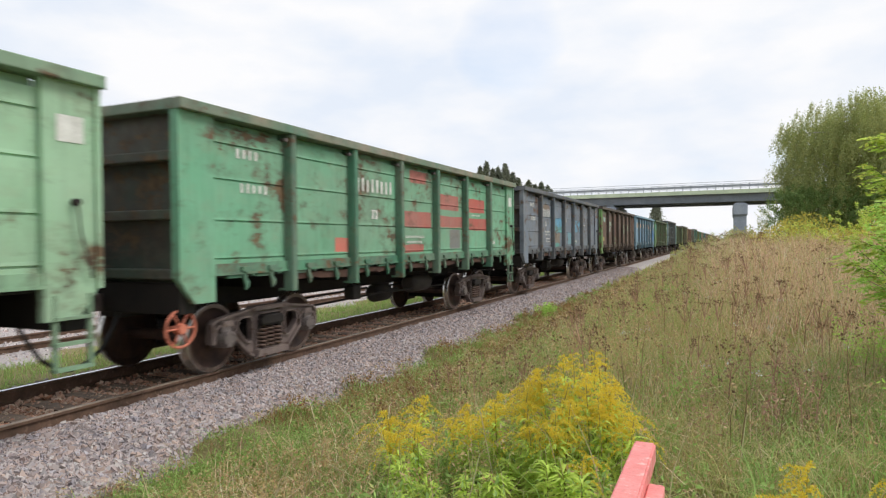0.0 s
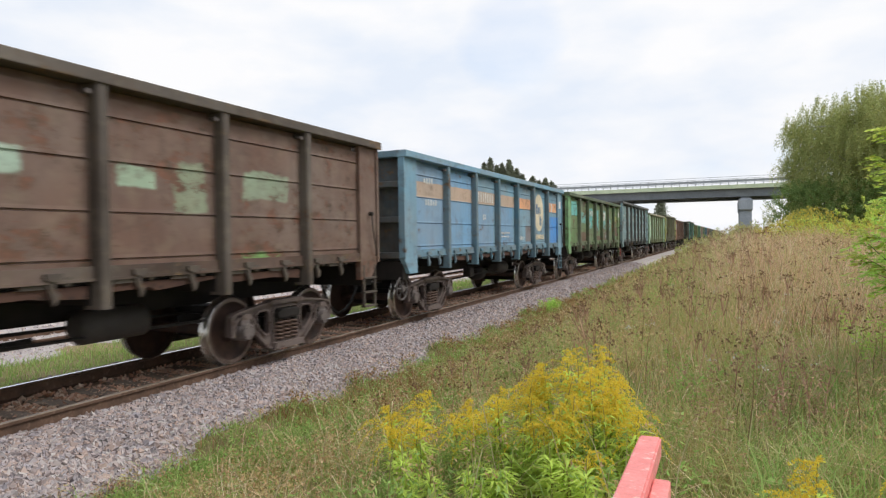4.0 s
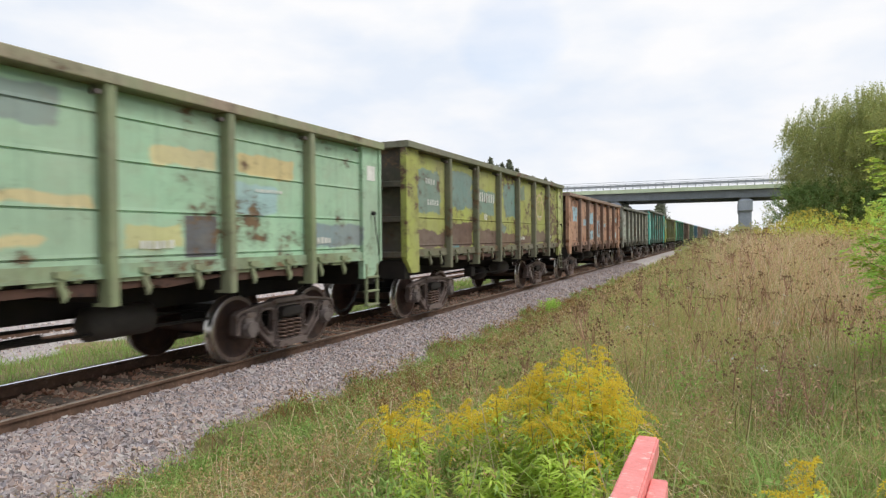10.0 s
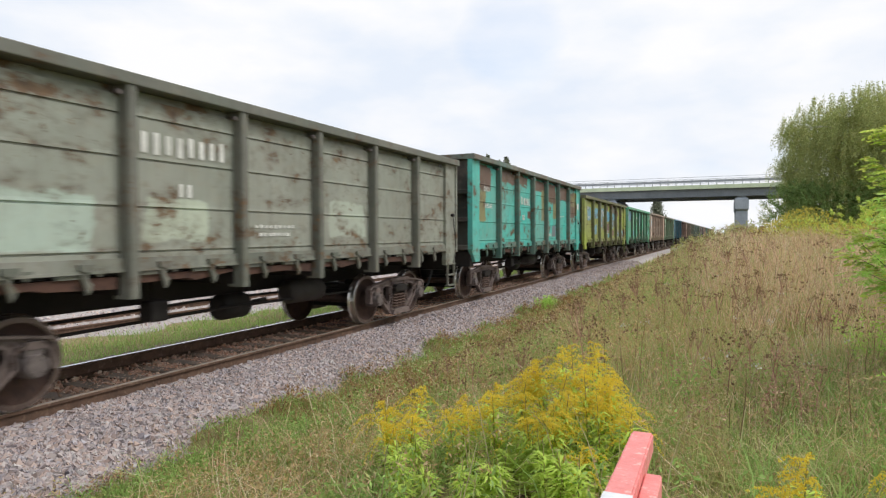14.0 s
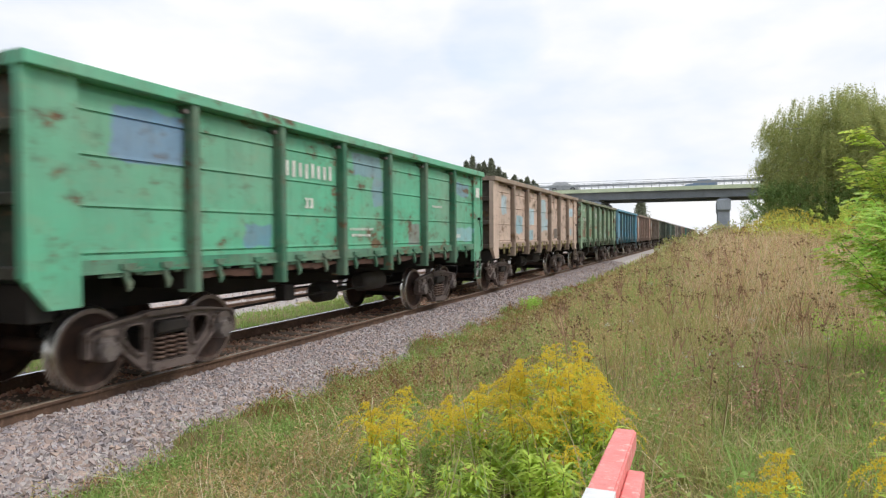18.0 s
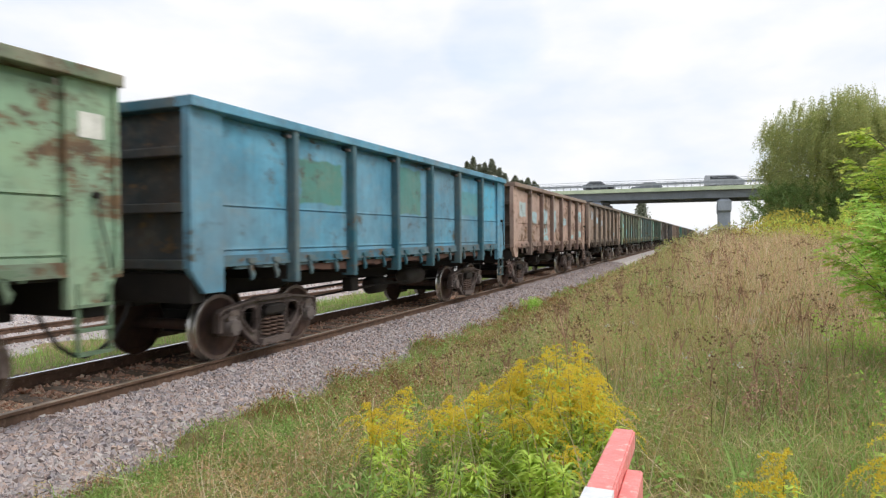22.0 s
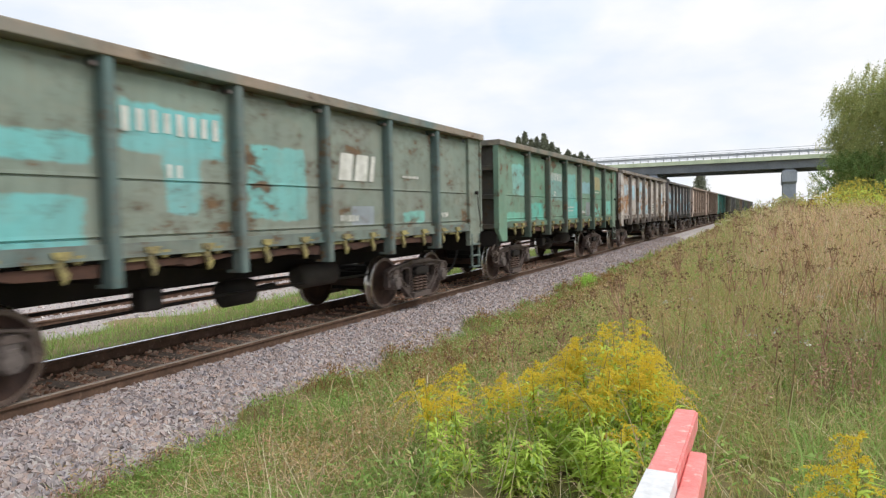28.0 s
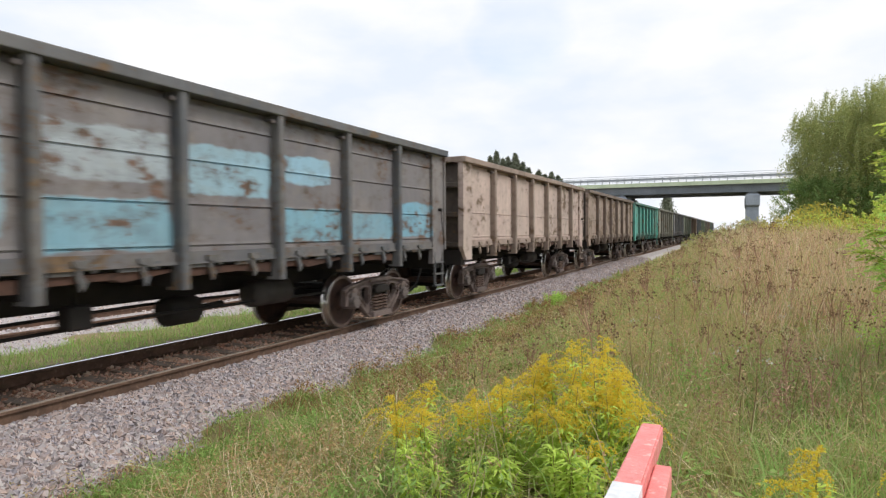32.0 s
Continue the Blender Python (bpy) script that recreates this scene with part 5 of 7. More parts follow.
            if k == 11:
                rows[0] = (bay(2, 0.04)[0], 2.62, 0.36, 8, 0.185, 0.145)
            if rng.random() < 0.7:
                rows += [(bay(0, 0.3)[0], 2.9, 0.13, 4, 0.12, 0.09), (bay(0, 0.35)[0], 2.45, 0.13, 5, 0.12, 0.09)]
            if rng.random() < 0.6:
                rows += [(bay(6, 0.1)[0], 1.68, 0.1, 4, 0.1, 0.08), (bay(5, 0.3)[0], 2.4, 0.05, 6, 0.1, 0.08)]
            if rng.random() < 0.5:
                rows += [(bay(4, 0.2)[0], 1.66, 0.1, 5, 0.1, 0.08)]
            stamp(w, "painted_stencil", rows, white)
        if k in (14, 8):
            rows = [(bay(b, 0.06)[0], z, 0.05, 11, 0.135, 0.075) for b in (4, 5) for z in (2.72, 2.54, 2.36)]
            stamp(w, "painted_stencil", rows, straw)
        if k in (-1, 0, 3, 4, 6, 10, 12, 14):
            shape(w, "label_plate", [(6.0, 2.78), (6.28, 2.78), (6.28, 3.04), (6.0, 3.04)], white, 1.506)
        if k in (0, 10, 12, 1):
            lettering(w, "23" if k == 1 else "22", bay(1 if k == 1 else 2, 0.46 if k == 1 else 0.38)[0], 2.28 if k == 1 else 2.2, 0.24, white)
    w = TRAIN[7]
    pale = mottled("faded_pale_paint", lin("d4c496"), lin("b8a87c"), 4.0, 0.7, 0, 0.1)
    yc = bay(5, 0.5)[0]
    turn = np.linspace(0.0, 2 * math.pi, 29)
    ring = [(yc + 0.44 * math.cos(a), 2.74 + 0.46 * math.sin(a)) for a in turn] + [(yc + 0.35 * math.cos(a), 2.74 + 0.37 * math.sin(a)) for a in turn[::-1]]
    shape(w, "round_emblem", ring, pale)
    for dy, dz, wd, hg in ((-0.24, -0.06, 0.08, 0.26), (-0.24, 0.14, 0.2, 0.08), (-0.1, -0.2, 0.08, 0.24), (0.08, -0.14, 0.07, 0.34), (0.08, 0.14, 0.18, 0.07)):
        shape(w, "emblem_bar", [(yc + dy, 2.74 + dz), (yc + dy + wd, 2.74 + dz), (yc + dy + wd, 2.74 + dz + hg), (yc + dy, 2.74 + dz + hg)], pale, 1.458)
    w = TRAIN[21]
    y = bay(4, 0.68)[0]
    ink = mottled("black_stencil_paint", lin("3a3a3c"), lin("4a4a4c"), 6.0, 0.7, 0, 0.1)
    shape(w, "label_plate", [(y, 1.6), (y + 0.45, 1.6), (y + 0.45, 2.06), (y, 2.06)], white)
    for dy, dz, wd, hg in ((0.05, 0.34, 0.34, 0.05), (0.05, 0.22, 0.16, 0.06), (0.25, 0.2, 0.14, 0.09), (0.05, 0.07, 0.3, 0.07)):
        shape(w, "stencil_bar", [(y + dy, 1.6 + dz), (y + dy + wd, 1.6 + dz), (y + dy + wd, 1.6 + dz + hg), (y + dy, 1.6 + dz + hg)], ink, 1.458)
    w = TRAIN[3]
    disc = [(bay(5, 0.5)[0] + 0.56 * math.cos(a), 2.55 + 0.62 * math.sin(a)) for a in np.linspace(0, 2 * math.pi, 36, endpoint=False)]
    cream = mottled("faded_cream_paint", lin("e4d8bc", 1.1), lin("d0c4a8", 1.1), 4.0, 0.7, 0, 0.1)
    shape(w, "round_emblem", disc, cream)
    slate = mottled("faded_slate_paint", lin("5c7a9a"), lin("6c86a2"), 4.0, 0.7, 0, 0.1)
    yc = bay(5, 0.5)[0]
    for y, z, wd, hg in ((-0.34, 2.5, 0.16, 0.34), (-0.12, 2.5, 0.12, 0.24), (0.06, 2.5, 0.12, 0.24), (0.06, 2.12, 0.16, 0.32), (0.3, 2.12, 0.06, 0.26)):
        shape(w, "emblem_bar", [(yc + y, z), (yc + y + wd, z), (yc + y + wd, z + hg), (yc + y, z + hg)], slate, 1.458)
    for i in range(8):
        shape(w, "emblem_bar", [(yc - 0.6 + 0.15 * i, 1.66), (yc - 0.49 + 0.15 * i, 1.66), (yc - 0.49 + 0.15 * i, 1.82), (yc - 0.6 + 0.15 * i, 1.82)], cream, 1.458)
    y = bay(6, 0.5)[0]
    shape(w, "chevron", [(y - 0.1, 2.63), (y + 0.02, 2.63), (y + 0.14, 2.78), (y + 0.02, 2.93), (y - 0.1, 2.93), (y + 0.02, 2.78)], white)
    for i, wd in enumerate((0.34, 0.34, 0.12)):
        y = bay(4, 0.18)[0] + 0.42 * i
        shape(TRAIN[19], "emblem_bar", [(y, 2.3), (y + wd, 2.3), (y + wd + 0.08, 2.72), (y + 0.08, 2.72)], white)


build_train()


def train_y(t):
    """Middle of the first wagon along the track at t seconds."""
    return 11.985 - 8.9594 * t - 0.020164 * t * t - 0.0001388 * t ** 3


# ================= road bridge =================
BR = (9.2, 91.0)


def bridge_at(u, v, z):
    """u along the bridge from its nearer pier, v across it away from the rails' start."""
    return Vector((BR[0] + u, BR[1] + v, z))


def bridge_box(bm, u0, u1, v0, v1, z0, z1):
    vs = [bm.verts.new(bridge_at(u, v, z)) for u in (u0, u1) for v in (v0, v1) for z in (z0, z1)]
    for f in ((0, 1, 3, 2), (4, 6, 7, 5), (0, 4, 5, 1), (2, 3, 7, 6), (0, 2, 6, 4), (1, 5, 7, 3)):
        bm.faces.new([vs[i] for i in f])
    return bm


def build_bridge():
    b = new("road_bridge")
    tagged(b, "concrete road bridge with grey girders crossing over the railway", "bridge", kind="structure")
    D0 = 8.0
    part("deck", bridge_box(bmesh.new(), -60, 46, -0.4, 11.4, D0 - 0.45, D0 - 0.02), M["asphalt"], b)
    for v in (-0.52, 11.4):
        part("deck_edge", bridge_box(bmesh.new(), -60, 46, v, v + 0.12, D0 - 0.45, D0 + 0.06), M["fascia"], b, "pale green deck edge")
    for v in (0.0, 2.6, 5.2, 7.8, 10.4):
        bm = bridge_box(bmesh.new(), -60, 46, v, v + 0.25, D0 - 1.38, D0 - 0.45)
        bridge_box(bm, -60, 46, v - 0.12, v + 0.37, D0 - 1.48, D0 - 1.38)
        part("girder", bm, M["girder"], b)
    for u in (-41, -16.5, 0.0, 25):
        bm = bmesh.new()
        bridge_box(bm, u - 0.72, u + 0.72, 0.3, 1.9, -1.0, 5.2)
        bridge_box(bm, u - 0.72, u + 0.72, 9.0, 10.6, -1.0, 5.2)
        part("pier_column", bm, M["concrete"], b)
        bm = bmesh.new()
        vs = []
        for z, du, v0, v1 in ((4.6, 0.73, 0.25, 10.7), (4.85, 0.84, -0.2, 11.2), (6.1, 0.84, -0.2, 11.2), (6.3, 0.6, 0.0, 11.0)):
            vs.append([bm.verts.new(bridge_at(u + a * du, v, z)) for a, v in ((-1, v0), (1, v0), (1, v1), (-1, v1))])
        for lo, hi in zip(vs, vs[1:]):
            for i in range(4):
                bm.faces.new((lo[i], lo[(i + 1) % 4], hi[(i + 1) % 4], hi[i]))
        bm.faces.new(vs[0][::-1])
        bm.faces.new(vs[-1])
        bridge_box(bm, u - 0.5, u + 0.5, 0.2, 10.6, 6.3, D0 - 1.48)
        part("pier_cap", bm, M["concrete"], b)
    # guard rails and hand rails on both edges
    for v in (-0.3, 11.2):
        bm = bmesh.new()
        bridge_box(bm, -60, 46, v + 0.25, v + 0.31, D0 + 0.42, D0 + 0.74)
        part("guard_rail", bm, M["galv"], b)
        bm = bmesh.new()
        for z in (D0 + 0.85, D0 + 1.12):
            tube(bm, [bridge_at(-60, v, z), bridge_at(46, v, z)], 0.028, 6)
        part("hand_rail", bm, M["galv"], b)
    bm = bridge_box(bmesh.new(), 0, 0.09, -0.06, 0.03, D0, D0 + 0.8)
    first = part("rail_post", bm, M["galv"], b)
    first.location = bridge_at(-30, -0.3, 0) - bridge_at(0, 0, 0)
    for i in range(1, 60):
        for v in (-0.3, 11.2):
            o = first.copy()
            scene.collection.objects.link(o)
            o.location = bridge_at(-32 + 1.0 * i, v, 0) - bridge_at(0, 0, 0)
    # approach embankments
    for s, u0, u1 in ((1, 44, 520), (-1, -58, -520)):
        bm = bmesh.new()
        rows = []
        for u in (u0, u1):
            rows.append([bm.verts.new(bridge_at(u if z > 0 else (u - s * 6 if u == u0 else u), v, z)) for v, z in ((-14, -1), (-0.5, 7.985), (11.5, 7.985), (25, -1))])
        for i in range(3):
            bm.faces.new((rows[0][i], rows[0][i + 1], rows[1][i + 1], rows[1][i]))
        bm.faces.new(rows[0])
        bm.faces.new(rows[1][::-1])
        bmesh.ops.recalc_face_normals(bm, faces=bm.faces[:])
        e = part("embankment", bm, M["earth"])
        tagged(e, "grassy embankment carrying the road to the bridge", "embankment", kind="structure")


build_bridge()


# ================= barrier by the path =================
def build_barrier():
    red = mottled("flaking_red_paint", lin("dc8a86", 1.25), lin("d27a76", 1.25), 9.0, 0.65, 0, 0.5, 60, 0.004, lin("e8b8b0", 1.1))
    white = mottled("old_white_paint", lin("e6e8ea", 1.0), lin("d8dadc"), 6.0, 0.6, 0, 0.25, 30, 0.003)
    th = new("barrier_rail")
    tagged(th, "red and white striped barrier rail with flaking paint", "barrier")
    a, b = Vector((7.07, 2.36, 1.05)), Vector((7.12, 0.5, 1.165))
    for i, (s0, s1) in enumerate(((0.0, 0.375), (0.375, 0.7), (0.7, 1.0))):
        p, q = a.lerp(b, s0), a.lerp(b, s1)
        bm = bmesh.new()
        vs = [[bm.verts.new((c.x + dx, c.y, c.z + dz)) for dx, dz in ((-0.037, -0.07), (0.037, -0.07), (0.037, 0), (-0.037, 0))] for c in (p, q)]
        for k in range(4):
            bm.faces.new((vs[0][k], vs[0][(k + 1) % 4], vs[1][(k + 1) % 4], vs[1][k]))
        bm.faces.new(vs[0][::-1])
        bm.faces.new(vs[1])
        bmesh.ops.recalc_face_normals(bm, faces=bm.faces[:])
        if i == 0:
            bmesh.ops.bevel(bm, geom=[e for e in bm.edges if e.calc_length() > 0.3 or e.verts[0].co.y > 2.3 and e.verts[1].co.y > 2.3], offset=0.006, segments=2, affect="EDGES")
        part("red_stripe" if i != 1 else "white_stripe", bm, red if i != 1 else white, th)
    p, q = a.lerp(b, 0.2), a.lerp(b, 0.95)
    bm = bmesh.new()
    vs = [[bm.verts.new((c.x + dx, c.y, c.z + dz)) for dx, dz in ((0.039, -0.12), (0.088, -0.12), (0.088, -0.035), (0.039, -0.035))] for c in (p, q)]
    for k in range(4):
        bm.faces.new((vs[0][k], vs[0][(k + 1) % 4], vs[1][(k + 1) % 4], vs[1][k]))
    bm.faces.new(vs[0][::-1])
    bm.faces.new(vs[1])
    bmesh.ops.recalc_face_normals(bm, faces=bm.faces[:])
    bmesh.ops.bevel(bm, geom=bm.edges[:], offset=0.005, segments=1, affect="EDGES")
    part("side_bracket", bm, red, th)
    bm = boxed(7.085, 7.155, 0.56, 0.64, float(height(7.12, 0.6)) - 0.3, 1.09, bevel=0.006)
    part("post", bm, white, th)


build_barrier()


# ================= plants =================
def grown(n, xr, yr, rng, power=1.0):
    return rng.uniform(xr[0], xr[1], n), yr[0] + (yr[1] - yr[0]) * rng.random(n) ** power


def blades(name, x, y, h, w, lean, material, rng, z=None):
    """Bent tapered blades, three triangles each."""
    n = len(x)
    z = height(x, y) - 0.02 if z is None else z
    a, b = rng.uniform(0, 2 * np.pi, n), rng.uniform(0, 2 * np.pi, n)
    sx, sy = np.cos(a) * w / 2, np.sin(a) * w / 2
    l1 = lean * h * rng.uniform(0.1, 0.5, n)
    l2 = lean * h * rng.uniform(0.5, 1.4, n)
    dx, dy = np.cos(b), np.sin(b)
    P = np.zeros((n, 5, 3))
    for i, (f, l, k) in enumerate(((0, 0, 1), (0, 0, -1), (0.55, l1, 0.75), (0.55, l1, -0.75), (1.0, l2, 0))):
        P[:, i, 0], P[:, i, 1], P[:, i, 2] = x + dx * l + k * sx, y + dy * l + k * sy, z + h * f * (1 - 0.25 * lean * (f > 0.9))
    F = np.array([(0, 1, 3), (0, 3, 2), (2, 3, 4)])
    return raw_mesh(name, P.reshape(-1, 3), (F[None] + 5 * np.arange(n)[:, None, None]).reshape(-1, 3), material)


def leaf_quads(c, size, aspect, rng, down=0.0):
    """Four-cornered leaves at the points c, pointing any way; down makes them hang."""
    n = len(c)
    d = rng.normal(size=(n, 3))
    d[:, 2] -= down * 2
    d /= np.linalg.norm(d, axis=1)[:, None]
    u = np.cross(d, rng.normal(size=(n, 3)))
    u /= np.linalg.norm(u, axis=1)[:, None]
    s = np.asarray(size) * rng.uniform(0.6, 1.3, n)
    d, u = d * s[:, None], u * (s * aspect)[:, None]
    P = np.stack([c, c + d * 0.45 + u * 0.5, c + d, c + d * 0.45 - u * 0.5], 1)
    return P.reshape(-1, 3), np.arange(4 * n).reshape(-1, 4)


M["grass"] = island_mix("mixed_short_grass", [lin("748444"), lin("86944e"), lin("7e7c4a"), lin("9c8c58"), lin("7c8c4a"), lin("868050"), lin("929a56")], 0.8, 0.35, gain=1.35)
M["lush"] = island_mix("lush_green_grass", [lin("728c48"), lin("84a058"), lin("90aa62"), lin("6c8444"), lin("a0a068")], 0.75, 0.4, (0.75, 1.25), gain=1.4)
M["dry"] = island_mix("dry_tall_grass", [lin("c0a690"), lin("b4987f"), lin("a08c6c"), lin("ccb49c"), lin("a89078"), lin("b89e88"), lin("a49672")], 0.85, 0.35, (0.7, 1.3), gain=1.72)
M["weed"] = island_mix("olive_weeds", [lin("808a50"), lin("929660"), lin("808258"), lin("a89c70"), lin("74864a"), lin("94865e"), lin("a08e6c")], 0.85, 0.35, (0.7, 1.3), gain=1.75)
M["forb"] = island_mix("withering_leafy_weeds", [lin("867c50"), lin("96805c"), lin("787a48"), lin("927258"), lin("a48c68"), lin("8a8860"), lin("967e62"), lin("a89478")], 0.85, 0.35, (0.75, 1.25), gain=1.85)
M["brownforb"] = island_mix("dead_brown_weeds", [lin("866a5a"), lin("765a4c"), lin("967a68"), lin("6a5244"), lin("b0967e")], 0.9, 0.3, gain=1.9)
M["sorrel"] = island_mix("reddish_brown_weeds", [lin("86664a"), lin("8e704c"), lin("745640"), lin("967a50"), lin("7a7044"), lin("8a6448")], 0.85, 0.25, gain=1.5)
M["head"] = island_mix("dead_seed_heads", [lin("6c5644"), lin("7c664c"), lin("5c4a38"), lin("887054")], 0.9, gain=1.4)
M["straw"] = island_mix("straw_stalks", [lin("c8b890"), lin("b8a880"), lin("d4c8a4"), lin("a89870")], 0.8, 0.2)
M["gold"] = island_mix("goldenrod_florets", [lin("d0b03c"), lin("c6a83a"), lin("d6ba4c"), lin("b49c40"), lin("c2b64e")], 0.75, 0.45, gain=1.6)
M["goldleaf"] = island_mix("goldenrod_leaves", [lin("94a84c"), lin("a4b65a"), lin("869844"), lin("b0b862")], 0.65, 0.45, gain=1.85)
M["fargold"] = island_mix("dull_far_goldenrod", [lin("a89a40"), lin("b0a04a"), lin("98984a"), lin("8e9048")], 0.8, 0.3, gain=1.5)
M["stem"] = mottled("green_stem", lin("8a9a50"), lin("9c8c58"), 8.0, 0.7, 0, 0.1)
M["birchleaf"] = island_mix("birch_leaves", [lin("767e4e"), lin("7e8656"), lin("6e7646"), lin("868a5e"), lin("8e8854")], 0.7, 0.4, (0.75, 1.25), gain=1.95)
M["bushleaf"] = island_mix("green_bush_leaves", [lin("5c7040"), lin("6a804a"), lin("526438"), lin("7a8e56")], 0.6, 0.4, (0.6, 1.35), gain=1.7)
M["maple"] = island_mix("bright_sapling_leaves", [lin("8c9e48"), lin("9cae52"), lin("7e9244"), lin("aab25c"), lin("b2aa5e")], 0.6, 0.5, (0.75, 1.25), gain=1.75)
M["feather"] = island_mix("feathery_green_leaves", [lin("7a9648"), lin("88a450"), lin("708a40"), lin("98ac5c")], 0.65, 0.5, (0.75, 1.2), gain=2.2)
# distance haze is mixed into the needle colour: lighter and greyer green
M["needle"] = island_mix("hazed_conifer_needles", [lin("666c5a"), lin("727664"), lin("5a6050"), lin("808272")], 0.8, 0.1, gain=1.6)


def patchy(x, y, rng, scale, cut):
    """Keeps points in irregular clumps, thinned among the goldenrods."""
    v = np.sin(x * scale + 1.3 * np.sin(y * scale * 0.7)) * np.cos(y * scale * 1.1 + 0.8 * np.sin(x * scale * 1.7)) + rng.normal(0, 0.45, len(x))
    return (v > cut) & ((((x - 6.1) / 0.6) ** 2 + ((y - 3.7) / 0.8) ** 2 > 1) | (rng.random(len(x)) < 0.25))


def build_grass():
    rng = np.random.default_rng(11)
    def lay(name, label, n, xr, yr, h, w, lean, mat, power=1.3, scale=1.3, cut=-0.6, hmul=None):
        x, y = grown(n, xr, yr, rng, power)
        k = patchy(x, y, rng, scale, cut)
        if name == "toe_grass":
            k &= height(x, y) > bed_z(x) - 0.06
        x, y = x[k], y[k]
        hh = rng.uniform(h[0], h[1], len(x)) * rng.uniform(0.6, 1.15, len(x))
        if hmul is not None:
            hh = hh * hmul(x, y)
        ww = w * rng.uniform(0.6, 1.4, len(x)) * (1 + 0.05 * np.maximum(0, y - 6))
        tagged(blades(name, x, y, hh, ww, lean, M[mat], rng), label, "grass", kind="stuff")
    toe = lambda x, y: 0.3 + 0.7 * sstep(2.0, 3.4, x)
    lay("short_grass", "short mixed green and straw grass beside the ballast", 42000, (2.2, 8.5), (1.0, 13), (0.07, 0.24), 0.007, 0.7, "grass", 1.2, 1.6, -0.9, toe)
    lay("short_grass", "trodden short grass round the path", 16000, (2.4, 11), (-7.0, 1.2), (0.05, 0.18), 0.008, 0.7, "grass", 1.0, 1.6, -0.7, toe)
    lay("green_tufts", "tufts of fresh green grass", 30000, (2.1, 5.6), (1.0, 12), (0.1, 0.4), 0.008, 0.9, "lush", 1.2, 2.1, -0.05, toe)
    lay("brown_weeds", "reddish brown weeds along the foot of the ballast", 11000, (2.1, 4.2), (6.0, 34), (0.15, 0.45), 0.010, 0.6, "sorrel", 1.4, 1.1, -0.3, toe)
    side = lambda x, y: 0.5 + 0.5 * sstep(3.4, 6.0, x)
    lay("olive_weeds", "tall olive weeds on the slope", 34000, (3.2, 7.4), (4.6, 32), (0.25, 0.7), 0.008, 0.55, "weed", 1.3, 0.9, -0.7, lambda x, y: side(x, y) * (0.6 + 0.4 * sstep(5, 9, y)))
    lay("olive_weeds", "tall olive weeds on the mound", 12000, (7.2, 14), (3.6, 32), (0.2, 0.65), 0.008, 0.7, "weed", 1.3, 0.9, 0.0, lambda x, y: 0.65 + 0.35 * sstep(5, 9, y))
    lay("green_blades", "green grass blades among the weeds", 14000, (3.2, 7.0), (3.5, 26), (0.2, 0.6), 0.008, 0.6, "lush", 1.3, 1.5, 0.35, side)
    lay("green_blades", "green grass blades beside the saplings", 12000, (7.4, 11), (3.2, 9.5), (0.15, 0.55), 0.008, 0.8, "lush", 1.2, 1.3, -0.1)
    lay("straw_blades", "faded straw blades beside the saplings", 9000, (6.8, 11), (3.2, 9.0), (0.2, 0.55), 0.007, 1.1, "weed", 1.2, 1.6, -0.2)
    tall = lambda x, y: (0.45 + 0.55 * sstep(5.6, 7.2, x)) * (0.3 + 0.7 * sstep(4.5, 13, y))
    lay("dry_grass", "tall dry straw-coloured grass on the mound", 15000, (6.8, 10.2), (6.0, 30), (0.4, 1.0), 0.007, 0.5, "dry", 1.25, 1.2, -0.1, tall)
    lay("brown_stems", "brown dead stems on the mound", 9000, (5.4, 10.2), (4.5, 30), (0.4, 0.95), 0.007, 0.6, "brownforb", 1.25, 1.3, 0.0, tall)
    lay("olive_stems", "olive stems among the dry grass", 14000, (6.2, 10.6), (4.5, 30), (0.4, 0.95), 0.007, 0.6, "weed", 1.25, 1.1, 0.0, tall)
    lay("dry_grass", "tall dry grass among the olive weeds", 4500, (4.6, 6.8), (6.5, 30), (0.4, 0.85), 0.007, 0.5, "dry", 1.25, 1.4, 0.2, tall)
    lay("dry_grass", "dry grass in front of the trees", 9000, (10.2, 13.5), (12, 32), (0.4, 0.85), 0.009, 0.35, "dry", 1.25, 0.8, -0.5)
    lay("fallen_stems", "leaning dead stems among the weeds", 12000, (3.2, 11), (2.5, 26), (0.2, 0.55), 0.006, 2.2, "dry", 1.2, 0.8, -0.4)
    lay("toe_weeds", "brown weeds creeping over the edge of the ballast", 7000, (1.85, 2.8), (2.5, 40), (0.06, 0.22), 0.008, 1.0, "sorrel", 1.3, 2.3, 0.35)
    lay("toe_grass", "green grass creeping over the edge of the ballast", 16000, (1.95, 2.9), (1.5, 30), (0.06, 0.24), 0.008, 1.0, "lush", 1.3, 1.9, -0.2)
    lay("far_weeds", "weeds far along the track", 14000, (2.2, 16), (30, 90), (0.3, 0.9), 0.03, 0.5, "weed", 1.3, 0.4, -0.8, toe)
    lay("green_verge", "lush green grass between the tracks", 26000, (-5.7, -2.3), (2.0, 50), (0.1, 0.34), 0.010, 0.7, "lush", 1.5, 1.2, -1.2)
    lay("verge_weeds", "dry weeds between the tracks", 4000, (-5.4, -2.4), (2.0, 50), (0.2, 0.42), 0.008, 0.6, "weed", 1.5, 1.2, 0.3)


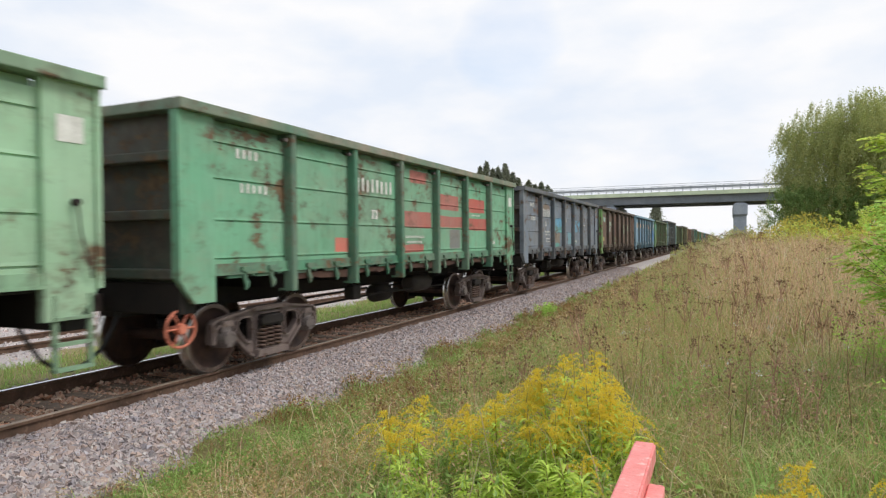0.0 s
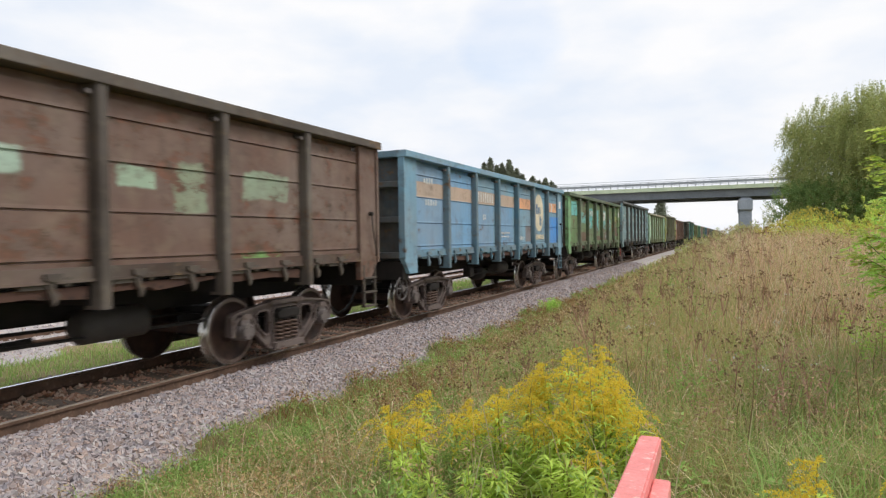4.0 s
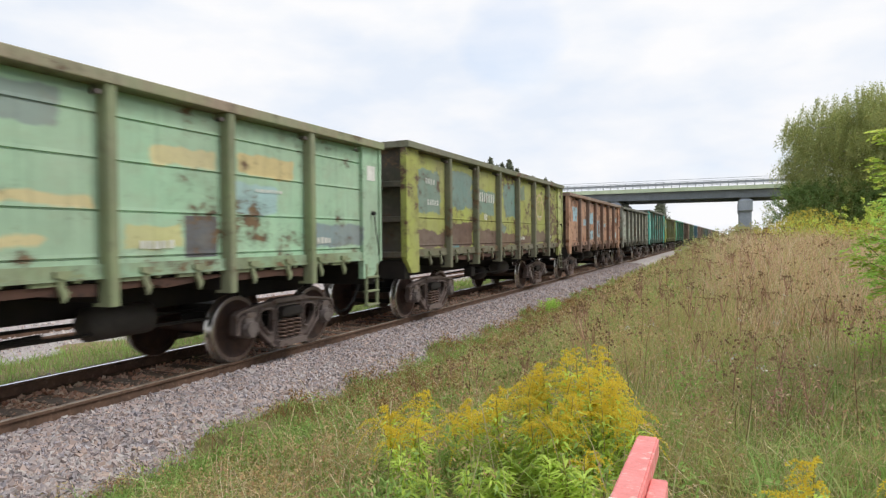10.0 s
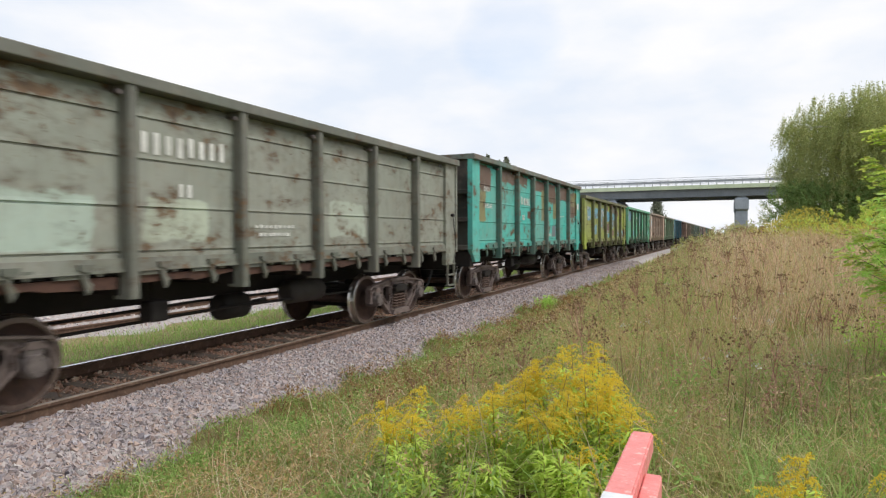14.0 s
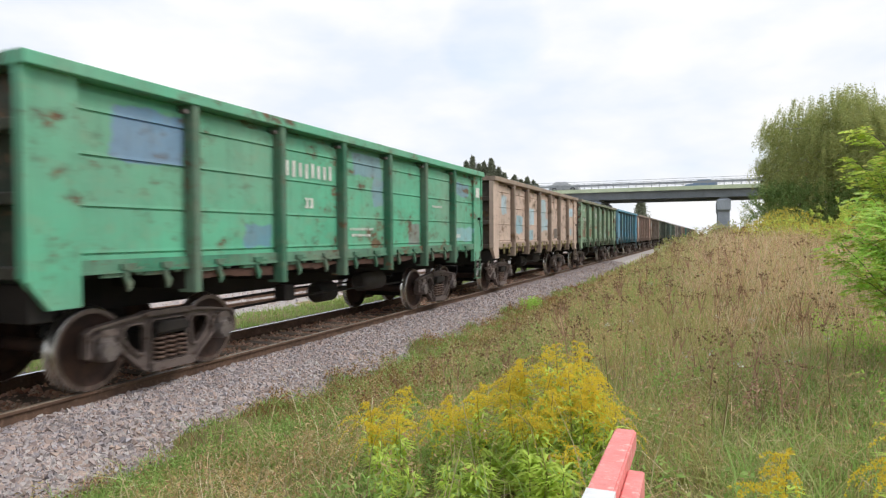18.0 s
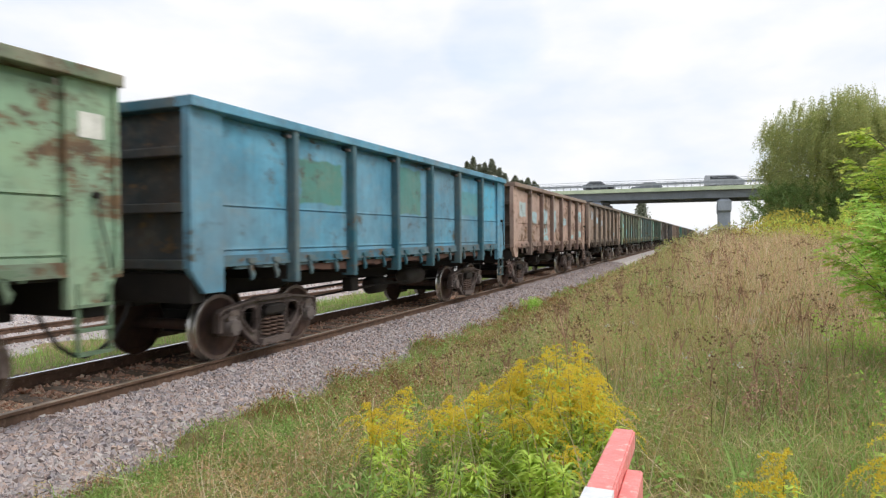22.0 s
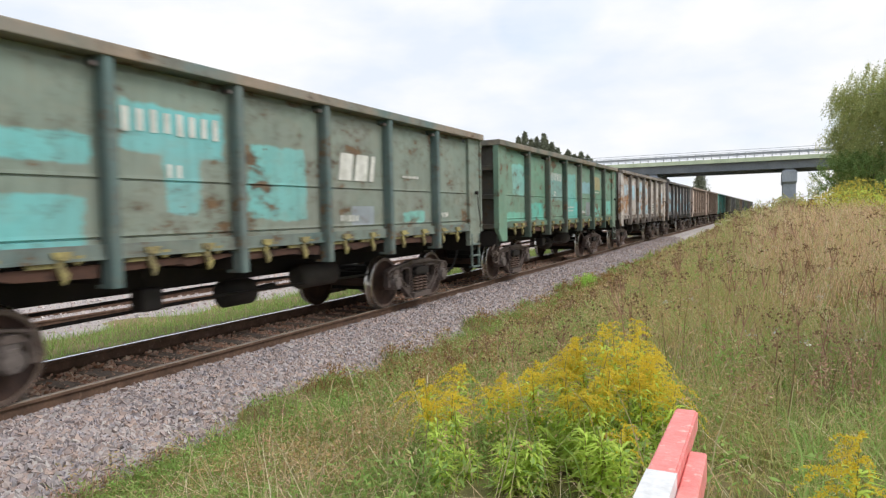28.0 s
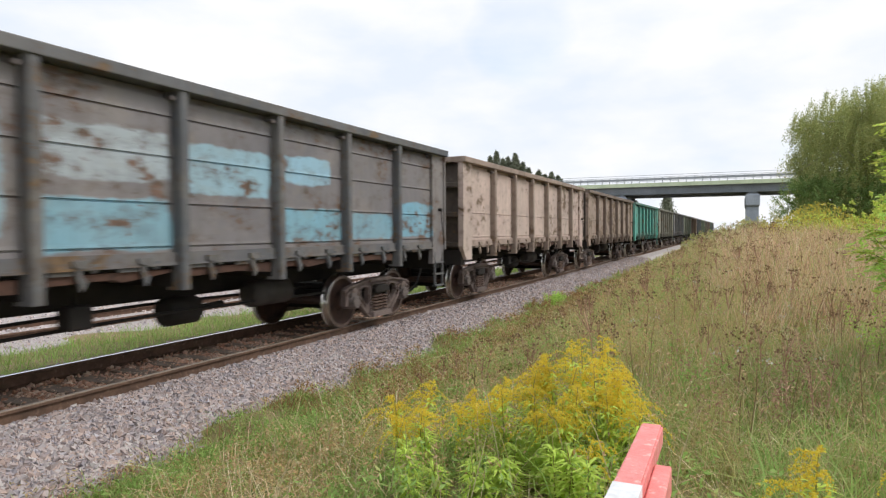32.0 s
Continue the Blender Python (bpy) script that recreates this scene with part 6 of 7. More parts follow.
def forbs(name, label, n, xr, yr, h, leaf, material, seed, cut=-0.4, per=26, scale=0.9):
    """Leafy weeds: upright wands set with small leaves at every angle."""
    rng = np.random.default_rng(seed)
    x, y = grown(n, xr, yr, rng, 1.3)
    k = patchy(x, y, rng, scale, cut)
    x, y = x[k], y[k]
    n = len(x)
    hh = rng.uniform(h[0], h[1], n) * (0.45 + 0.55 * sstep(2.6, 6.0, x))
    f = rng.random((n, per)) ** 0.7
    lx, ly = rng.normal(0, 0.22, n), rng.normal(0, 0.22, n)
    c = np.stack([x[:, None] + lx[:, None] * f * hh[:, None] + rng.normal(0, 0.035, (n, per)), y[:, None] + ly[:, None] * f * hh[:, None] + rng.normal(0, 0.035, (n, per)), height(x, y)[:, None] + f * hh[:, None]], 2).reshape(-1, 3)
    v, fc = leaf_quads(c, leaf * (1 + 0.035 * np.maximum(0, c[:, 1] - 6)), 0.32, rng)
    tagged(raw_mesh(name, v, fc, M[material]), label, "weeds", kind="stuff")


def build_forbs():
    forbs("leafy_weeds", "withering leafy weeds on the slope", 3600, (3.0, 6.8), (3.5, 28), (0.2, 0.6), 0.038, "forb", 61, -0.6, 26)
    forbs("leafy_weeds", "withering leafy weeds among the dry grass", 2600, (6.8, 12.5), (4.0, 28), (0.25, 0.7), 0.032, "forb", 71, -0.2, 26)
    forbs("green_weeds", "green leafy weeds on the slope", 3000, (2.6, 7.2), (2.6, 26), (0.15, 0.5), 0.05, "lush", 62, 0.2, 26, 1.4)
    forbs("brown_weeds", "dead brown weeds on the mound", 330, (5.5, 9.5), (5.0, 24), (0.35, 0.8), 0.04, "brownforb", 63, 0.1, 26, 1.1)
    forbs("dead_brown_clump", "dark clump of dead brown weeds", 40, (7.1, 8.1), (5.3, 7.2), (0.35, 0.65), 0.035, "brownforb", 64, -2, 40)
    forbs("dead_ballast_weeds", "dry brown weeds on the ballast shoulder", 90, (1.5, 2.5), (2.9, 4.1), (0.1, 0.24), 0.04, "brownforb", 73, -2, 24)
    forbs("toe_weeds", "mixed weeds creeping into the ballast", 420, (2.0, 2.9), (2.5, 22), (0.15, 0.5), 0.04, "forb", 74, 0.2, 22, 2.0)
    forbs("rusty_weeds", "rust-coloured weeds beside the ballast", 900, (2.2, 4.3), (6.5, 26), (0.25, 0.55), 0.045, "sorrel", 65, -0.3, 24, 1.2)
    forbs("low_weeds", "low mixed weeds near the path", 800, (2.6, 8.6), (1.6, 8), (0.06, 0.2), 0.035, "forb", 66, -0.3, 18, 1.7)
    forbs("low_weeds", "low green weeds near the ballast", 1500, (2.6, 5.6), (2.4, 9), (0.12, 0.36), 0.045, "lush", 68, 0.0, 22, 1.3)
    forbs("crest_weeds", "grey-green weeds standing along the crest", 240, (5.0, 9.2), (31, 42), (0.5, 1.15), 0.075, "weed", 75, -0.4, 40, 0.9)
    forbs("ballast_tuft", "fresh green tuft at the edge of the ballast", 18, (2.4, 2.8), (17.6, 18.5), (0.6, 0.9), 0.05, "feather", 69, -9, 60)
    forbs("feathery_plants", "bright green feathery plants beside the path", 220, (8.7, 11.5), (5.2, 10.5), (0.3, 0.7), 0.045, "feather", 67, -0.6, 46, 1.2)


def tansies(n, xr, yr, h, seed):
    """Dead tansies: branching brown stalks that end in flat clusters of dark buttons."""
    rng = np.random.default_rng(seed)
    x, y = grown(n, xr, yr, rng, 1.3)
    k = patchy(x, y, rng, 1.1, 0.0)
    V, F, C = [], [], []
    for a, b in zip(x[k], y[k]):
        hh = rng.uniform(h[0], h[1]) * float(0.6 + 0.4 * sstep(3.5, 6.5, a))
        foot = np.array([a, b, float(height(a, b)) - 0.02])
        lean = np.array([rng.normal(0, 0.1), rng.normal(0, 0.1), 1.0]) * hh
        fork = foot + lean * rng.uniform(0.6, 0.75)
        wd = 0.003 * (1 + 0.05 * b)
        ends = [foot + lean + np.array([rng.normal(0, 0.07), rng.normal(0, 0.07), rng.normal(0, 0.03)]) for _ in range(rng.integers(4, 9))]
        for p, q in [(foot, fork)] + [(fork, e) for e in ends]:
            i = len(V)
            u = np.array([wd, 0.35 * wd, 0]) * (2 if p is foot else 1)
            V += [p - u, p + u, q + u * 0.6, q - u * 0.6]
            F.append((i, i + 1, i + 2, i + 3))
        for e in ends:
            m = rng.integers(5, 12)
            C.append(e + rng.normal(0, 1, (m, 3)) * np.array([0.022, 0.022, 0.006]))
    tagged(raw_mesh("dead_tansy_stalks", np.array(V), np.array(F), M["brownforb"]), "branching dead brown tansy stalks on the slope", "weeds", kind="stuff")
    C = np.concatenate(C)
    v, f = leaf_quads(C, 0.017 * (1 + 0.03 * C[:, 1]), 0.9, rng)
    tagged(raw_mesh("dead_tansy_buttons", v, f, M["head"]), "flat clusters of dark dead tansy buttons", "weeds", kind="stuff")


def build_stalks():
    """Dead flower stalks with dark heads, and pale seed stalks."""
    rng = np.random.default_rng(21)
    tansies(300, (3.8, 8.6), (6.5, 26), (0.45, 0.85), 77)
    tansies(14, (6.9, 8.1), (5.6, 8.0), (0.5, 0.72), 78)
    x, y = grown(280, (4.2, 11.5), (5.0, 30), rng, 1.4)
    h = rng.uniform(0.55, 1.0, len(x)) * (0.6 + 0.4 * sstep(4, 7, x))
    tagged(blades("dead_stalks", x, y, h, 0.008 * (1 + 0.04 * y), 0.15, M["head"], rng), "dead brown flower stalks on the mound", "weeds", kind="stuff")
    c = []
    for i in range(len(x)):
        m = rng.integers(6, 18)
        z = float(height(x[i], y[i])) + h[i]
        c.append(np.stack([x[i] + rng.normal(0, 0.05, m), y[i] + rng.normal(0, 0.05, m), z - np.abs(rng.normal(0, 0.05, m))], 1))
    c = np.concatenate(c)
    v, f = leaf_quads(c, 0.026 * (1 + 0.02 * c[:, 1]), 0.8, rng)
    tagged(raw_mesh("dead_flower_heads", v, f, M["head"]), "small dark dead flower heads", "weeds", kind="stuff")
    x, y = grown(1500, (2.6, 12.5), (1.4, 26), rng, 1.3)
    h = rng.uniform(0.4, 1.05, len(x)) * (0.5 + 0.5 * sstep(2.4, 6, x))
    tagged(blades("seed_stalks", x, y, h, 0.006 * (1 + 0.06 * y), 0.45, M["straw"], rng), "thin pale seed stalks of grass", "grass", kind="stuff")
    x, y = grown(26, (3.0, 5.4), (2.6, 5.4), rng, 1.0)
    tagged(blades("tall_straws", x, y, rng.uniform(0.5, 0.95, 26), np.full(26, 0.009), 0.5, M["straw"], rng), "long single pale straws beside the ballast", "grass", kind="stuff")
    x, y = grown(600, (2.4, 9), (1.4, 14), rng, 1.2)
    k = patchy(x, y, rng, 2.2, 0.1)
    x, y = x[k], y[k]
    c = []
    for a, b in zip(x, y):
        m = rng.integers(10, 26)
        c.append(np.stack([a + rng.normal(0, 0.07, m), b + rng.normal(0, 0.07, m), float(height(a, b)) + rng.uniform(0.02, 0.22, m)], 1))
    v, f = leaf_quads(np.concatenate(c), 0.05, 0.45, rng)
    tagged(raw_mesh("low_herbs", v, f, M["lush"]), "low leafy green herbs", "weeds", kind="stuff")
    x, y = grown(34, (6, 11), (6, 18), rng, 1.2)
    c = np.concatenate([np.stack([a + rng.normal(0, 0.03, 9), b + rng.normal(0, 0.03, 9), np.full(9, float(height(a, b)) + 0.5) + rng.normal(0, 0.015, 9)], 1) for a, b in zip(x, y)])
    v, f = leaf_quads(c, 0.022, 0.8, rng)
    tagged(raw_mesh("white_umbels", v, f, mottled("white_petals", lin("e4e2dc"), lin("d0d0c4"), 9.0, 0.7, 0, 0.1)), "tiny white wild flowers", "flowers", kind="stuff")


def goldenrod(x, y, tip, seed, plume=1.0, reach=0.21):
    """One goldenrod: stem, leaves and an arching golden plume."""
    rng = np.random.default_rng(seed)
    z0 = float(height(x, y)) - 0.03
    h = tip - z0
    lx, ly = rng.normal(0, 0.06, 2)
    th = new("goldenrod")
    tagged(th, "yellow flowering goldenrod with narrow green leaves" if plume else "leafy green goldenrod shoot without flowers", "goldenrod", "goldenrods in the foreground")
    pt = lambda s: np.array([x + lx * s * s, y + ly * s * s, z0 + h * s])
    bm = bmesh.new()
    tube(bm, [pt(s) for s in (0, 0.3, 0.6, 0.85, 1.0)], [0.006, 0.005, 0.004, 0.003, 0.002], 5)
    part("stem", bm, M["stem"], th)
    V, F = [], []
    for s in np.linspace(0.08, 0.8, 90):
        a, L = rng.uniform(0, 6.28), rng.uniform(0.085, 0.15) * (1.15 - 0.4 * s)
        d, u = np.array([math.cos(a), math.sin(a), 0]), np.array([-math.sin(a), math.cos(a), 0])
        p, up = pt(s), rng.uniform(0.1, 0.7)
        k = len(V)
        for f, wd, lift in ((0, 0.002, 0), (0.45, 0.0095, up * 0.5), (1.0, 0.001, up * 0.55 - 0.15)):
            q = p + d * L * f + np.array([0, 0, L * lift])
            V += [q - u * wd, q + u * wd]
        F += [(k, k + 1, k + 3, k + 2), (k + 2, k + 3, k + 5, k + 4)]
    part_leaves = raw_mesh("leaves", np.array(V), np.array(F), M["goldleaf"], th)
    C = []
    side = rng.uniform(0, 6.28)
    for s in np.linspace(0.62, 0.995, int(22 * plume)):
        a = side + rng.normal(0, 1.1)
        L = (reach * (1.02 - s) / 0.38 + 0.035) * rng.uniform(0.6, 1.3)
        d, p = np.array([math.cos(a), math.sin(a), 0]), pt(s)
        m = int(18 + 420 * L)
        f = rng.random(m)
        rise = rng.uniform(0.55, 1.0)
        arch = rise * f - (rise + rng.uniform(-0.1, 0.45)) * f ** 2.4
        C.append(p + d * (L * f)[:, None] + np.stack([np.zeros(m), np.zeros(m), L * arch], 1) + rng.normal(0, 0.0034, (m, 3)))
    if C:
        v, f = leaf_quads(np.concatenate(C), 0.0105, 0.75, rng)
        raw_mesh("flower_plume", v, f, M["gold"], th)


# foot, foot and tip height of the flowering stems
GOLD = [(5.00, 4.28, 0.46), (5.08, 4.16, 0.40), (5.18, 4.30, 0.58), (5.24, 4.12, 0.46), (5.58, 4.30, 0.56), (5.68, 4.12, 0.52), (5.74, 4.42, 0.66),
        (5.86, 4.22, 0.66), (5.94, 4.44, 0.76), (6.02, 4.24, 0.76), (6.10, 4.12, 0.68), (6.12, 4.50, 0.84), (6.20, 4.34, 0.86), (6.28, 4.18, 0.82), (6.32, 4.46, 0.95), (6.38, 4.08, 0.76), (6.42, 4.30, 1.00),
        (6.48, 4.52, 0.98), (6.52, 4.18, 0.86), (6.57, 4.40, 0.93), (6.62, 4.08, 0.72), (6.66, 4.32, 0.82), (6.73, 4.44, 0.70), (5.42, 4.52, 0.40), (6.20, 3.95, 0.58), (6.46, 3.94, 0.64)]


def build_goldenrods():
    jit = random.Random(9)
    for i, (x, y, tip) in enumerate(GOLD):
        goldenrod(x, y, tip, 100 + i, 1.4 if i < 4 else 1.1, 0.26 if i < 4 else 0.23)
        if i % 4 == 1 and i > 9:
            goldenrod(x + jit.uniform(0.02, 0.12), y - jit.uniform(0.2, 0.45), tip - jit.uniform(0.1, 0.22), 150 + i)
    for i, (x, y, tip) in enumerate(((7.62, 2.9, 0.88), (7.66, 2.75, 0.74), (7.58, 2.65, 0.68), (8.12, 3.3, 0.96), (8.2, 3.2, 0.9), (8.3, 3.35, 0.99), (8.02, 3.1, 0.8))):
        goldenrod(x, y, tip, 200 + i, 1.15)
    for i in range(26):
        x = jit.uniform(5.2, 6.65)
        goldenrod(x, jit.uniform(3.5, 4.3), jit.uniform(0.22, 0.42) + 0.22 * max(0.0, x - 5.6), 240 + i, 0.0)
    # a patch of goldenrod far off on the crest
    rng = np.random.default_rng(5)
    n = 15000
    x, y = rng.uniform(8.2, 14.5, n), rng.uniform(23, 29, n)
    k = patchy(x, y, rng, 1.2, -0.1)
    x, y = x[k], y[k]
    c = np.stack([x, y, height(x, y) + rng.uniform(0.4, 1.4, len(x)) * (0.75 + 0.25 * np.sin(x * 2.1))], 1)
    v, f = leaf_quads(c, 0.075, 0.6, rng)
    tagged(raw_mesh("far_goldenrods", v, f, M["fargold"]), "patch of yellow goldenrods on the crest", "goldenrod", kind="stuff")
    c2 = c - np.array([0, 0, 0.3])
    v, f = leaf_quads(c2[::2], 0.12, 0.25, rng)
    tagged(raw_mesh("far_goldenrod_leaves", v, f, M["goldleaf"]), "green leaves under the far goldenrods", "goldenrod", kind="stuff")


def tree(name, label, base, h, crown_c, crown_r, leaves, leaf, material, bark, seed, weep=0.6, limbs=16, strands=240, trunk_r=0.16, group="", dome=False):
    """A tapered trunk with limbs and a crown of hanging or rising sprays of leaves."""
    rng = np.random.default_rng(seed)
    th = new(name)
    tagged(th, label, name.replace("_", " "), group)
    base, cc, cr = np.array(base, float), np.array(crown_c, float), np.array(crown_r, float)
    bm = bmesh.new()
    tp = [base + np.array([0, 0, -0.3]), base * 0.75 + cc * 0.25, base * 0.4 + cc * 0.6, cc + np.array([0.1, 0, cr[2] * 0.8])]
    tp[1][2], tp[2][2] = base[2] + h * 0.25, base[2] + h * 0.55
    tube(bm, tp, [trunk_r, trunk_r * 0.8, trunk_r * 0.5, 0.02], 8)
    tr = part("trunk", bm, M[bark], th)
    anchors = []
    for i in range(limbs):
        d = rng.normal(size=3)
        d[2] = abs(d[2]) * 0.6 - 0.15
        d /= np.linalg.norm(d)
        e = cc + d * cr * rng.uniform(0.65, 0.98)
        f = rng.uniform(0.25, 0.8)
        s = tp[1] * (1 - f) + tp[3] * f
        m = (s + e) / 2 + np.array([0, 0, 0.12 * h * rng.uniform(0, 1)])
        bm = bmesh.new()
        tube(bm, [s, m, e], [trunk_r * 0.35, trunk_r * 0.2, 0.012], 6)
        part("limb", bm, M[bark], th)
        anchors += [s * (1 - u) ** 2 + 2 * m * u * (1 - u) + e * u * u for u in rng.uniform(0.35, 1.0, 6)]
    C = []
    per = leaves // strands
    tufts = []
    while dome and len(tufts) < 120:
        f, a = rng.random() ** 0.8, rng.uniform(0, 2 * math.pi)
        wide = 0.84 + 0.16 * f / 0.7 if f < 0.7 else math.sqrt(max(0.0, 1 - ((f - 0.7) / 0.31) ** 2))
        r = wide * rng.uniform(0.45, 1.0) ** 0.5 * (1 + 0.07 * math.sin(3 * a + 5 * f))
        tufts.append(np.array([cc[0] + cr[0] * r * math.cos(a), cc[1] + cr[1] * r * math.sin(a), cc[2] - cr[2] + 2 * cr[2] * f * (1 + 0.05 * math.sin(4 * a))]))
    for i in range(strands):
        d = rng.normal(size=3)
        d /= np.linalg.norm(d)
        p = cc + d * cr * rng.uniform(0.25, 1.0) ** 0.5
        if i % 3 == 0:
            p = anchors[rng.integers(len(anchors))] + rng.normal(0, 0.12, 3) * cr
        L = rng.uniform(0.12, 0.3) * cr[2]
        if dome:
            k = rng.integers(len(tufts))
            p = tufts[k] + np.clip(rng.normal(0, 1.0, 3), -1.5, 1.5) * np.array([0.36, 0.36, 0.30])
            L = rng.uniform(0.12, 0.36) * cr[2]
        out = (p - cc) / cr
        f = rng.random(per)
        sway = rng.normal(0, 0.08 if dome else 0.25, 2)
        thin = np.array([0.5, 0.5, 1.0]) if dome else 1.0
        q = p + np.stack([f * L * (0.4 * out[0] + sway[0]), f * L * (0.4 * out[1] + sway[1]), f * L * ((1 - weep) - weep * 1.3)], 1) + rng.normal(0, 0.055, (per, 3)) * cr[2] * 0.5 * thin
        C.append(q)
    if dome:
        m = leaves // 4
        d = rng.normal(size=(m, 3))
        d *= (rng.random(m) ** 0.4 / np.linalg.norm(d, axis=1))[:, None]
        C.append(cc + d * cr * np.array([0.78, 0.78, 0.86]))
    v, f = leaf_quads(np.concatenate(C), leaf, 0.55, rng, weep * 0.6)
    raw_mesh("crown", v, f, M[material], th)
    return th


def spruce(x, y, z0, h, r, seed):
    rng = np.random.default_rng(seed)
    th = new("spruce")
    tagged(th, "grey-green spruce beyond the railway", "spruce", "spruces")
    bm = bmesh.new()
    tube(bm, [(x, y, z0), (x, y, z0 + h)], [0.2, 0.02], 7)
    part("trunk", bm, M["bark"], th)
    n = 6500
    s = rng.random(n) ** 0.8
    tier = np.floor(s * 26) / 26
    a = rng.uniform(0, 6.28, n)
    a = a + 0.25 * np.sin(a * 7 + tier * 40)
    rad = r * (1 - s) ** 0.72 * rng.random(n) ** 0.6 * (0.7 + 0.5 * np.sin(a * 5 + tier * 60))
    c = np.stack([x + rad * np.cos(a), y + rad * np.sin(a), z0 + h * (0.06 + 0.94 * s) - rad * 0.35], 1)
    v, f = leaf_quads(c, 0.55, 0.3, rng, 0.2)
    raw_mesh("needles", v, f, M["needle"], th)


def sapling(label, base, h, reach, n, material, seed):
    """A slender young tree whose arching shoots carry paired leaflets."""
    rng = np.random.default_rng(seed)
    th = new("sapling")
    tagged(th, label, "sapling", "saplings beside the path")
    base = np.array(base, float)
    bm = bmesh.new()
    tube(bm, [base + np.array([0, 0, -0.1]), base + np.array([0.04, 0, h * 0.5]), base + np.array([0, 0.03, h])], [0.02, 0.014, 0.004], 6)
    part("trunk", bm, M["bark"], th)
    P, D = [], []
    for i in range(n):
        f = 0.1 + 0.88 * (i + rng.random()) / n
        a = i * 2.4 + rng.normal(0, 0.3)
        L = reach * (1.12 - 0.75 * f) * rng.uniform(0.75, 1.15)
        out = np.array([math.cos(a), math.sin(a), 0])
        s = base + np.array([0, 0, h * f])
        rise = rng.uniform(0.9, 1.9)
        bend = lambda u: s + out * L * (0.85 * u) + np.array([0, 0, L * (rise * u - 0.4 * u * u)])
        bm = bmesh.new()
        tube(bm, [bend(u) for u in (0, 0.35, 0.7, 1.0)], [0.008, 0.006, 0.004, 0.002], 5)
        part("shoot", bm, M["bark"], th)
        for u in np.linspace(0.2, 1.0, 11):
            for side in (-1, 1):
                t = out * rng.uniform(0.4, 1.1) + side * np.array([-out[1], out[0], 0]) * rng.uniform(0.3, 1.0) + np.array([0, 0, rng.uniform(0.0, 0.9)])
                t /= np.linalg.norm(t)
                cross = np.cross(t, [0, 0, 1.0])
                k = np.repeat(np.linspace(0.04, rng.uniform(0.18, 0.3), 7), 2)
                sg = np.tile([-1.0, 1.0], 7)[:, None]
                P.append(bend(u) + k[:, None] * t + np.array([0, 0, -1.6]) * (k * k)[:, None])
                D.append(0.6 * t + sg * cross + np.array([0, 0, -0.4]) + rng.normal(0, 0.12, (14, 3)))
    P, D = np.concatenate(P), np.concatenate(D)
    D /= np.linalg.norm(D, axis=1)[:, None]
    m = len(P)
    D *= rng.uniform(0.05, 0.09, m)[:, None]
    U = np.cross(D, [0, 0, 1.0] + rng.normal(0, 0.35, (m, 3)))
    U *= 0.4
    V = np.stack([P, P + D * 0.45 + U * 0.5, P + D, P + D * 0.45 - U * 0.5], 1).reshape(-1, 3)
    raw_mesh("leaves", V, np.arange(4 * m).reshape(-1, 4), M[material], th)


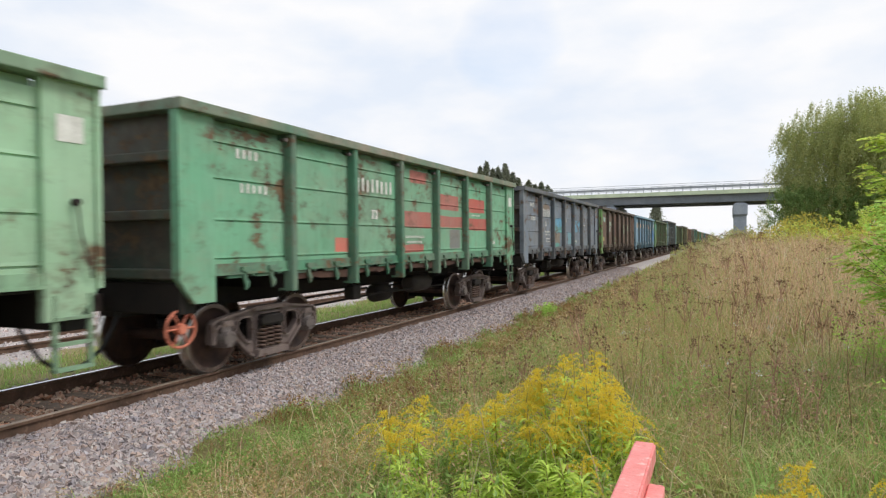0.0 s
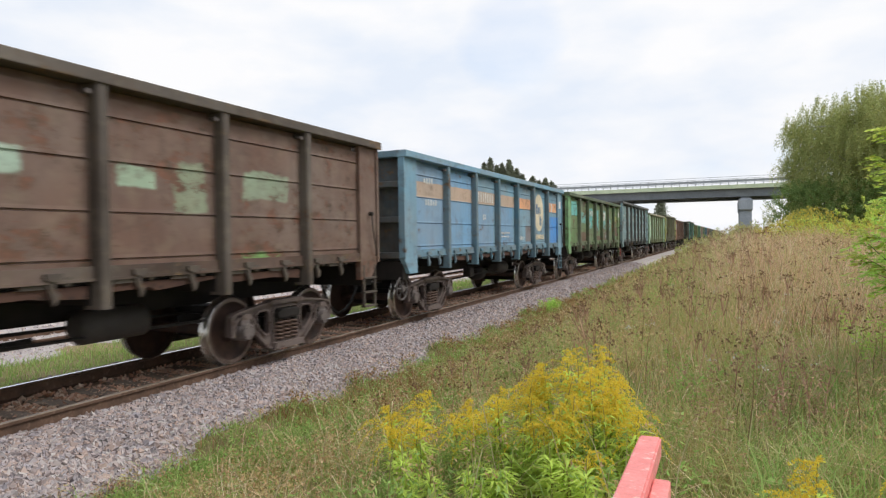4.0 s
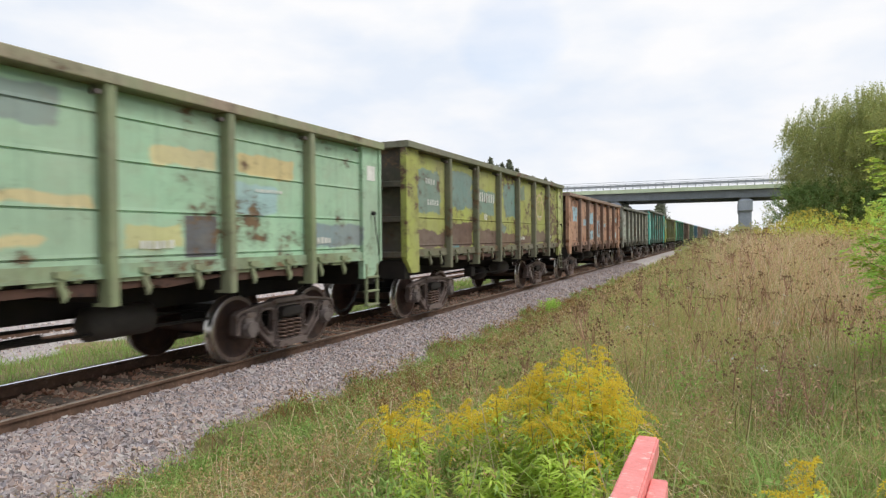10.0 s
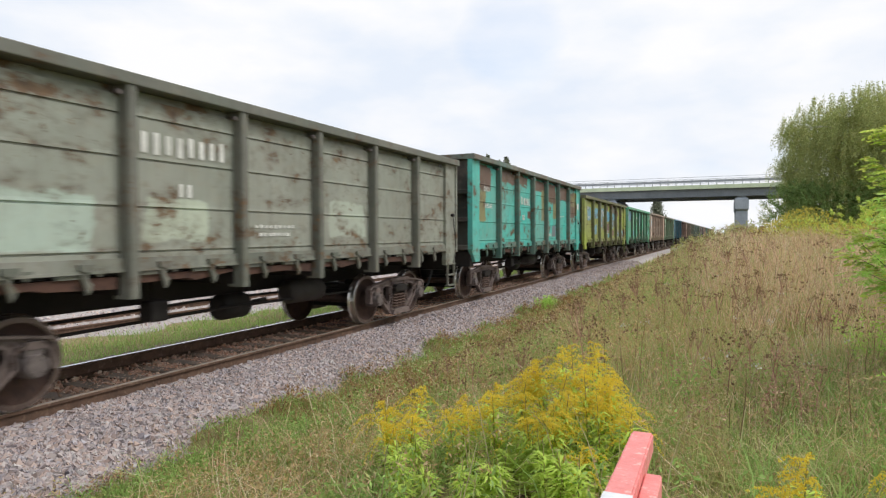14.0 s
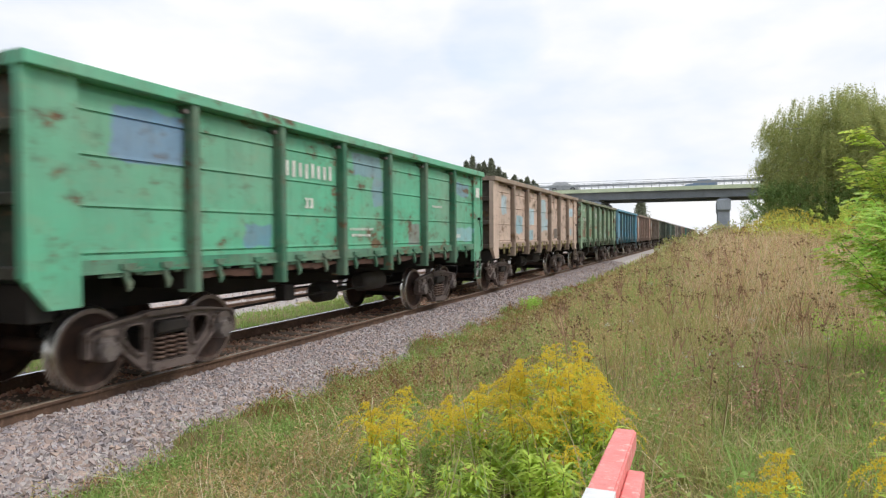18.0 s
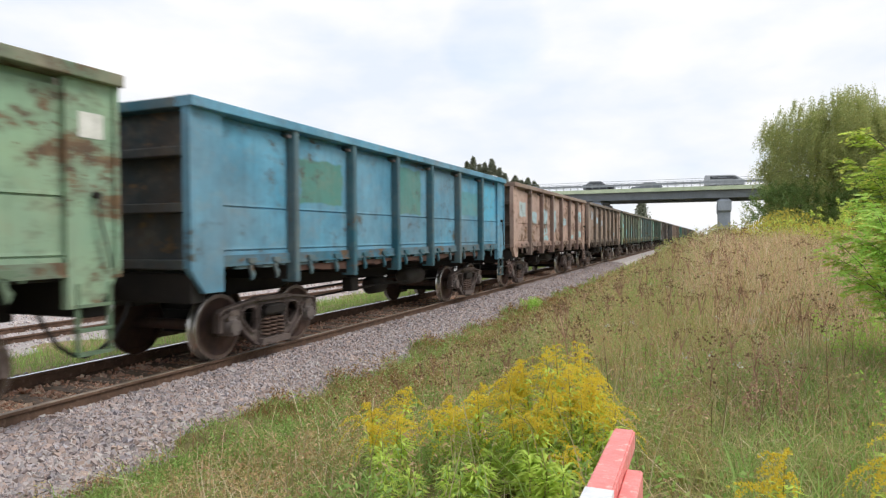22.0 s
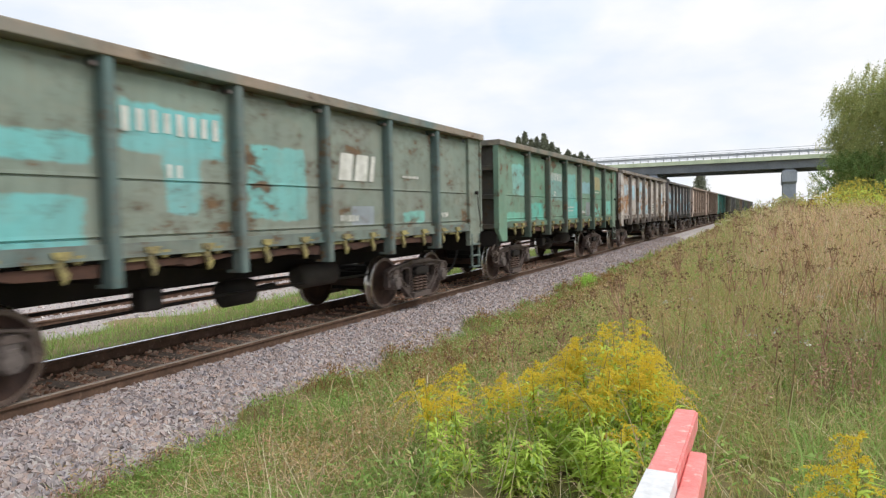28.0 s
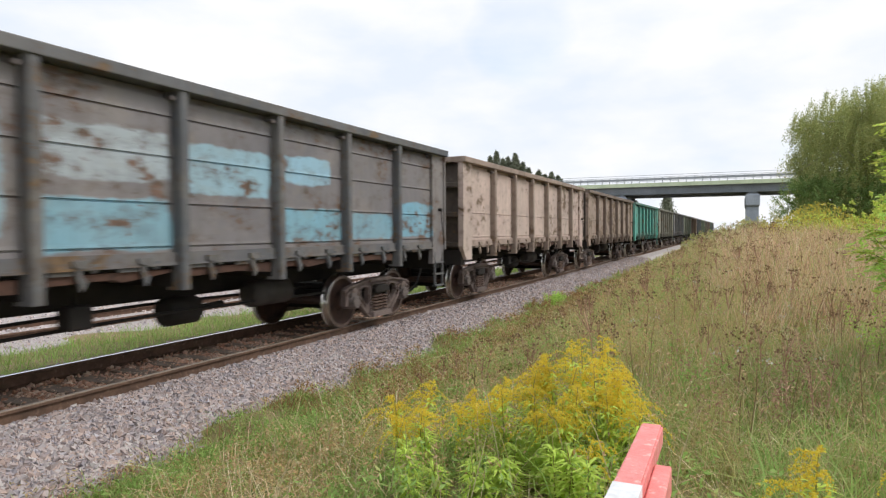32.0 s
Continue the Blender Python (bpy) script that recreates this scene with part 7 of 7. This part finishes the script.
def build_trees():
    g = "trees beside the bridge"
    tree("birch_tree", "weeping birch with yellowing green leaves", (13.1, 37, 1.4), 7.4, (12.95, 37, 4.85), (3.05, 2.8, 3.5), 190000, 0.072, "birchleaf", "birchbark", 1, 0.9, 16, 2600, group=g, dome=True)
    tree("birch_tree", "tall birch with dense olive-green leaves", (16.2, 37.5, 1.6), 7.8, (16.0, 38.5, 4.95), (3.2, 2.8, 3.5), 150000, 0.074, "birchleaf", "birchbark", 2, 0.75, 16, 2200, group=g, dome=True)
    tree("willow_tree", "upright willow with slender green shoots", (19.5, 38, 1.6), 7.8, (19.5, 38, 5.5), (2.8, 2.4, 3.8), 34000, 0.10, "birchleaf", "bark", 3, 0.1, 14, 700, group=g)
    tree("willow_tree", "slender willow shoots rising over the birches", (15.2, 41, 1.6), 8.4, (15.4, 41, 5.5), (2.4, 1.6, 3.5), 20000, 0.09, "birchleaf", "bark", 13, 0.0, 12, 500, group=g)
    tree("leafy_bush", "dense green bush under the trees", (11.4, 35, 1.3), 2.8, (11.4, 35, 2.8), (2.4, 1.5, 1.6), 30000, 0.07, "bushleaf", "bark", 4, 0.2, 10, 600, 0.06)
    tree("leafy_bush", "dense green bush under the trees", (15.4, 34.5, 1.4), 2.8, (15.2, 34.5, 3.0), (2.8, 1.5, 1.8), 30000, 0.07, "bushleaf", "bark", 5, 0.2, 10, 600, 0.06)
    tree("leafy_bush", "small grey-green bush beside the bridge pier", (10.0, 44, 1.2), 2.4, (10.2, 44, 2.4), (1.2, 0.9, 1.5), 5000, 0.06, "birchleaf", "bark", 6, 0.1, 8, 160, 0.04)
    sapling("bright green sapling with feathery compound leaves", (9.1, 7.9, 0.4), 2.3, 0.75, 24, "maple", 7)
    sapling("bright green sapling with feathery compound leaves", (9.95, 8.7, 0.5), 2.9, 0.95, 34, "maple", 8)
    sapling("low feathery green sapling beside the path", (9.25, 7.3, 0.35), 1.3, 0.95, 17, "feather", 11)
    sapling("low feathery green sapling beside the path", (10.2, 7.9, 0.4), 1.6, 1.0, 16, "feather", 12)
    tree("leafy_bush", "bright green bush behind the saplings", (11.2, 12.5, 0.9), 1.6, (11.1, 12.5, 1.5), (1.9, 1.3, 0.9), 16000, 0.055, "feather", "bark", 9, 0.15, 10, 400, 0.03)
    tree("leafy_bush", "low bright bush on the crest", (13.0, 22, 1.5), 1.2, (12.6, 22, 1.95), (2.8, 1.3, 0.8), 14000, 0.06, "maple", "bark", 10, 0.15, 10, 360, 0.03)
    tops = ((-43.2, 19.9), (-41.9, 18.3), (-40.9, 18.7), (-39.4, 19.5), (-38.2, 18.0), (-37.1, 17.2), (-36.0, 15.9), (-34.2, 14.7), (-33.1, 15.2), (-31.9, 14.2), (-30.6, 14.7), (-29.3, 13.9), (-28.1, 12.9), (-45.0, 19.0))
    for i, (x, z) in enumerate(tops):
        spruce(x, 140 + 0.7 * (i % 4), -1.2, z + 1.2, 5.6, 30 + i)
    spruce(-6.7, 150, -1.0, 10.6, 5.0, 60)
    # bare twigs on the crest
    rng = np.random.default_rng(8)
    x, y = rng.uniform(4.6, 8.2, 90), rng.uniform(36, 44, 90)
    tagged(blades("bare_twigs", x, y, rng.uniform(0.5, 1.6, 90), np.full(90, 0.03), 0.25, M["weed"], rng), "thin upright twigs on the crest", "twigs", kind="stuff")


build_grass()
build_forbs()
build_stalks()
build_goldenrods()
build_trees()


# ================= road traffic =================
ROAD_Z = 8.0
ROAD = []


def wheel_parts(th, spots, r):
    for x, y in spots:
        bm = bmesh.new()
        bmx = [(-0.12, r * 0.55, 0), (-0.12, r * 0.95, 0), (-0.08, r, 0), (0.08, r, 0), (0.12, r * 0.95, 0), (0.12, r * 0.55, 0), (0.05, 0.02, 0)]
        lathe_x(bm, bmx, 18)
        bmesh.ops.rotate(bm, verts=bm.verts[:], cent=(0, 0, 0), matrix=Matrix.Rotation(math.pi / 2, 3, "Z"))
        bmesh.ops.translate(bm, verts=bm.verts[:], vec=(x, y, r))
        part("wheel", bm, M["tyre"], th)


def hull(th, name, outline, half, material, taper=0.0, z_taper=1.0):
    """An (x, z) side outline drawn across the vehicle, narrower above z_taper."""
    bm = bmesh.new()
    rows = []
    for s in (-1, 1):
        rows.append([bm.verts.new((x, s * (half - (taper if z > z_taper else 0)), z)) for x, z in outline])
    n = len(outline)
    for i in range(n):
        bm.faces.new((rows[0][i], rows[0][(i + 1) % n], rows[1][(i + 1) % n], rows[1][i]))
    bm.faces.new(rows[0][::-1])
    bm.faces.new(rows[1])
    bmesh.ops.recalc_face_normals(bm, faces=bm.faces[:])
    bmesh.ops.bevel(bm, geom=bm.edges[:], offset=0.04, segments=2, affect="EDGES")
    return part(name, bm, material, th)


def car(label, colour, van=False):
    th = new("car")
    tagged(th, label, "car", "cars on the bridge")
    col = mottled("car_paint", lin(colour), lin(colour, 0.92), 2.0, 0.3, 0.1, 0.02)
    if van:
        hull(th, "body", [(-2.5, 0.3), (2.5, 0.3), (2.5, 0.95), (2.0, 1.15), (1.3, 1.62), (-2.4, 1.68), (-2.5, 1.0)], 0.95, col, 0.08)
        hull(th, "side_glass", [(-1.8, 1.08), (1.75, 1.08), (1.25, 1.5), (-1.8, 1.55)], 0.9, M["glass"], 0.0)
    else:
        hull(th, "body", [(-2.15, 0.3), (2.2, 0.3), (2.2, 0.75), (1.4, 0.92), (-2.15, 0.98)], 0.88, col)
        hull(th, "cabin", [(-1.9, 0.93), (1.0, 0.93), (0.35, 1.45), (-1.2, 1.48)], 0.86, col, 0.12)
        hull(th, "side_glass", [(-1.6, 0.99), (0.78, 0.99), (0.26, 1.38), (-1.1, 1.4)], 0.84, M["glass"], 0.085, 1.1)
    wheel_parts(th, [(x, s * 0.8) for x in (-1.35, 1.35) for s in (-1, 1)], 0.32)
    return th


def tanker():
    th = new("tanker_truck")
    tagged(th, "blue truck pulling a silver tank trailer", "truck")
    blue = mottled("blue_cab_paint", lin("2c4a9a"), lin("27428a"), 2.0, 0.35, 0.1, 0.02)
    silver = mottled("silver_tank_metal", lin("f0f2f4"), lin("e4e8ec"), 0.3, 0.35, 0.1, 0.02, 0.6)
    red = mottled("red_tank_stripe", lin("c04038"), lin("b03a34"), 1.5, 0.5, 0, 0.02)
    grey = mottled("truck_chassis_grey", lin("5a5c60"), lin("4a4c50"), 2.0, 0.7, 0, 0.1)
    hull(th, "cab", [(-1.1, 0.6), (1.15, 0.6), (1.2, 1.7), (0.95, 3.2), (0.6, 3.55), (-1.1, 3.5)], 1.22, blue)
    hull(th, "cab_glass", [(0.05, 1.95), (0.95, 1.95), (0.8, 2.75), (0.05, 2.75)], 1.235, mottled("pale_cab_glass", lin("b8c8d4"), lin("98a8b8"), 2.0, 0.1, 0, 0.0))
    bm = bmesh.new()
    prof = [(-12.6, 0.05, 0), (-12.6, 0.8, 0), (-12.4, 1.12, 0), (-2.5, 1.16, 0), (-2.2, 0.9, 0), (-2.2, 0.05, 0)]
    lathe_x(bm, prof, 28, 0, 2.55)
    part("tank", bm, silver, th)
    bm = bmesh.new()
    for s in (-1, 1):
        a = [bm.verts.new((x, s * 1.17, z)) for x, z in ((-10.5, 2.0), (-2.6, 2.0), (-2.6, 2.25), (-6.0, 2.6), (-7.5, 2.55), (-9.0, 2.25))]
        bm.faces.new(a)
    part("stripe", bm, red, th)
    part("chassis", boxed(-12.4, 1.0, -0.5, 0.5, 0.75, 1.1), grey, th)
    part("side_guard", boxed(-10.5, -3.0, -1.2, 1.2, 0.9, 1.42, bevel=0.03), red, th)
    wheel_parts(th, [(x, s * 1.05) for x in (0.3, -3.4, -9.0, -10.2, -11.4) for s in (-1, 1)], 0.5)
    return th


def box_truck():
    th = new("box_truck")
    tagged(th, "white box truck with a blue sloping cab", "truck")
    white = mottled("white_truck_box", lin("ffffff"), lin("f4f6fa"), 0.2, 0.6, 0, 0.02, 0.4)
    blue = mottled("bright_blue_cab", lin("2f86cc"), lin("2a78bc"), 2.0, 0.35, 0, 0.02)
    grey = mottled("truck_frame_grey", lin("8a9098"), lin("787e86"), 2.0, 0.6, 0.2, 0.05)
    part("cargo_box", boxed(-2.2, 1.4, -1.1, 1.1, 0.9, 3.0, bevel=0.04), white, th)
    part("door_frame", boxed(-2.3, -2.15, -1.12, 1.12, 0.8, 3.05, bevel=0.02), grey, th)
    hull(th, "cab", [(1.44, 0.5), (3.5, 0.5), (3.55, 1.05), (3.0, 1.45), (1.55, 2.6), (1.44, 2.55)], 1.05, blue)
    hull(th, "cab_glass", [(2.0, 1.35), (2.8, 1.35), (2.5, 1.6), (2.0, 1.8)], 1.065, M["glass"])
    part("chassis", boxed(-2.2, 3.3, -0.5, 0.5, 0.6, 0.9), grey, th)
    wheel_parts(th, [(x, s * 1.0) for x in (2.6, -1.4) for s in (-1, 1)], 0.42)
    return th


def drive(ob, t0, u0, speed):
    """Keeps a vehicle rolling along the bridge road; it stands at u0 (world x) at t0."""
    v = 3.0 if speed > 0 else 8.3
    turn = 0 if speed > 0 else 180
    ROAD.append((ob, [(t, pose(u0 + speed * (t - t0), BR[1] + v, ROAD_Z, 0, 0, turn)) for t in (0.0, 8.0, 16.0, 24.0, 32.0)]))


drive(tanker(), 16.4, 2.3, 14.6)
drive(box_truck(), 23.6, -0.4, 15.0)
drive(car("pale blue car crossing the bridge", "8fa8c4"), 17.9, 8.1, -17.5)
drive(car("white car crossing the bridge", "d4d6d8"), 18.8, -0.2, 15.0)
drive(car("light grey car crossing the bridge", "c4c8cc"), 20.0, -2.5, 14.5)
drive(car("white van crossing the bridge", "d0d4d8", True), 21.2, -2.4, 14.5)
drive(car("dark grey car crossing the bridge", "55595e"), 22.4, -1.3, 15.0)
drive(car("grey car crossing the bridge", "8c9298"), 21.8, 2.0, -15.8)
drive(car("grey car crossing the bridge", "9aa0a6"), 23.45, 6.0, -18.0)
drive(car("silver car crossing the bridge", "a8aeb4"), 12.75, 3.2, -19.8)


# ================= what moves =================
def motions():
    times = [0.0, 2, 4, 6, 8, 10, 12, 14, 16, 18, 20, 22, 24, 26, 28, 30, 32.0]
    for k, w in TRAIN.items():
        walk(w, [(t, pose(0, train_y(t) + PITCH * k, 0)) for t in times])
    # wheels: one turning for each of the two places in a bogie
    turning = {}
    for w in TRAIN.values():
        for bg in w.children:
            if not bg.name.startswith("bogie"):
                continue
            for ws in bg.children:
                if not ws.name.startswith("wheelset"):
                    continue
                y = round(ws.location.y, 3)
                if y not in turning:
                    rows = []
                    for i in range(481):
                        t = 2 * i / 30
                        rows.append((t, pose(0, y, 0.4785, math.degrees((train_y(0) - train_y(t)) / 0.4785) % 360)))
                    walk(ws, rows)
                    turning[y] = ws.animation_data
                else:
                    ws.rotation_mode = "QUATERNION"
                    keys = ws.animation_data_create()
                    keys.action = turning[y].action
                    keys.action_slot = turning[y].action_slot
    for ob, rows in ROAD:
        walk(ob, rows)


motions()
